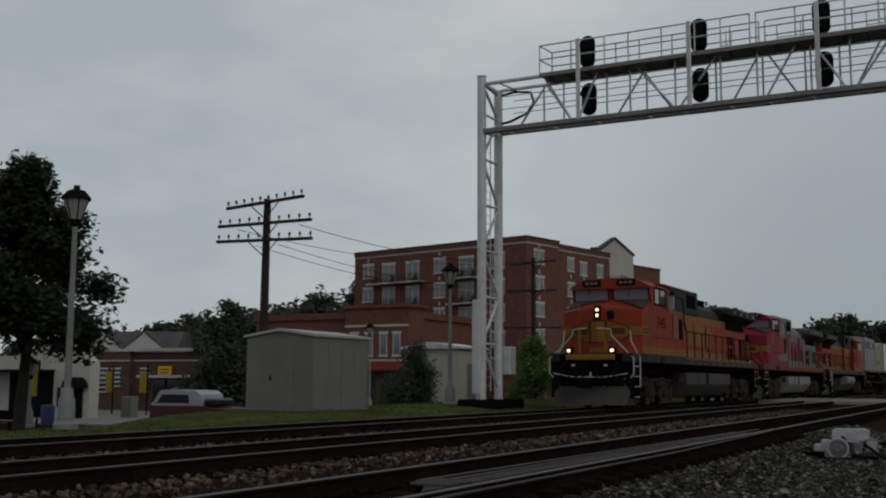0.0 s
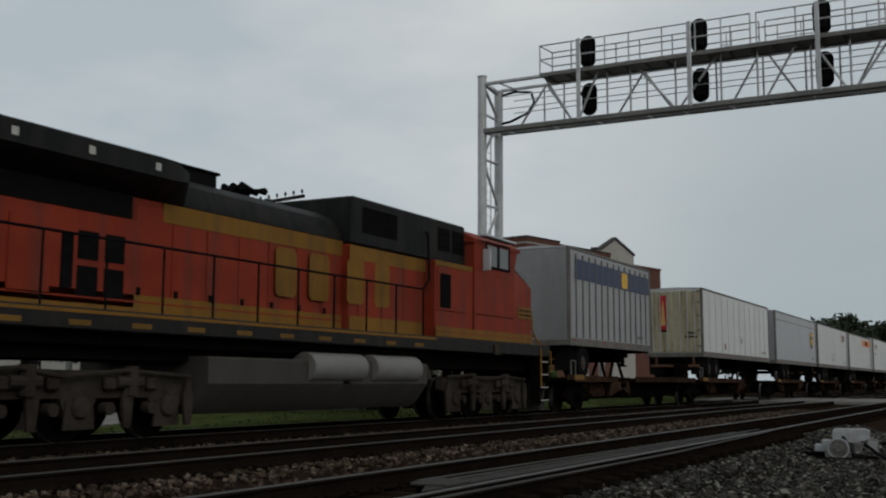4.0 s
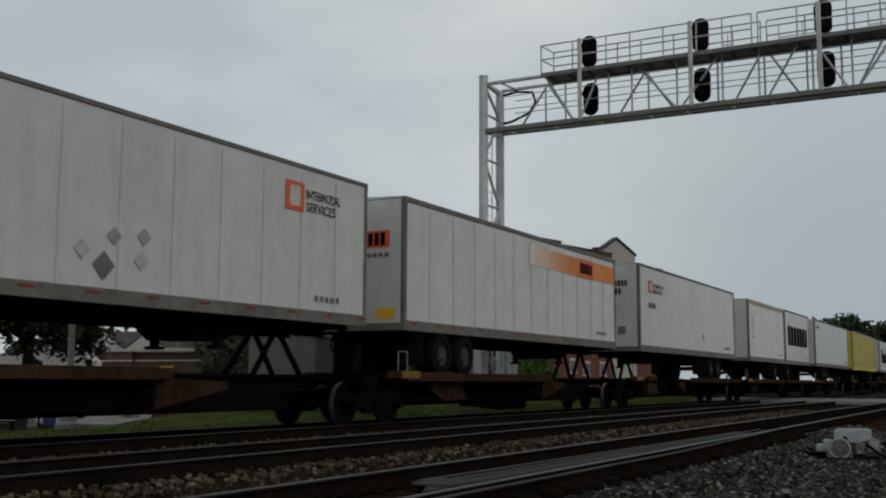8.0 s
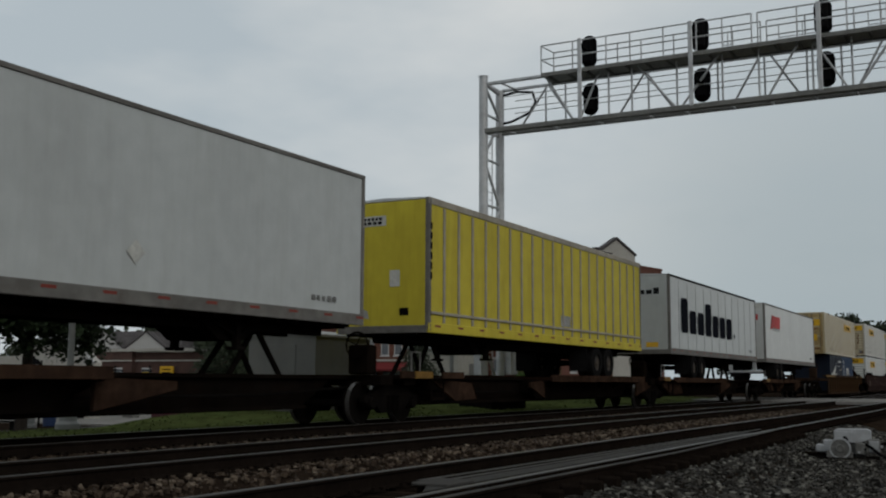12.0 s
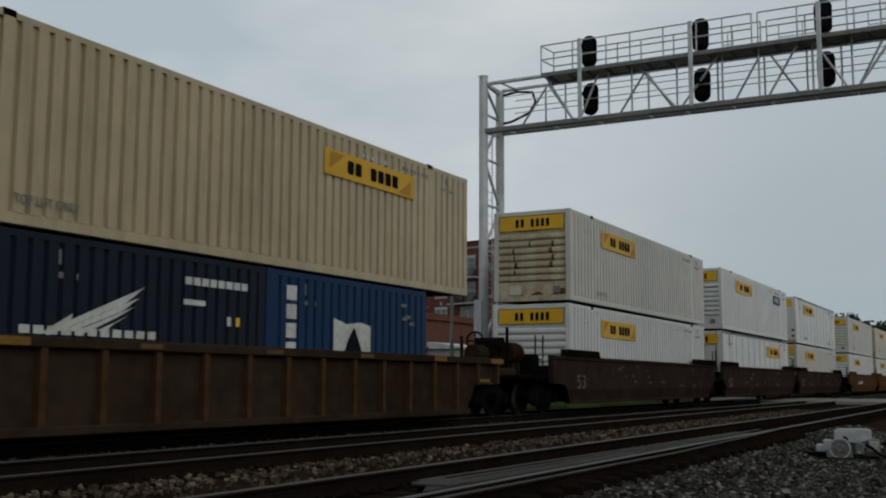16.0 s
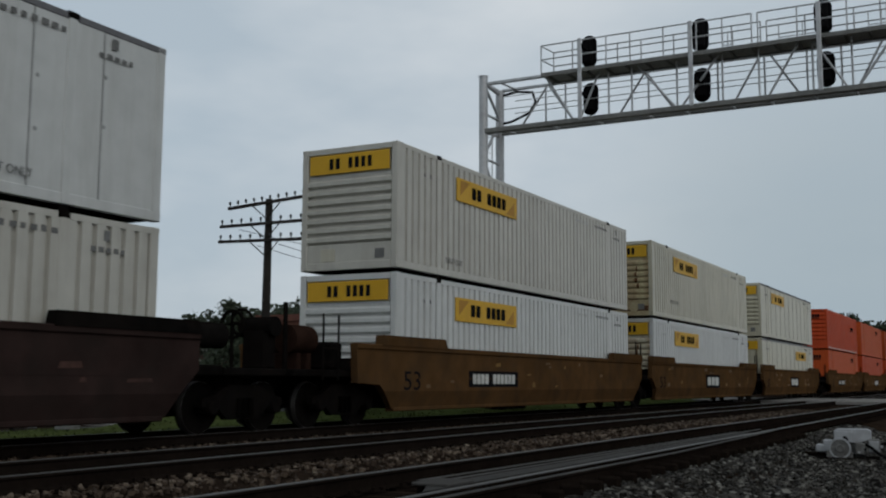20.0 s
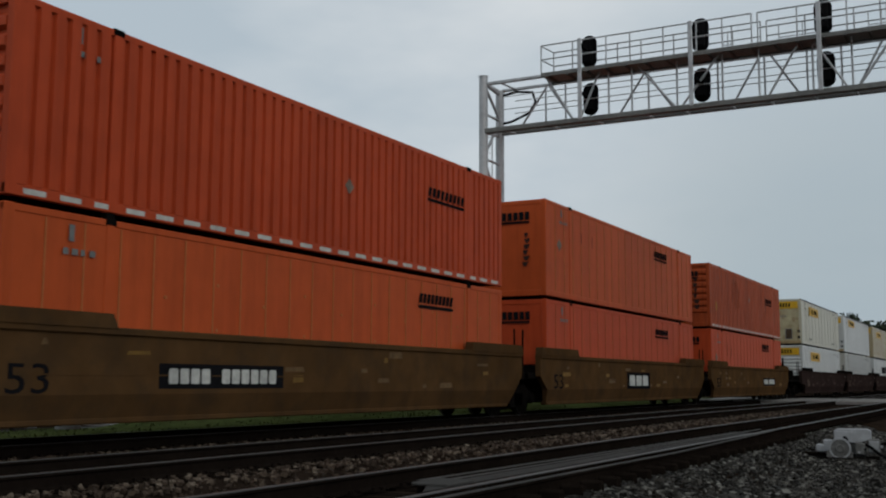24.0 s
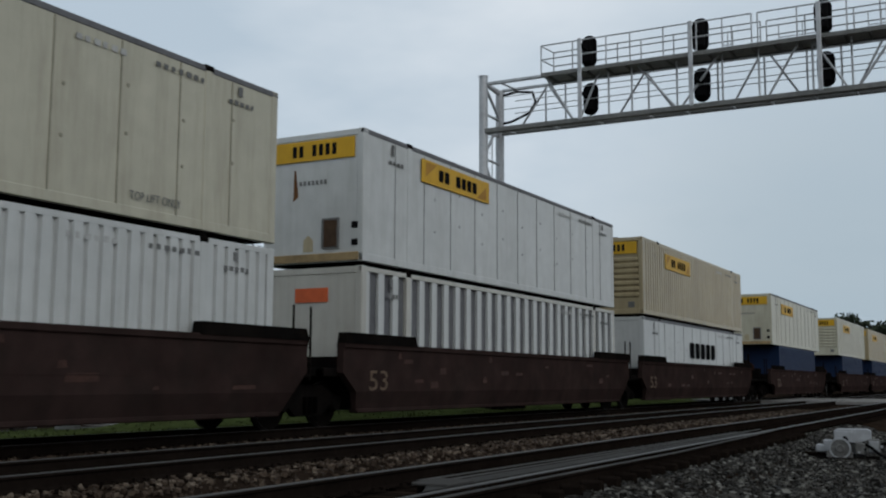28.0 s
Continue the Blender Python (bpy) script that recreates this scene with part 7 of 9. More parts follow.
    def face(y, d):                                    # a point on the nose front, d proud of it
        return X(.66 + .13 * min(abs(y), .3) + max(0, abs(y) - .3) * .361 - d)
    ring, inner = Bits(), Bits()
    for k in range(28):
        e0, e1 = 2 * math.pi * k / 28, 2 * math.pi * (k + 1) / 28
        q = [(1.2 * math.cos(e) * r, 2.78 + .43 * math.sin(e) * u) for e, r, u in ((e0, 1, 1), (e1, 1, 1), (e1, .95, .87), (e0, .95, .87))]
        ring.add([(face(y, .03), y, z) for y, z in q] + [(face(y, .015), y, z) for y, z in q], [(0, 1, 2, 3), (4, 5, 6, 7), (0, 1, 5, 4), (2, 3, 7, 6)])
    part("emblem_rim", ring, dk, lo, "dark rim of the oval emblem")
    for y0, y1, z0, z1, m_ in ((-.95, -.42, 2.68, 2.92, dk), (.42, .98, 2.68, 2.92, dk), (-.36, -.26, 2.4, 3.16, dk), (.26, .36, 2.4, 3.16, dk), (-.9, -.4, 2.98, 3.06, nose), (.4, .9, 2.98, 3.06, nose), (-.9, -.4, 2.5, 2.6, nose), (.4, .9, 2.5, 2.6, nose)):
        q = [(y0, z0), (y1, z0), (y1, z1), (y0, z1)]
        part("emblem_mark", Bits().add([(face(y, .034), y, z) for y, z in q] + [(face(y, .01), y, z) for y, z in q], [(0, 1, 2, 3), (4, 5, 6, 7), (0, 1, 5, 4), (1, 2, 6, 5), (2, 3, 7, 6), (3, 0, 4, 7)]), m_, lo)
    for y in (-.5, .5):
        part("platform_post", Bits().box(*sorted((X(F0 + .16), X(F0 + .22))), y - .05, y + .05, F, 2.86, b=.01), stripe, lo, "yellow platform post")
    for y in (-1.0, -.35, .15, .4, 1.0):
        part("pilot_hose", Bits().pipe([(X(F0 - .02), y, 1.62), (X(F0 - .24), y + .03, 1.5), (X(F0 - .3), y + .05, 1.15), (X(F0 - .2), y + .06, .95)], .032, 6), M_BLACK, lo)
    part("coupler_knuckle_lift", Bits().cyl((X(F0 - .2), -.05, 1.1), (X(F0 - .2), -.05, 1.3), .03, 6), M_STEP, lo)
    for y in (-.6, .62):
        part("glad_hand", bx(Bits(), F0 - .2, F0 - .1, y - .06, y + .06, 1.5, 1.58, b=.02), M_STEP, lo)
    for s in (-1, 1):
        a = (X(.66), s * .62)
        g = Bits()
        g.add([(X(.94), s * 1.03, 2.66), (X(1.12), s * 1.535, 2.66), (X(2.1), s * 1.552, 2.66), (X(2.1), s * 1.552, 2.98), (X(1.12), s * 1.535, 2.98), (X(.94), s * 1.03, 2.98),
               (X(.98), s * 1.0, 2.66), (X(1.14), s * 1.51, 2.66), (X(2.1), s * 1.53, 2.66), (X(2.1), s * 1.53, 2.98), (X(1.14), s * 1.51, 2.98), (X(.98), s * 1.0, 2.98)],
              [(0, 1, 4, 5), (1, 2, 3, 4), (0, 1, 7, 6), (1, 2, 8, 7), (5, 4, 10, 11), (4, 3, 9, 10), (2, 3, 9, 8)])
        part("nose_stripe", g, stripe, lo, "yellow nose stripe")
        for z in (2.75, 2.87):
            part("stripe_line", bx(Bits(), 1.2, 2.05, *sorted((s * 1.552, s * 1.556)), z, z + .03), M_BLACK, lo)
        part("lower_stripe", bx(Bits(), 1.16, 6.8, *sorted((s * 1.545, s * 1.56)), F + .01, 2.23), stripe if col["low"] else nose, lo, "yellow lower stripe")
        if col["low"]:
            part("stripe_line", bx(Bits(), 1.16, 6.8, *sorted((s * 1.56, s * 1.563)), 2.1, 2.12), nose, lo)
    part("front_stripe", bx(Bits(), .65, .70, -.3, .3, 2.02, 2.2), stripe, lo)
    part("nose_recess", bx(Bits(), .68, .74, -.62, -.34, 3.24, 3.54, b=.03), M_BLACK, lo, "dark round recess")
    part("headlight_box", bx(Bits(), .61, .95, -.12, .12, 3.2, 3.74, b=.03), M_BLACK, lo)
    for z in (3.38, 3.58):
        part("headlight", Bits().lathe([(0, -.02), (.058, -.02), (.063, .02), (0, .02)], (X(.60), 0, z), 14, "x"), LAMP if lit else LAMP_OFF, lo, "round headlight")
    for y in (-.82, .82):
        part("ditch_lamp_box", bx(Bits(), F0 - .06, F0 + .15, y - .13, y + .13, F - .04, 2.2, b=.03), M_BLACK, lo)
        part("ditch_light", Bits().lathe([(0, -.03), (.06, -.03), (.065, .03), (0, .03)], (X(F0 - .08), y, 2.07), 14, "x"), LAMP if lit else LAMP_OFF, lo, "round ditch light")
    for s in (-1, 1):
        gp = [(2.34, s * .28, 4.09), (1.3, s * 1.47, 3.66), (2.34, s * 1.5, 4.03)]
        part("glare_panel", Bits().add([(X(p), q, z + .02) for p, q, z in gp] + [(X(p), q, z - .02) for p, q, z in gp], [(0, 1, 2), (3, 4, 5), (0, 1, 4, 3), (1, 2, 5, 4), (2, 0, 3, 5)]), M_TANKGREY, lo, "dark grey panel below the windscreen")
    part("brake_stand_rail", Bits().pipe([(X(1.0), .75, 3.66), (X(1.0), .75, 3.82), (X(1.5), .75, 3.86)], .018, 5), M_BLACK, lo)
    # cab
    pr_c = [(2.3, F), (2.3, 3.95), (2.12, 4.45), (2.08, 4.53), (4.75, 4.53), (4.75, F)]
    part("cab", pr(Bits(), pr_c, -1.54, 1.54), cabm, lo)
    sec = [(-1.56, 4.46), (-1.56, 4.54), (-1.08, 4.8), (-.75, 4.87), (.75, 4.87), (1.08, 4.8), (1.56, 4.54), (1.56, 4.46)]
    part("cab_roof", Bits().prism(sec, *sorted((X(1.95), X(4.8))), "x"), col["cabroof"], lo)
    for y0, y1, z0a, z0b in ((-1.44, -.14, 4.04, 4.06), (.14, 1.44, 4.06, 4.04)):
        def wp(y, z, d):
            f = (z - 3.95) / .5
            return (X(2.3 - .18 * f - d), y, z)
        w = Bits()
        q = [(y0, z0a), (y1, z0b), (y1, 4.46), (y0, 4.46)]
        w.add([wp(y, z, .02) for y, z in q] + [wp(y, z, .0) for y, z in q], [(0, 1, 2, 3), (4, 5, 6, 7), (0, 1, 5, 4), (1, 2, 6, 5), (2, 3, 7, 6), (3, 0, 4, 7)])
        ws = part("windscreen", w, M_CABGLASS, lo, "windscreen pane coloured pale like a sky reflection")
        fr = Bits()
        q2 = [wp(y, z, .03) for y, z in ((y0 - .05, z0a - .05), (y1 + .05, z0b - .05), (y1 + .05, 4.51), (y0 - .05, 4.51))]
        fr.pipe(q2 + [q2[0]], .02, 5)
        part("gasket", fr, M_BLACK, ws)
        part("wiper", Bits().pipe([wp((y0 + y1) / 2, 4.5, .05), wp((y0 + y1) / 2 + .1, 4.2, .05)], .012, 4), M_BLACK, ws)
        part("number_board", bx(Bits(), 1.9, 2.02, -1.04 if y0 < 0 else .32, -.32 if y0 < 0 else 1.04, 4.57, 4.8, b=.01), M_BLACK, lo, "black number board")
    for s in (-1, 1):
        for a, c in ((2.7, 3.3), (3.4, 4.05)):
            win = part("side_window", bx(Bits(), a, c, *sorted((s * 1.54, s * 1.55)), 3.92, 4.5, b=.004), M_GLASS, lo)
            wf = Bits()
            for p, q, r, u in ((a - .05, c + .05, 3.86, 3.92), (a - .05, c + .05, 4.5, 4.55), (a - .05, a, 3.92, 4.5), (c, c + .05, 3.92, 4.5)):
                bx(wf, p, q, *sorted((s * 1.541, s * 1.565)), r, u)
            part("window_frame", wf, M_BLACK, win)
        part("sun_visor", pr(Bits(), [(2.75, 4.6), (4.6, 4.62), (4.6, 4.66), (2.75, 4.66)], s * 1.545, s * 1.8), M_GALV if not lit else col["cabroof"], lo, "sun visor over the cab windows")
        part("mirror", bx(Bits(), 4.35, 4.4, *sorted((s * 1.6, s * 1.82)), 3.75, 4.3, b=.01), M_GALV, lo)
        part("panel_line", bx(Bits(), 2.4, 4.7, *sorted((s * 1.541, s * 1.547)), 2.62, 2.64), M_BLACK, lo)
    # cabins behind the cab
    part("aux_cabin", bx(Bits(), 4.75, 6.75, -1.5, 1.5, F, 3.8, b=.02), hood, lo)
    part("upper_cabin", bx(Bits(), 4.75, 10.0, -1.27, 1.27, 3.82, 4.85, b=.04), roof, lo)
    part("mid_cabin", bx(Bits(), 6.75, 10.0, -1.21, 1.21, F, 3.82, b=.02), hood, lo)
    for s in (-1, 1):
        for a in (6.85, 7.8, 8.75):
            part("cabin_door", bx(Bits(), a, a + .9, *sorted((s * 1.21, s * 1.228)), F + .12, 3.72, b=.008), hood, lo)
        for a, c in ((4.85, 5.45), (5.6, 6.2), (8.15, 9.6)):
            g = part("intake_opening", bx(Bits(), a, c, *sorted((s * 1.27, s * 1.28)), 4.1, 4.66), M_BLACK, lo, "black intake opening")
            for i in range(3 if c < 7 else 0):
                part("slat", bx(Bits(), a, c, *sorted((s * 1.281, s * 1.286)), 4.2 + i * .16, 4.23 + i * .16), M_UNDER, g)
        part("side_panel", bx(Bits(), 5.2, 6.65, *sorted((s * 1.5, s * 1.522)), 2.62, 3.64, b=.006), col["door"], lo, "side access panel")
        part("door_opening", bx(Bits(), 6.0, 6.55, *sorted((s * 1.522, s * 1.528)), 2.68, 3.5), M_BLACK, lo)
        if col["low"]:
            part("upper_band", bx(bx(Bits(), 4.8, 6.75, *sorted((s * 1.5, s * 1.51)), 3.68, 3.8), 6.75, 10.02, *sorted((s * 1.229, s * 1.235)), 3.5, 3.8), stripe, lo, "yellow upper band")
        part("hood_pipe", Bits().pipe([(X(6.7), s * 1.2, 4.5), (X(7.0), s * 1.44, 4.35), (X(7.0), s * 1.48, 3.3), (X(7.3), s * 1.48, 3.05)], .03, 6), col["rail"], lo)
    # engine hood with rounded roof edges
    HB = 1.0
    if col["low"]:
        for s in (-1, 1):
            part("upper_band", bx(Bits(), 10.0, 15.4, *sorted((s * (HB + .001), s * (HB + .03))), 3.56, 3.88), stripe, lo, "yellow upper band")
    part("engine_hood", bx(Bits(), 9.8, 20.3, -HB, HB, F, 3.9, b=.03), hood, lo)
    part("hood_roof", Bits().prism([(-HB, 3.9), (-HB, 4.0), (-.86, 4.3), (-.55, 4.48), (.55, 4.48), (.86, 4.3), (HB, 4.0), (HB, 3.9)], *sorted((X(10.0), X(15.6))), "x"), roof if col["low"] else hood, lo)
    for s in (-1, 1):
        for i in range(7):
            a = 9.9 + i * .88
            d = part("hood_door", bx(Bits(), a, a + .84, *sorted((s * HB, s * (HB + .022))), F + .1, 3.78, b=.008), hood, lo)
            part("latch", bx(Bits(), a + .7, a + .78, *sorted((s * (HB + .022), s * (HB + .045))), 2.3, 2.42), M_BLACK, d)
        if col["low"]:
            part("hood_stripe", bx(bx(Bits(), 10.0, 20.2, *sorted((s * (HB + .024), s * (HB + .03))), F + .02, 2.3), 6.8, 10.0, *sorted((s * 1.228, s * 1.234)), F + .02, 2.3), stripe, lo, "yellow stripe")
            part("stripe_line", bx(Bits(), 6.8, 20.2, *sorted((s * (HB + .03), s * (HB + .033))), 2.17, 2.2), hood, lo)
        rad = part("radiator_bay", bx(Bits(), 16.0, 20.28, *sorted((s * HB, s * (HB + .03))), F + .1, 3.5, b=.01), hood, lo)
        for a, z0, z1 in ((16.25, 2.2, 2.66), (16.25, 2.76, 3.2), (16.8, 2.2, 2.66), (16.8, 2.76, 3.2), (17.3, 2.3, 3.15), (18.75, 2.3, 3.15), (19.15, 2.3, 3.15), (19.55, 2.3, 3.15), (19.9, 2.3, 3.15)):
            w = .42 if a < 17 else .24
            part("radiator_slot", bx(Bits(), a, a + w, *sorted((s * (HB + .03), s * (HB + .036))), z0, z1), M_BLACK, rad)
        part("radiator_door", bx(Bits(), 17.75, 18.5, *sorted((s * (HB + .03), s * (HB + .06))), 2.2, 3.3, b=.01), hood, rad)
        part("wing_core", bx(Bits(), 16.1, 20.0, *sorted((s * HB, s * (HB + .02))), 3.52, 3.9), M_GRILLE, lo, "dark radiator core under the wing")
    rw = Bits()
    wing = [(-1.5, 4.18), (-1.5, 4.5), (-1.15, 4.62), (1.15, 4.62), (1.5, 4.5), (1.5, 4.18), (HB + .01, 3.9), (-HB - .01, 3.9)]
    toe = [(-1.12, 4.3), (-1.12, 4.46), (-.6, 4.5), (.6, 4.5), (1.12, 4.46), (1.12, 4.3), (HB + .01, 3.9), (-HB - .01, 3.9)]
    rings = [[(X(x), y, z) for y, z in sec] for x, sec in ((14.9, toe), (15.6, wing), (20.75, wing))]
    rw.add([p for ring_ in rings for p in ring_], [(8 * k + i, 8 * k + (i + 1) % 8, 8 * k + 8 + (i + 1) % 8, 8 * k + 8 + i) for k in (0, 1) for i in range(8)] + [tuple(range(8)), tuple(range(16, 24))])
    part("radiator_housing", rw, col["wingroof"], lo, "overhanging dark radiator housing")
    for s in (-1, 1):
        for i in range(4):
            part("wing_reflector", bx(Bits(), 16 + i * 1.4, 16.12 + i * 1.4, *sorted((s * 1.501, s * 1.506)), 4.28, 4.4), M_WHITEINK, lo)
    part("exhaust_box", bx(bx(Bits(), 13.35, 14.5, -.42, .42, 4.46, 4.76, b=.03), 13.3, 14.55, -.46, .46, 4.75, 4.81, b=.02), M_BLACK, lo, "black exhaust box")
    hn = part("air_horn", Bits().cyl((X(12.0), 0, 4.45), (X(12.0), 0, 4.69), .04, 7).box(*sorted((X(11.9), X(12.1))), -.28, .28, 4.67, 4.73), M_BLACK, lo, "cluster of black horns")
    for i, y in enumerate((-.22, 0, .22)):
        part("horn_bell", Bits().cyl((X(12.05), y, 4.72), (X(12.4), y, 4.74), .03, 8, .09), M_BLACK, hn)
        part("horn_bell", Bits().cyl((X(11.95), y, 4.72), (X(11.65), y, 4.74), .03, 8, .08), M_BLACK, hn)
    part("antenna", Bits().pipe([(X(2.6), .2, 4.87), (X(2.6), .2, 4.98), (X(2.6), -.2, 4.98), (X(2.6), -.2, 4.87)], .014, 5), M_BLACK, lo)
    for s in (-1, 1):
        hr = Bits()
        for i in range(11):
            a = 7.3 + i * 1.22
            hr.cyl((X(a), s * 1.49, F), (X(a), s * 1.49, 3.05), .022, 6)
        hr.pipe([(X(7.3), s * 1.49, 3.05), (X(19.6), s * 1.49, 3.05)], .022, 6)
        part("walkway_rail", hr, col["rail"], lo, "dark side handrail")
    part("rear_door", bx(Bits(), 20.3, 20.34, -.4, .4, 2.15, 3.7, b=.01), hood, lo)
    part("rear_headlight", bx(Bits(), 20.3, 20.4, -.2, .2, 3.9, 4.15, b=.02), M_BLACK, lo)
    if number:
        painted(number, 2.98, -1.546, 3.0, 1.1, .44, col["ink"], lo)
        for i in range(6):
            y = (-.86, -.68, -.5, .5, .68, .86)[i]
            part("number_bar", bx(Bits(), 1.893, 1.9, y - .06, y + .06, 4.64, 4.73), M_GREYINK, lo)
    return lo


def build_locos():
    orange = body_paint("locomotive_orange", (0.205, 0.027, 0.011), .65)
    green = body_paint("dark_green_black_roof", (0.008, 0.0095, 0.009))
    yellow = body_paint("locomotive_yellow", (0.18, 0.088, 0.012), .55)
    dsill = body_paint("dark_grey_sill", (0.013, 0.0125, 0.012))
    red = body_paint("warbonnet_red", (0.15, 0.007, 0.018))
    silver = body_paint("dull_silver", (0.11, 0.112, 0.112))
    o = dict(hood=orange, cab=orange, nose=orange, roof=green, stripe=yellow, sill=dsill, tank=M_TANKGREY, cabroof=orange, door=orange, rail=M_BLACK, ink=M_INK, wingroof=green, low=True)
    lo = locomotive(36.6, "dirty orange diesel locomotive with yellow stripes and lit headlights", o, number="745")
    for a, b in ((8.15, 9.35), (9.35, 10.95), (10.95, 11.95), (11.95, 13.05)):
        part("side_mark", glyph_row(Bits(), [(a, b, 2.5, 3.5)], -1.232 if a < 9.9 else -1.078, inset=.15), yellow, lo, "large yellow painted block")
    part("faded_panel", Bits().box(5.25, 5.95, -1.532, -1.523, 2.66, 3.6), body_paint("faded_pink", (0.2, 0.07, 0.07)), lo, "faded pink panel")
    s = dict(o, hood=silver, cab=red, nose=red, roof=silver, sill=body_paint("red_sill", (0.10, 0.013, 0.014)), tank=M_TANKSILVER, cabroof=red, door=orange, rail=body_paint("grimy_silver_rail", (0.06, 0.058, 0.055)), ink=M_PATCHTAN, wingroof=body_paint("sooty_grey", (0.05, 0.048, 0.045)), low=False)
    lo = locomotive(59.0, "red and silver diesel locomotive with large red blocks on its side", s, number="641", lit=False)
    fr = body_paint("faded_red_lettering", (0.17, 0.012, 0.02), .4)
    for a, b, z in ((8.5, 9.5, 3.9), (9.5, 10.35, 3.42), (10.4, 11.5, 3.45), (11.55, 12.15, 3.6), (12.2, 13.05, 3.42), (13.15, 14.2, 3.85), (14.2, 15.05, 3.4)):
        part("side_mark", glyph_row(Bits(), [(a, b, 2.42, z)], -1.232 if a < 9.9 else -1.078, inset=.15), fr, lo, "large faded red painted block")
    part("mid_trim", Bits().box(4.1, 6.8, -1.545, -1.523, 2.5, 2.57).box(4.1, 4.18, -1.545, -1.523, 2.1, 2.5).box(4.1, 6.8, -1.545, -1.523, 2.06, 2.13), yellow, lo, "yellow trim line")
    part("silver_patch", Bits().box(4.18, 6.78, -1.542, -1.523, 2.13, 2.5), silver, lo, "silver panel")
    part("faded_crest", Bits().box(2.55, 2.75, -1.546, -1.541, 3.15, 3.65), M_GREYINK, lo)
    lo = locomotive(81.4, "orange diesel locomotive running hood first", o, flip=True, lit=False)
    for a, b in ((8.5, 9.45), (9.6, 10.6), (10.75, 11.7), (11.85, 12.75)):
        part("side_mark", glyph_row(Bits(), [(a, b, 2.55, 3.5)], -1.232 if b > 11.0 else -1.078, inset=.15), yellow, lo, "large yellow painted block")
    part("end_band", Bits().box(.66, .7, -1.0, 1.0, 3.62, 3.88), yellow, lo, "yellow end band")
    part("end_band", Bits().box(.66, .7, -1.0, 1.0, 2.1, 2.32), yellow, lo, "yellow end band")


def motions():
    for ob, x0 in RIDES:
        walk(ob, [(t, pose(x0 - run(t), YT, 0)) for t in range(0, 29, 4)])
    for ob, x0, lx, r in WHEELS:
        rows = []
        a = 0.0
        t = 0.0
        step = 1 / FPS
        turned = 0.0
        last = None
        y, z = 0, r
        for k in range(28 * FPS + 1):
            t = k * step
            gone = run(t)
            near = -6 < x0 - gone < 58
            if last is None:
                rows.append((t, pose(lx, y, z)))
            elif near or k == 28 * FPS:
                if near:
                    turned += (gone - last) / r
                rows.append((t, pose(lx, y, z, 0, -math.degrees(turned), 0)))
            last = gone
        walk(ob, rows)
# ---------------------------------------------------------------- town behind the tracks
M_BRICK = mat("red_brown_brick", (0.108, 0.046, 0.033), 0.9, var=0.22, scale=9, bump=0.4, bscale=40, dirt=(0.075, 0.034, 0.026), dirt_amt=0.4)
M_BRICK2 = mat("orange_brown_brick", (0.11, 0.047, 0.032), 0.9, var=0.2, scale=9, bump=0.4, bscale=40)
M_STUCCO = mat("pale_stucco", (0.34, 0.33, 0.30), 0.9, var=0.1, scale=3, bump=0.2, dirt=(0.3, 0.27, 0.23), dirt_amt=.4)
M_TRIM = mat("white_trim", (0.36, 0.36, 0.35), 0.7, var=0.08, bump=0.05)
M_ROOFING = mat("dark_shingles", (0.06, 0.055, 0.055), 0.95, var=0.3, scale=6, bump=0.5)
M_BALC = mat("dark_balcony_metal", (0.02, 0.018, 0.018), 0.6, var=0.2, bump=0)
M_SHED = mat("grey_sheet_metal", (0.115, 0.115, 0.11), 0.8, 0.0, var=0.12, scale=2, bump=0.08, dirt=(0.14, 0.13, 0.11), dirt_amt=0.4)
M_BARK = mat("bark", (0.02, 0.016, 0.013), 0.95, var=0.35, scale=8, bump=0.8)
M_POLE = mat("weathered_pole_wood", (0.022, 0.019, 0.017), 0.95, var=0.35, scale=6, bump=0.5)
M_LEAF = leaf_mat("maple_leaves", (0.011, 0.018, 0.007), 0.5)
M_LEAF2 = leaf_mat("dull_green_leaves", (0.026, 0.034, 0.02), 0.4)
M_LEAF3 = leaf_mat("bright_shrub_leaves", (0.045, 0.085, 0.018), 0.4)
M_WINGLASS = glass_mat("house_window_glass", (0.10, 0.11, 0.12), .12)
M_BANNER = mat("yellow_cloth", (0.26, 0.17, 0.02), 0.9, var=.2, bump=.1)
G0 = -1.25


def window_unit(parent, face, a, z, w, h, along, mull=2):
    """Framed window on a wall: along 'y' for a wall facing -x at x=face, 'x' for one facing -y at y=face."""
    def B(b, u0, u1, d0, d1, z0, z1):
        if along == "y":
            return b.box(face - d1, face - d0, u0, u1, z0, z1)
        return b.box(u0, u1, face - d1, face - d0, z0, z1)
    win = part("window", B(Bits(), a - w / 2, a + w / 2, -.05, .02, z, z + h), M_TRIM, parent, "white-framed window")
    pw = (w - .1) / mull
    for i in range(mull):
        u = a - w / 2 + .05 + i * pw
        part("pane", B(Bits(), u + .05, u + pw - .05, .021, .028, z + .1, z + h - .1), M_WINGLASS, win)
    part("lintel", B(Bits(), a - w / 2 - .12, a + w / 2 + .12, -.02, .06, z + h, z + h + .22), M_TRIM, win)
    part("sill", B(Bits(), a - w / 2 - .1, a + w / 2 + .1, -.02, .1, z - .12, z), M_TRIM, win)
    return win


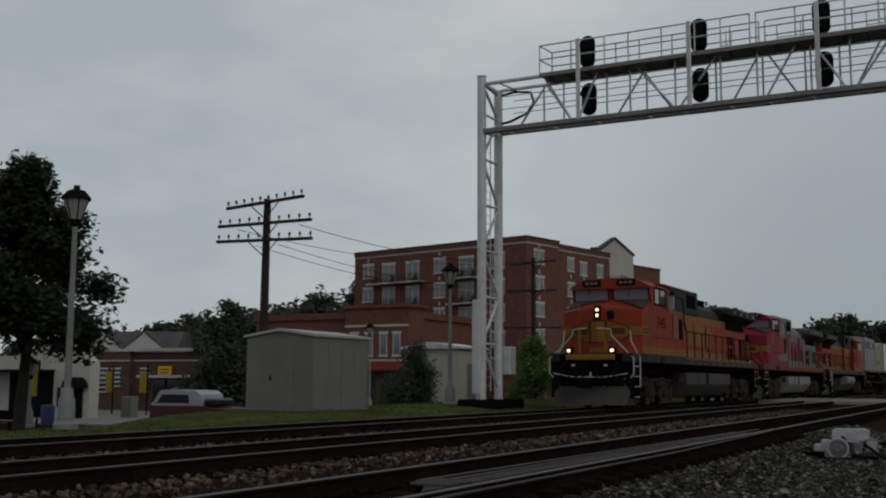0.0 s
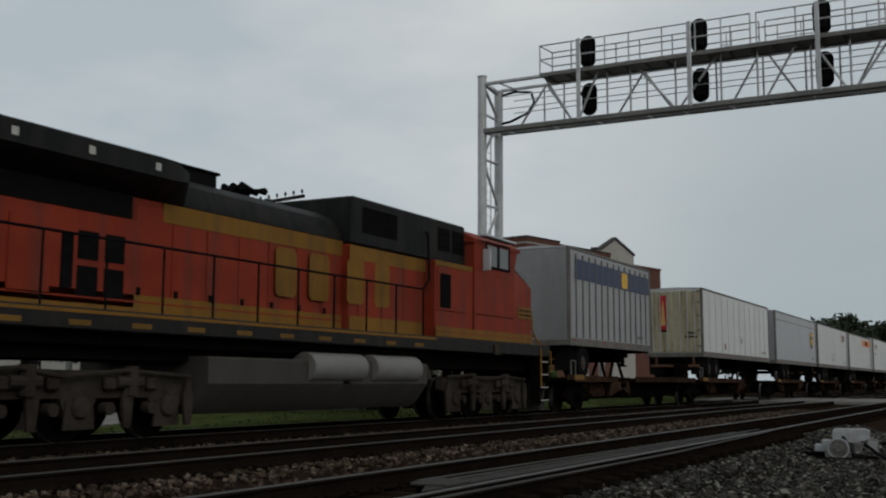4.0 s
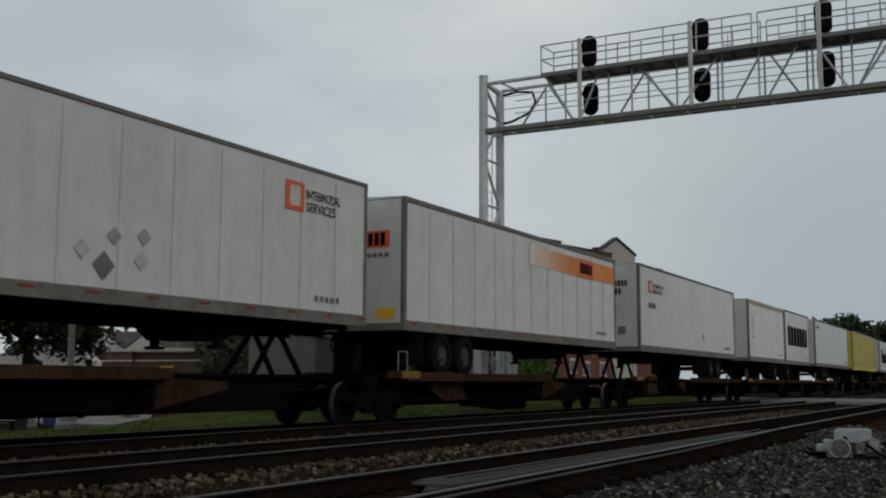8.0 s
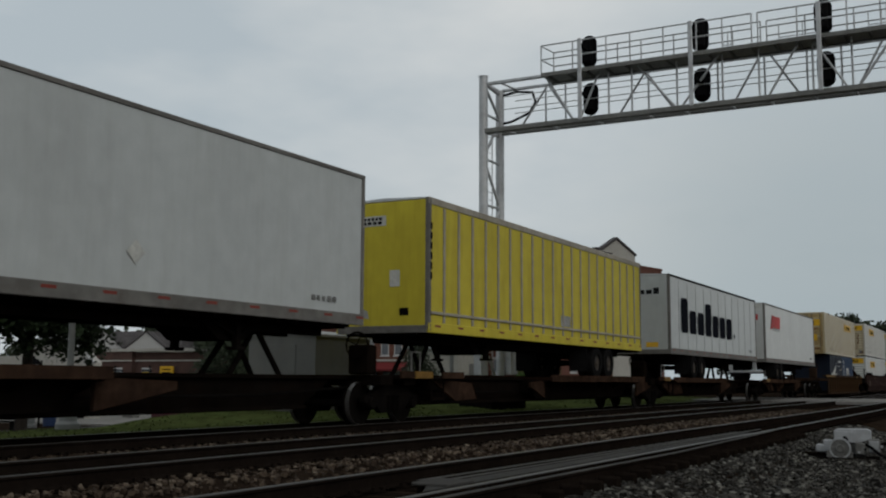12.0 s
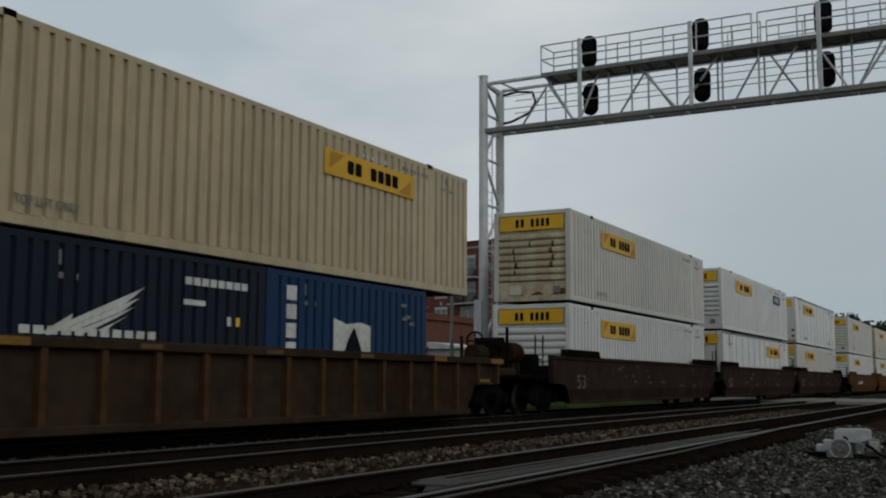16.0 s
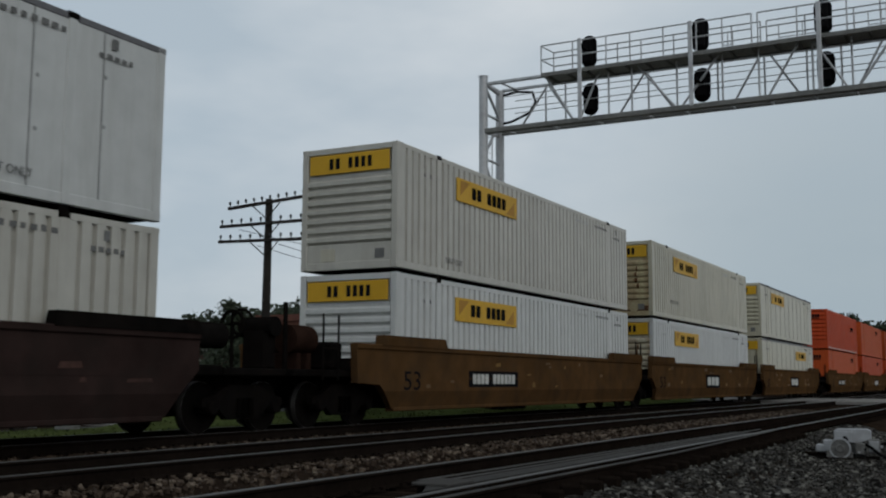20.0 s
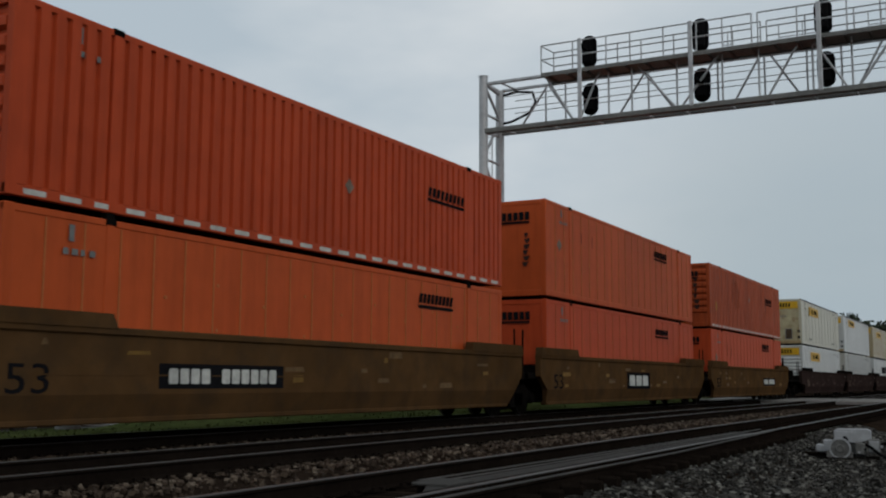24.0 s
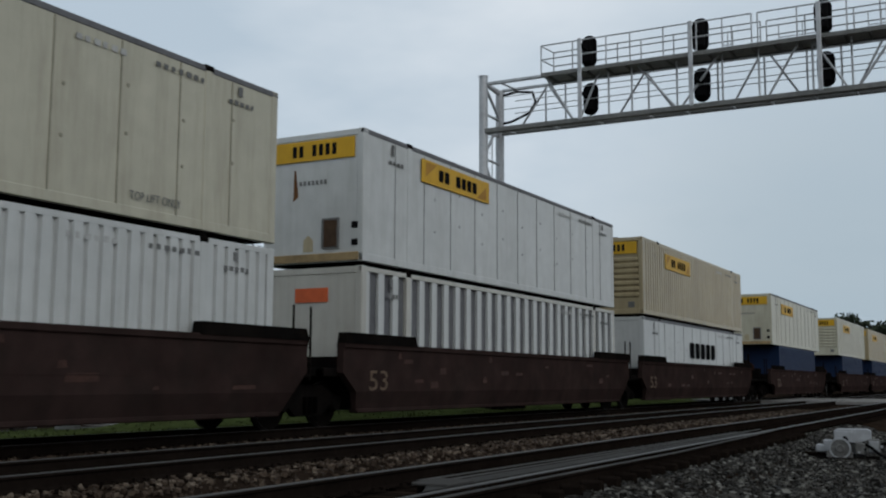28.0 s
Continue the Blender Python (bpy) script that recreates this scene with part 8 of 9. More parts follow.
def build_apartments():
    ap = thing("apartment_building", "red brick apartment block with balconies and white windows", "building", at=pose(116.4, 51.0, 0, 0, 0, -12))
    T, L, D = 17.75, 19.4, 28.85
    part("wall", Bits().box(0, 6.9, 0, D, G0, T).box(6.9, L, .25, D - 4, G0, T - .25), M_BRICK, ap)
    part("roof", Bits().box(.3, L - .3, .6, D - 4.3, T - .3, T - .2), M_ROOFING, ap)
    part("parapet", Bits().box(-.15, 6.9, -.15, .25, T, T + .5).box(-.15, .25, .25, D, T, T + .5), M_BRICK2, ap)
    part("parapet", Bits().box(6.9, L, .1, .5, T - .25, T + .22), M_BRICK2, ap)
    part("coping", Bits().box(-.25, 6.95, -.25, .3, T + .5, T + .66).box(-.25, .3, .3, D, T + .5, T + .66), M_BALC, ap, "dark metal coping")
    part("coping", Bits().box(6.95, L + .05, 0, .55, T + .22, T + .36), M_BALC, ap, "dark metal coping")
    part("band_course", Bits().box(-.06, 0, 0, D, T - .25, T - .05).box(0, 6.9, -.06, 0, T - .25, T - .05).box(6.9, L, .19, .25, T - .45, T - .28), M_STUCCO, ap)
    for k in range(5):
        z = 15.2 - 3.2 * k
        for x, w in ((2.65, 2.1), (10.0, 1.5), (13.0, 1.6), (17.0, 1.5)):
            f = 0 if x < 6.9 else .25
            window_unit(ap, f, x, z - (0 if x < 9 else .3 if x < 11 else .6), w, 1.6, "x")
            part("keystone", Bits().box(x - .14, x + .14, f - .07, f - .01, z + 2.0, z + 2.5), M_STUCCO, ap)
        for doors, y, half in (((9.25,), 9.3, 2.2), ((18.25, 22.5), 20.7, 4.7)):
            for yd in doors:
                window_unit(ap, 0, yd, z - 1.25, 2.3, 2.45, "y", 2)
            bal = part("balcony", Bits().box(-1.4, -.01, y - half, y + half, z - 1.55, z - 1.38), M_STUCCO, ap, "balcony with dark metal railing")
            rl = Bits().box(-1.4, -1.36, y - half, y + half, z - .36, z - .3).box(-1.4, -1.36, y - half, y + half, z - 1.3, z - 1.24)
            n = int(half * 13)
            for i in range(n + 1):
                yy = y - half + 2 * half * i / n
                rl.box(-1.39, -1.37, yy - .014, yy + .014, z - 1.3, z - .33)
            part("railing", rl, M_BALC, bal)
            for i, q in enumerate((-.7, .15, .8)):
                part("balcony_chair", Bits().box(-.9, -.4, y + q * half - .25, y + q * half + .25, z - 1.36, z - .9, b=.04).box(-.5, -.4, y + q * half - .25, y + q * half + .25, z - .9, z - .45, b=.03), M_BALC, bal, "dark chair on the balcony")
        for y in (4.2, 13.6, 26.25):
            window_unit(ap, 0, y, z - .45, 1.9, 1.75, "y")
            part("keystone", Bits().box(-.07, -.01, y - .14, y + .14, z + 1.75, z + 2.2), M_STUCCO, ap)
    # gable block beyond, its front a little behind the brick
    part("gable_tower", Bits().prism([(16.6, G0), (27.0, G0), (27.0, 18.5), (22.0, 20.3), (18.3, 18.5), (16.6, 18.3)], 1.0, 1.5, "y"), M_STUCCO, ap, "pale gabled stair tower")
    rf = Bits()
    rf.prism([(16.6, 18.35), (18.4, 18.5), (22.0, 20.3), (22.0, 20.62), (18.2, 18.85), (16.6, 18.7)], .8, 1.5, "y")
    rf.prism([(22.0, 20.3), (27.1, 18.45), (27.1, 18.75), (22.0, 20.62)], .8, 1.5, "y")
    part("gable_roof", rf, M_ROOFING, ap)
    window_unit(ap, 1.0, 24.2, 14.2, 1.6, 1.5, "x")
    part("rear_wing", Bits().box(27.0, 36.4, 2.0, 8, G0, 17.2).box(26.9, 36.5, 1.9, 2.3, 17.2, 17.5), M_BRICK, ap)
    # shops in front
    sh = thing("shop_row", "low brick shop row with stone bands and display windows", "building", at=pose(0, 0, 0))
    part("wall", Bits().box(97, 113, 56, 76, G0, 7.6), M_BRICK2, sh)
    part("parapet", Bits().box(96.7, 97.3, 55.7, 76.2, 7.6, 8.3).box(96.8, 113, 55.7, 56.2, 7.6, 8.3), M_BRICK, sh)
    part("corner_pavilion", Bits().box(95.6, 99, 55.2, 63.0, G0, 8.6).box(95.3, 99.2, 54.9, 63.3, 8.6, 8.95), M_BRICK2, sh)
    part("band", Bits().box(95.5, 95.6, 55.2, 63, 6.6, 6.85).box(95.5, 95.6, 55.2, 63, 3.0, 3.2), M_STUCCO, sh)
    for y in (56.6, 58.2, 60.0, 61.8):
        window_unit(sh, 95.6, y, 3.6, .95, 2.3, "y", 1)
    part("awning", Bits().prism([(95.6, 2.9), (94.3, 2.2), (94.3, 2.0), (95.6, 2.6)], 55.5, 62.5, "y"), mat("dark_red_awning", (0.12, 0.015, 0.015), .8), sh)
    for y in (57, 60.5):
        part("shop_front", Bits().box(95.5, 95.58, y - 1.4, y + 1.4, -1.0, 1.9), M_GLASS, sh)
    # small brick store to the left with a canopy
    st = thing("brick_store", "single-storey dull brick store with a pale band and canopy", "building", at=pose(0, 0, 0))
    M_BRICK3 = mat("dull_grey_brown_brick", (0.07, 0.040, 0.033), 0.9, var=0.25, scale=9, bump=0.4, bscale=40, dirt=(0.05, 0.035, 0.03), dirt_amt=0.5)
    part("wall", Bits().box(57, 62, 47.5, 59.2, G0, 2.9), M_BRICK3, st)
    part("corner_pier", Bits().box(56.6, 57, 55.5, 59.2, G0, 2.95), M_BRICK3, st)
    part("parapet", Bits().box(56.5, 57.2, 47.4, 59.3, 2.95, 3.15), M_STUCCO, st)
    part("band", Bits().box(56.92, 56.99, 47.5, 55.5, 2.25, 2.35).box(56.52, 56.6, 55.5, 59.2, 2.25, 2.35), M_STUCCO, st)
    for y, z0, z1, f in ((57.95, .08, 1.75, 56.6), (56.75, .5, 1.75, 56.6), (54.4, .2, 1.75, 57)):
        w = part("window", Bits().box(f - .06, f, y - .42, y + .42, z0, z1), M_GLASS, st, "narrow window with white bars")
        n = int((z1 - z0) / .3)
        for i in range(n + 1):
            part("glazing_bar", Bits().box(f - .09, f - .06, y - .45, y + .45, z0 + i * (z1 - z0) / n - .05, z0 + i * (z1 - z0) / n + .05), M_TRIM, w)
    part("canopy", Bits().box(55.6, 57, 47.6, 53.9, 1.1, 1.28), M_STUCCO, st, "pale flat canopy")
    for y, hw in ((53.0, .55), (51.7, .5), (50.4, .6), (49.0, .6)):
        part("shop_window", Bits().box(56.9, 56.98, y - hw, y + hw, -.65, .95), M_GLASS, st)
        part("shop_sill", Bits().box(56.85, 56.98, y - hw - .05, y + hw + .05, -.78, -.66), M_STUCCO, st)
    part("awning", Bits().prism([(56.95, .7), (56.2, .35), (56.2, .2), (56.95, .45)], 50.0, 51.2, "y"), mat("grey_canvas", (0.16, 0.16, 0.15), .9), st)
    sg = part("yellow_sign", Bits().box(56.6, 56.72, 51.65, 52.85, 1.3, 1.9), M_SIGN, st, "plain yellow shop sign")
    for i in range(2):
        part("sign_bar", Bits().box(56.585, 56.6, 51.85, 52.65, 1.42 + i * .22, 1.5 + i * .22), M_INK, sg)
    hs = thing("gabled_house", "pale house with two gables and a dark roof behind the store", "house", at=pose(70.7, 70.0, 0, 0, 0, -61.8))
    part("wall", Bits().box(-3.5, 4.5, .05, 6, G0, 3.8), M_STUCCO, hs)
    part("main_roof", Bits().prism([(-.05, 3.75), (2.2, 5.35), (4.5, 5.35), (6.4, 3.75)], -3.7, 4.7, "x"), M_ROOFING, hs)
    for c, w, z in ((-2.05, 1.85, 5.35), (1.84, 1.8, 5.15)):
        g = part("gable", Bits().prism([(c - w, 3.7), (c + w, 3.7), (c, z)], -.5, .8, "y"), M_TRIM, hs, "white gable front")
        r = Bits()
        for s in (-1, 1):
            r.prism([(c, z + .14), (c + s * (w + .15), 3.72), (c + s * (w + .1), 3.6), (c, z + .0)], -.6, 2.4, "y")
        part("gable_roof", r, M_ROOFING, g)
    # pale stucco building with a dark canopy at the far left
    ar = thing("stucco_building", "pale stucco building with a curved parapet and dark openings", "building", at=pose(0, 0, 0))
    part("wall", Bits().prism([(45.3, G0), (45.3, 1.9), (45.9, 2.35), (46.6, 2.8), (47.4, 3.0), (50.4, 2.95), (51.2, 2.3), (60, 2.3), (60, G0)], 43.2, 43.9, "x"), M_STUCCO, ar)
    part("coping", Bits().prism([(45.2, 1.9), (45.85, 2.4), (46.55, 2.86), (47.4, 3.08), (50.4, 3.03), (50.4, 2.97), (47.4, 3.0), (46.6, 2.8), (45.9, 2.35), (45.3, 1.86)], 43.1, 43.4, "x"), M_TRIM, ar)
    part("dark_passage", Bits().box(43.1, 43.19, 48.1, 51.6, G0, 1.35), M_BLACK, ar, "dark covered passage")
    part("canopy", Bits().box(41.8, 43.19, 48.0, 58, 1.35, 1.5), M_BLACK, ar)
    half = [(46.63 - .62 + .62 * math.cos(math.pi * i / 10), .5 + .58 * math.sin(math.pi * i / 10)) for i in range(11)]
    part("awning", Bits().prism(half, 42.4, 43.19, "x"), M_BLACK, ar, "dark rounded awning")
    part("doorway", Bits().box(43.12, 43.19, 45.75, 46.4, G0, .5), M_BLACK, ar)
    part("slit_window", Bits().box(43.12, 43.19, 47.5, 47.72, -.6, .5), M_GLASS, ar)
    # pavement strip with street
    tagged(part("pavement", Bits().box(38, 57, 38.5, 62, G0 - .1, G0 + .06), M_CONCRETE), "pale concrete pavement before the shops", "pavement", kind="structure")
    tagged(part("street", Bits().box(-40, 160, 31.2, 38.4, G0 - .2, G0 + .012), M_ASPHALT), "grey asphalt street beyond the grass bank", "street", kind="structure")


def build_huts():
    h = thing("relay_hut", "grey sheet-metal railway relay hut with a low gable roof", "hut", at=pose(25.75, 18.05, -.05))
    L, W, H = 2.95, 2.45, 2.3
    part("wall", Bits().prism([(0, 0), (0, H), (W / 2, H + .14), (W, H), (W, 0)], 0, L, "x"), M_SHED, h)
    r = Bits()
    for s in (-1, 1):
        y = W / 2
        r.add([(-.08, y, H + .24), (L + .08, y, H + .24), (L + .08, y + s * (W / 2 + .08), H + .05), (-.08, y + s * (W / 2 + .08), H + .05),
               (-.08, y, H + .16), (L + .08, y, H + .16), (L + .08, y + s * (W / 2 + .07), H - .02), (-.08, y + s * (W / 2 + .07), H - .02)],
              [(0, 1, 2, 3), (4, 5, 6, 7), (0, 3, 7, 4), (1, 2, 6, 5), (2, 3, 7, 6), (0, 1, 5, 4)])
    part("roof", r, mat("light_metal_roof", (0.28, 0.28, 0.27), .7, .0, var=.1), h)
    part("door", Bits().box(-.025, -.002, .7, 1.7, .1, 2.05, b=.008), M_SHED, h)
    part("door_handle", Bits().box(-.06, -.025, 1.5, 1.56, 1.0, 1.14, b=.01), M_BLACK, h)
    part("vent", Bits().box(-.03, -.002, .9, 1.5, 1.72, 1.9, b=.006), M_SHED, h)
    part("corner_trim", Bits().box(-.015, .06, -.012, .06, 0, H, b=.005).box(L - .06, L + .015, -.012, .05, 0, H, b=.005), M_SHED, h)
    part("plinth", Bits().box(-.15, L + .15, -.15, W + .15, -.2, .02, b=.02), M_CONCRETE, h)
    for i in range(3):
        part("wall_seam", Bits().box(.75 + i * .72, .76 + i * .72, -.008, -.001, .05, H - .06), M_SHED, h)
    w = thing("signal_hut", "pale cream signal hut with a shallow metal roof", "hut", at=pose(48.2, 25.0, -.25))
    cr = mat("cream_sheet_metal", (0.30, 0.29, 0.26), .7, var=.1, scale=3, dirt=(0.2, 0.18, 0.14), dirt_amt=.4)
    part("wall", Bits().box(0, 3.2, 0, 3.0, 0, 2.85), cr, w)
    part("roof", Bits().prism([(-.2, 2.85), (-.2, 2.95), (1.5, 3.2), (3.2, 2.95), (3.2, 2.85)], -.2, 3.4, "x"), M_GALV, w)
    for i in range(8):
        part("rib", Bits().box(-.02, 0, .15 + i * .38, .2 + i * .38, .1, 2.8), cr, w)
    for i in range(7):
        part("rib", Bits().box(.2 + i * .42, .25 + i * .42, -.02, 0, .1, 2.8), cr, w)
    part("doorway", Bits().box(1.2, 2.1, -.03, -.01, .05, 2.1, b=.005), M_SHED, w)


def lamp_post(x, y, z, h, label):
    lp = thing("street_lamp", label, "street lamp", "old-style street lamps", at=pose(x, y, z))
    pm = mat("grey_lamp_post", (0.16, 0.165, 0.16), .6, .2, var=.15, scale=5, dirt=(0.08, 0.07, 0.06), dirt_amt=.4)
    part("base", Bits().lathe([(.0, 0), (.3, 0), (.3, .12), (.22, .2), (.2, .7), (.13, .85), (.1, 1.0), (0, 1.0)], n=12), pm, lp)
    part("shaft", Bits().lathe([(.09, .9), (.075, h * .5), (.06, h - .95), (0, h - .95)], n=12), pm, lp)
    part("capital", Bits().lathe([(.06, h - 1.0), (.13, h - .95), (.1, h - .85), (.15, h - .82), (0, h - .82)], n=12), M_BLACK, lp)
    part("globe", Bits().lathe([(.14, h - .82), (.3, h - .3), (.0, h - .3)], n=10), mat("frosted_lamp_glass", (0.22, 0.22, 0.21), .3, var=.1, bump=0), lp, "frosted tapering lantern")
    part("cap", Bits().lathe([(.36, h - .32), (.35, h - .25), (.22, h - .1), (.08, h - .05), (.08, h + .04), (0, h + .05)], n=10), M_BLACK, lp)
    cg = Bits()
    for i in range(6):
        a = math.pi * i / 3
        cg.cyl((.15 * math.cos(a), .15 * math.sin(a), h - .82), (.31 * math.cos(a), .31 * math.sin(a), h - .3), .016, 5)
    part("cage", cg, M_BLACK, lp)


def line_pole(x, y, z0, top, lean, arms, label):
    p = thing("telegraph_pole", label, "utility pole", "telegraph poles along the line", at=pose(x, y, z0))
    h = top - z0
    part("pole", Bits().cyl((0, 0, -.1), (lean[0], lean[1], h), .17, 12, .12), M_POLE, p)
    ins = mat("glass_insulator", (0.03, 0.035, 0.035), .3, bump=0)
    for dz, hl, tilt, k in arms:
        f = (h - dz) / h
        cx, cy, cz = lean[0] * f, lean[1] * f, h - dz
        arm = part("crossarm", Bits().box(-.05, .05, -hl, hl, -.05, .05, b=.008), M_POLE, p, at=pose(cx - .16, cy, cz, tilt, 0, 0))
        for i in range(k):
            yy = -hl + .08 + (2 * hl - .16) * i / (k - 1)
            if abs(yy) < .12:
                continue
            part("insulator", Bits().lathe([(.015, .05), (.018, .12), (.04, .13), (.045, .2), (.02, .24), (0, .24)], (0, yy, 0), 8), ins, arm)
        part("brace", Bits().cyl((cx - .12, cy, cz - .55), (cx - .2, cy - .6, cz - .04), .02, 5).cyl((cx - .12, cy, cz - .55), (cx - .2, cy + .6, cz - .04), .02, 5), M_POLE, p)


def build_poles():
    line_pole(28.9, 22.35, -.25, 7.05, (-.33, -.3), ((.15, 1.62, -3.5, 10), (.85, 1.95, 0, 10), (1.42, 2.0, 1.5, 10)), "leaning dark wooden telegraph pole with three crossarms")
    line_pole(56.0, 24.1, -.4, 8.0, (.0, 0), ((.3, 1.45, -3, 8), (1.9, 1.5, 0, 8), (4.0, 1.75, 1, 8)), "dark wooden telegraph pole with bare crossarms")
    w = Bits()
    for y, z, yy, zz in ((21.7, 5.5, 24.0, 6.2), (22.6, 5.5, 24.8, 6.0), (20.8, 6.1, 23.3, 7.8), (23.4, 6.1, 25, 7.8)):
        pts = []
        for i in range(15):
            t = i / 14
            pts.append((28.7 + 27.2 * t, y + (yy - y) * t, z + (zz - z) * t - 4 * .55 * t * (1 - t)))
        w.pipe(pts, .012, 4)
    tagged(part("line_wires", w, M_BLACK), "thin sagging wires between the poles", "wires", kind="structure")


def leaf_crown(rnd, blobs, n, size, squash=.8, extra=0):
    verts, faces = [], []
    tot = sum(b[3] ** 2 for b in blobs)
    for bx, by, bz, br in blobs:
        k = int(n * br * br / tot)
        for _ in range(k):
            v = Vector((rnd.gauss(0, 1), rnd.gauss(0, 1), rnd.gauss(0, 1))).normalized()
            r = br * (rnd.random() ** .5) * (1 + .7 * noise.noise((v * 2.6) + Vector((bx, by, bz))))
            c = Vector((bx, by, bz)) + Vector((v.x * r, v.y * r, v.z * r * squash))
            a = Vector((rnd.gauss(0, 1), rnd.gauss(0, 1), rnd.gauss(0, 1))).normalized()
            b = a.orthogonal().normalized()
            s = size * rnd.uniform(.6, 1.3)
            o = len(verts)
            verts += [c - a * s, c + b * s * .6, c + a * s, c - b * s * .6]
            faces.append((o, o + 1, o + 2, o + 3))
    me = bpy.data.meshes.new("crown")
    me.from_pydata([tuple(v) for v in verts], [], faces)
    return me


def tree(x, y, z, h, spread, seed, leafm, n=5000, size=.13, trunk=.2, clear=.25, name="tree", label="", pointed=False, slim=1.0):
    rnd = random.Random(seed)
    t = thing(name, label, "tree", "", "", pose(x, y, z))
    tb = Bits()
    tb.cyl((0, 0, -.1), (.03 * h, 0, h * .45), trunk, 10, trunk * .62)
    tb.cyl((.03 * h, 0, h * .45), (0, .02 * h, h * .85), trunk * .62, 8, trunk * .15)
    part("trunk", tb, M_BARK, t)
    blobs = []
    k = 40
    for i in range(k):
        f = i / (k - 1)
        zz = h * (clear + .08 + (.88 - clear - .03) * f)
        wide = spread * ((1 - f) ** .75 + .1) if pointed else spread * (math.sin(math.pi * min(1, .18 + f * .82)) ** .7 + .05)
        a = i * 2.4 + rnd.uniform(-.5, .5)
        rr = wide * rnd.uniform(.15, .9)
        br = (spread * .38 * (1 - .45 * f)) * rnd.uniform(.55, 1.2)
        px, py = rr * math.cos(a), rr * math.sin(a)
        blobs.append((px, py, zz, br))
        if i % 3 == 0:
            part("limb", Bits().cyl((.02 * h * f, 0, zz * .72), (px * .85, py * .85, zz), trunk * .3 * (1 - .5 * f), 6, trunk * .08), M_BARK, t)
    blobs.append((0, 0, h * .93, spread * .2))
    me = leaf_crown(rnd, blobs, n, size)
    me.materials.append(leafm)
    part("crown", me, None, t, "dense leafy crown")
    return t


def bush(x, y, z, h, w, seed, leafm, label, n=3500, size=.07):
    rnd = random.Random(seed)
    t = thing("bush", label, "shrub", "", "", pose(x, y, z))
    st = Bits()
    blobs = []
    for i in range(12):
        a, f = rnd.uniform(0, 6.28), i / 11
        r = w * .5 * (1 - f * .75) * rnd.uniform(.3, .9)
        p = (r * math.cos(a), r * math.sin(a), h * (.14 + .74 * f))
        blobs.append((*p, w * .3 * (1 - .5 * f)))
        st.cyl((0, 0, 0), p, .03, 5, .01)
    part("stems", st, M_BARK, t)
    me = leaf_crown(rnd, blobs, n, size, 1.1)
    me.materials.append(leafm)
    part("foliage", me, None, t)


def far_wood(name, spots, leafm, label, size, n):
    rnd = random.Random(len(spots) * 7 + n)
    blobs = []
    for x, y, top, r in spots:
        for i in range(7):
            blobs.append((x + rnd.uniform(-r, r), y + rnd.uniform(-r, r), top - r * .5 - rnd.random() * max(.5, top * .7), r * rnd.uniform(.5, .8)))
        blobs.append((x, y, top - r * .45, r * .55))
    me = leaf_crown(rnd, blobs, n, size)
    me.materials.append(leafm)
    tagged(part(name, me, None), label, "trees", kind="stuff")


def build_greens():
    tree(28.9, 34.0, -1.2, 11.2, 3.8, 5, M_LEAF, 46000, .13, .26, .29, label="dark maple tree on the grass beyond the tracks", pointed=True)
    tree(55.2, 45.7, -1.2, 7.6, 3.4, 8, M_LEAF2, 9000, .16, .2, .05, label="round dark green tree beside the store")
    bush(40.1, 22.9, -.3, 3.0, 3.0, 3, M_LEAF2, "greyish green conical shrub beside the hut", 9000, .06)
    bush(42.0, 23.6, -.4, 1.6, 1.8, 13, M_LEAF2, "low dark shrub behind the conical one", 2500, .06)
    bush(54.6, 23.6, -.3, 3.9, 3.2, 4, M_LEAF3, "bright green bushy shrub behind the signal bridge", 9000, .08)
    far_wood("far_trees", [(126, 140, 8, 5), (133, 133, 9.5, 5), (137, 127, 11, 5), (139, 123, 12.5, 4), (144, 119, 9, 5), (134, 108, 12, 6), (140, 104, 13, 6),
                           (150, 113, 14, 6), (158, 114, 15, 6), (163, 113, 17.5, 6), (168, 108, 19, 6), (172, 104, 18, 6), (150, 100, 14, 5)], M_LEAF2, "hazy belt of dark trees behind the town", .6, 60000)
    far_wood("far_trees", [(245, 36, 14, 5), (252, 33, 16.5, 6), (258, 30, 15, 5), (265, 27, 15.5, 6), (275, 22, 13, 6), (285, 16, 12, 5), (200, 50, 15.5, 3.5), (204, 47, 15, 3.5), (300, 8, 13, 4), (330, 4, 15, 4), (350, -6, 12, 6)],
             M_LEAF2, "distant clump of trees along the railway", .6, 40000)


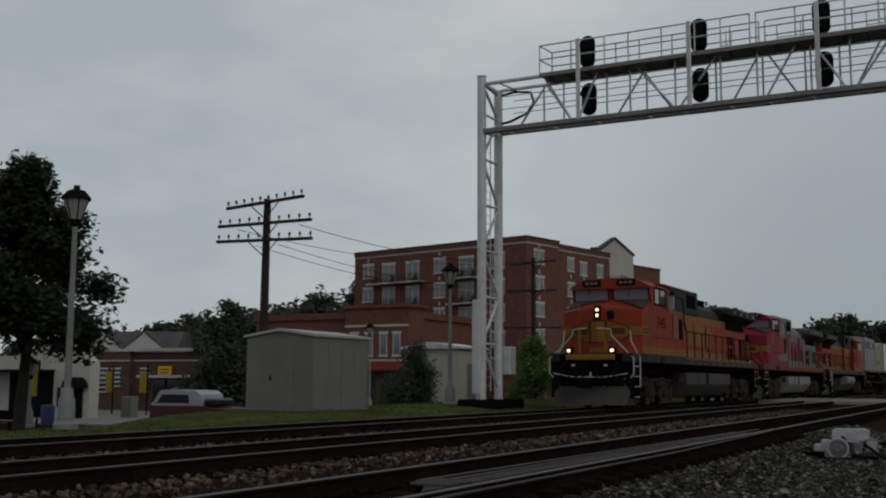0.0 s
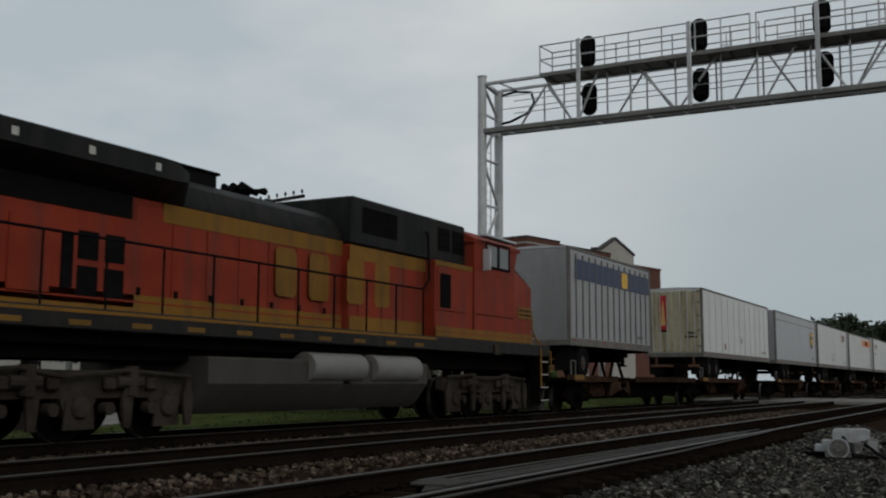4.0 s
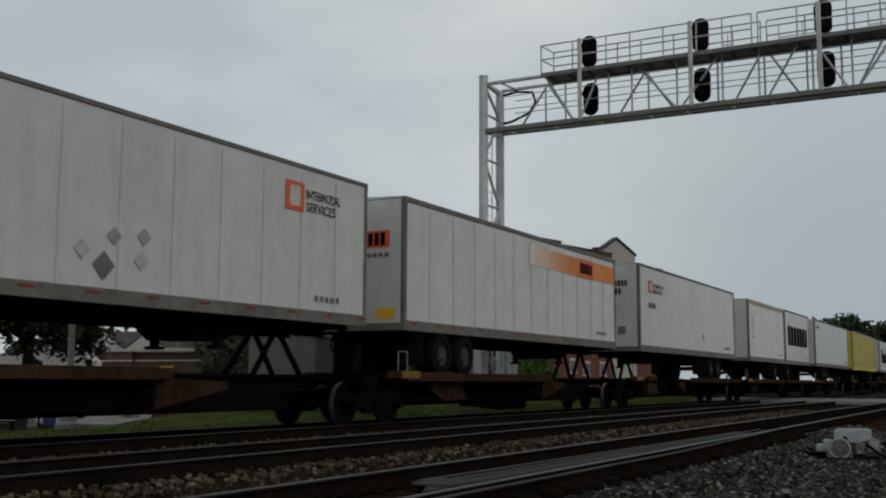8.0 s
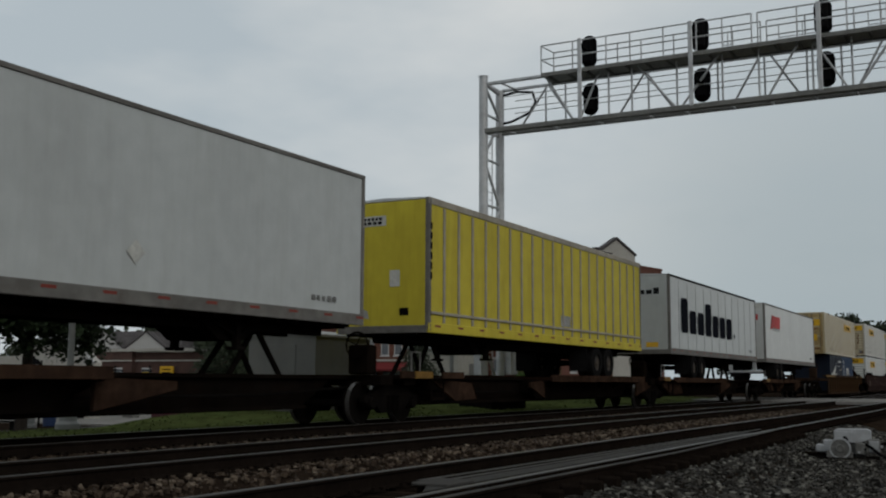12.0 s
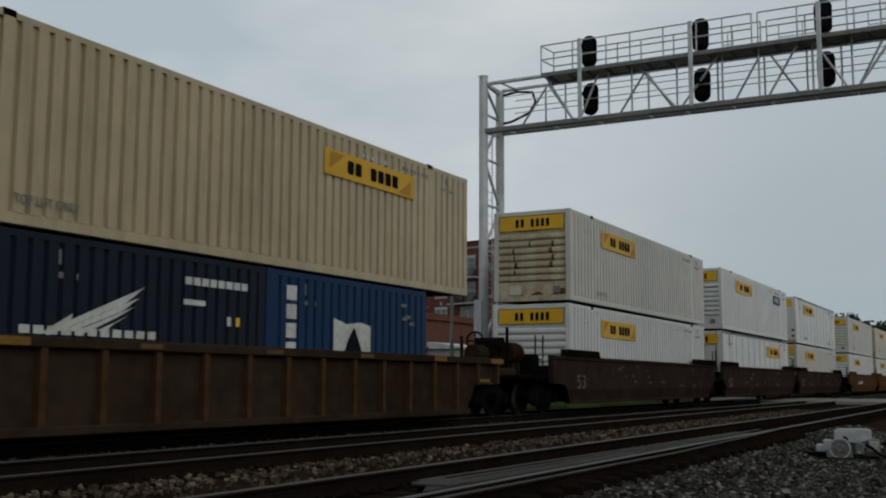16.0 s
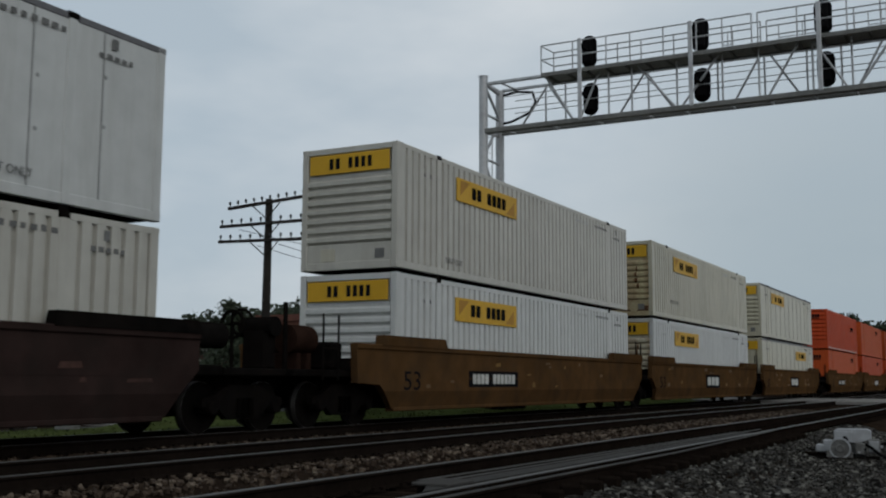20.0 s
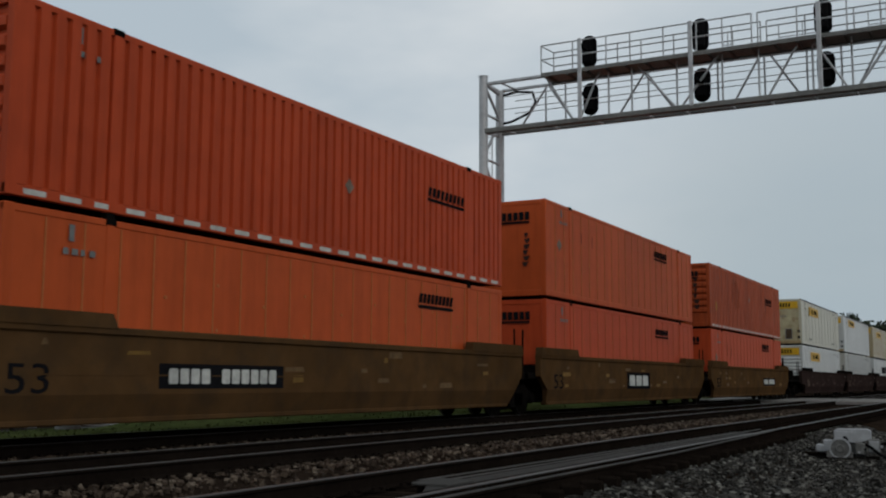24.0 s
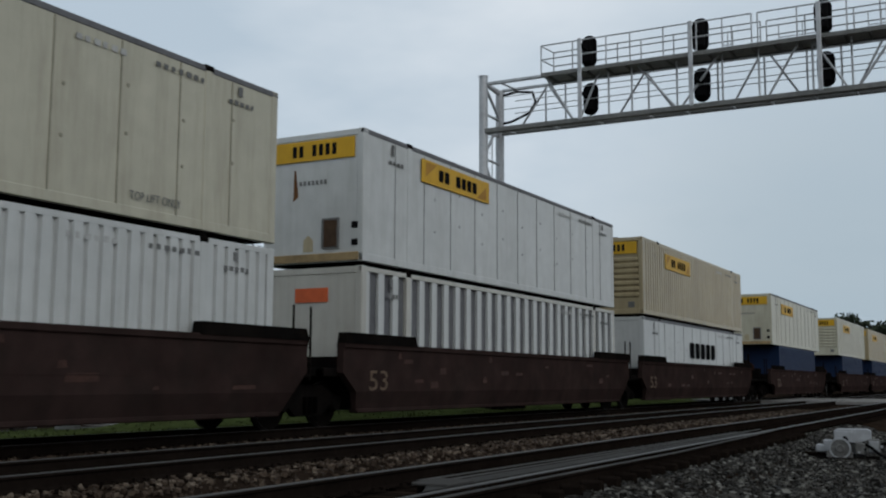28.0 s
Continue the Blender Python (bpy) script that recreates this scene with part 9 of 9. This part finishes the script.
def build_vehicle():
    v = thing("parked_van", "parked maroon van with a white upper body", "van", at=pose(40.6, 37.5, G0, 0, 0, -90))
    mar = mat("maroon_car_paint", (0.05, 0.012, 0.016), .35, var=.1, bump=0)
    wh = mat("white_car_paint", (0.26, 0.255, 0.28), .4, var=.06, bump=0)
    part("lower_body", Bits().prism([(0, .3), (0, .95), (3.2, .98), (4.7, .85), (4.9, .6), (4.9, .3)], -.9, .9, "y"), mar, v)
    part("upper_body", Bits().prism([(.02, .96), (.55, 1.68), (.8, 1.72), (2.75, 1.7), (3.1, 1.5), (3.2, .98)], -.82, .82, "y"), wh, v)
    for s in (-1, 1):
        part("side_window", Bits().prism([(.35, 1.08), (.7, 1.5), (2.35, 1.5), (2.45, 1.08)], *sorted((s * .821, s * .83)), "y"), M_GLASS, v)
    part("windscreen", Bits().box(3.2, 3.9, -.75, .75, .98, 1.35, b=.1), M_GLASS, v)
    for x in (.9, 3.9):
        for s in (-1, 1):
            part("wheel", Bits().lathe([(0, -.1), (.2, -.1), (.32, -.09), (.32, .09), (0, .09)], (x, s * .8, .32), 16, "y"), M_TYRE, v)
    part("tail_lamp", Bits().box(-.02, .02, -.85, -.7, .75, 1.0, b=.01), M_RED_REFL, v)
    c = thing("parked_car", "dark parked car beside the van", "car", at=pose(43.2, 33.6, G0, 0, 0, -90))
    part("body", Bits().prism([(0, .3), (0, .8), (.5, .9), (1.1, 1.38), (2.4, 1.38), (3.1, .92), (4.2, .8), (4.3, .3)], -.85, .85, "y"), mat("grey_car_paint", (0.09, 0.1, 0.11), .35, bump=0), c)
    part("windows", Bits().prism([(.75, .95), (1.15, 1.3), (2.35, 1.3), (2.85, .95)], -.86, .86, "y"), M_GLASS, c)
    for x in (.8, 3.5):
        part("wheel", Bits().cyl((x, -.86, .32), (x, .86, .32), .32, 16), M_TYRE, c)


def build_street_bits():
    lamp_post(18.75, 20.4, -.25, 5.95, "grey old-style street lamp on the grass bank")
    lamp_post(68.2, 42.7, G0, 6.5, "dark street lamp before the shops")
    lamp_post(37.9, 19.95, -.05, 5.7, "slim street lamp behind the relay hut")
    lamp_post(34.3, 39.7, G0, 3.2, "short street lamp by the arcade")
    for x, y, col in ((50.0, 50.4, M_BANNER), (36.0, 41.1, M_BANNER), (50.0, 47.5, M_BANNER)):
        bp = thing("banner_post", "post with a yellow banner", "banner", "street banners", at=pose(x, y, G0))
        part("post", Bits().cyl((0, 0, 0), (0, 0, 3.1), .05, 8), M_BLACK, bp)
        part("banner", Bits().box(-.02, .02, .08, .62, 1.4, 2.7, b=.005), col, bp, "yellow cloth banner")
    bn = thing("bench", "dark bench on the pavement", "bench", at=pose(31, 37.5, G0))
    part("seat", Bits().box(-.25, .25, -.8, .8, .42, .47, b=.01), M_BLACK, bn)
    part("backrest", Bits().box(.22, .27, -.8, .8, .5, .9, b=.01), M_BLACK, bn)
    for y in (-.7, .7):
        part("leg", Bits().box(-.22, .22, y - .03, y + .03, 0, .42), M_BLACK, bn)
    tb = thing("litter_bin", "dark blue litter bin on the pavement", "bin", at=pose(36.2, 40.6, G0))
    part("drum", Bits().lathe([(0, 0), (.3, 0), (.33, .9), (.28, 1.0), (0, 1.0)], n=12), mat("blue_bin", (0.015, 0.03, 0.08), .5, bump=0), tb)
    bl = thing("utility_cabinet", "grey utility cabinet on the pavement", "cabinet", at=pose(46, 45.0, G0 + .06))
    part("body", Bits().box(-.3, .3, -.4, .4, 0, 1.2, b=.03), M_SHED, bl)


build_apartments()
build_huts()
build_poles()
build_street_bits()
build_vehicle()
build_greens()
build_locos()
build_trailers()
build_ribbed_well()
build_stacks()
motions()
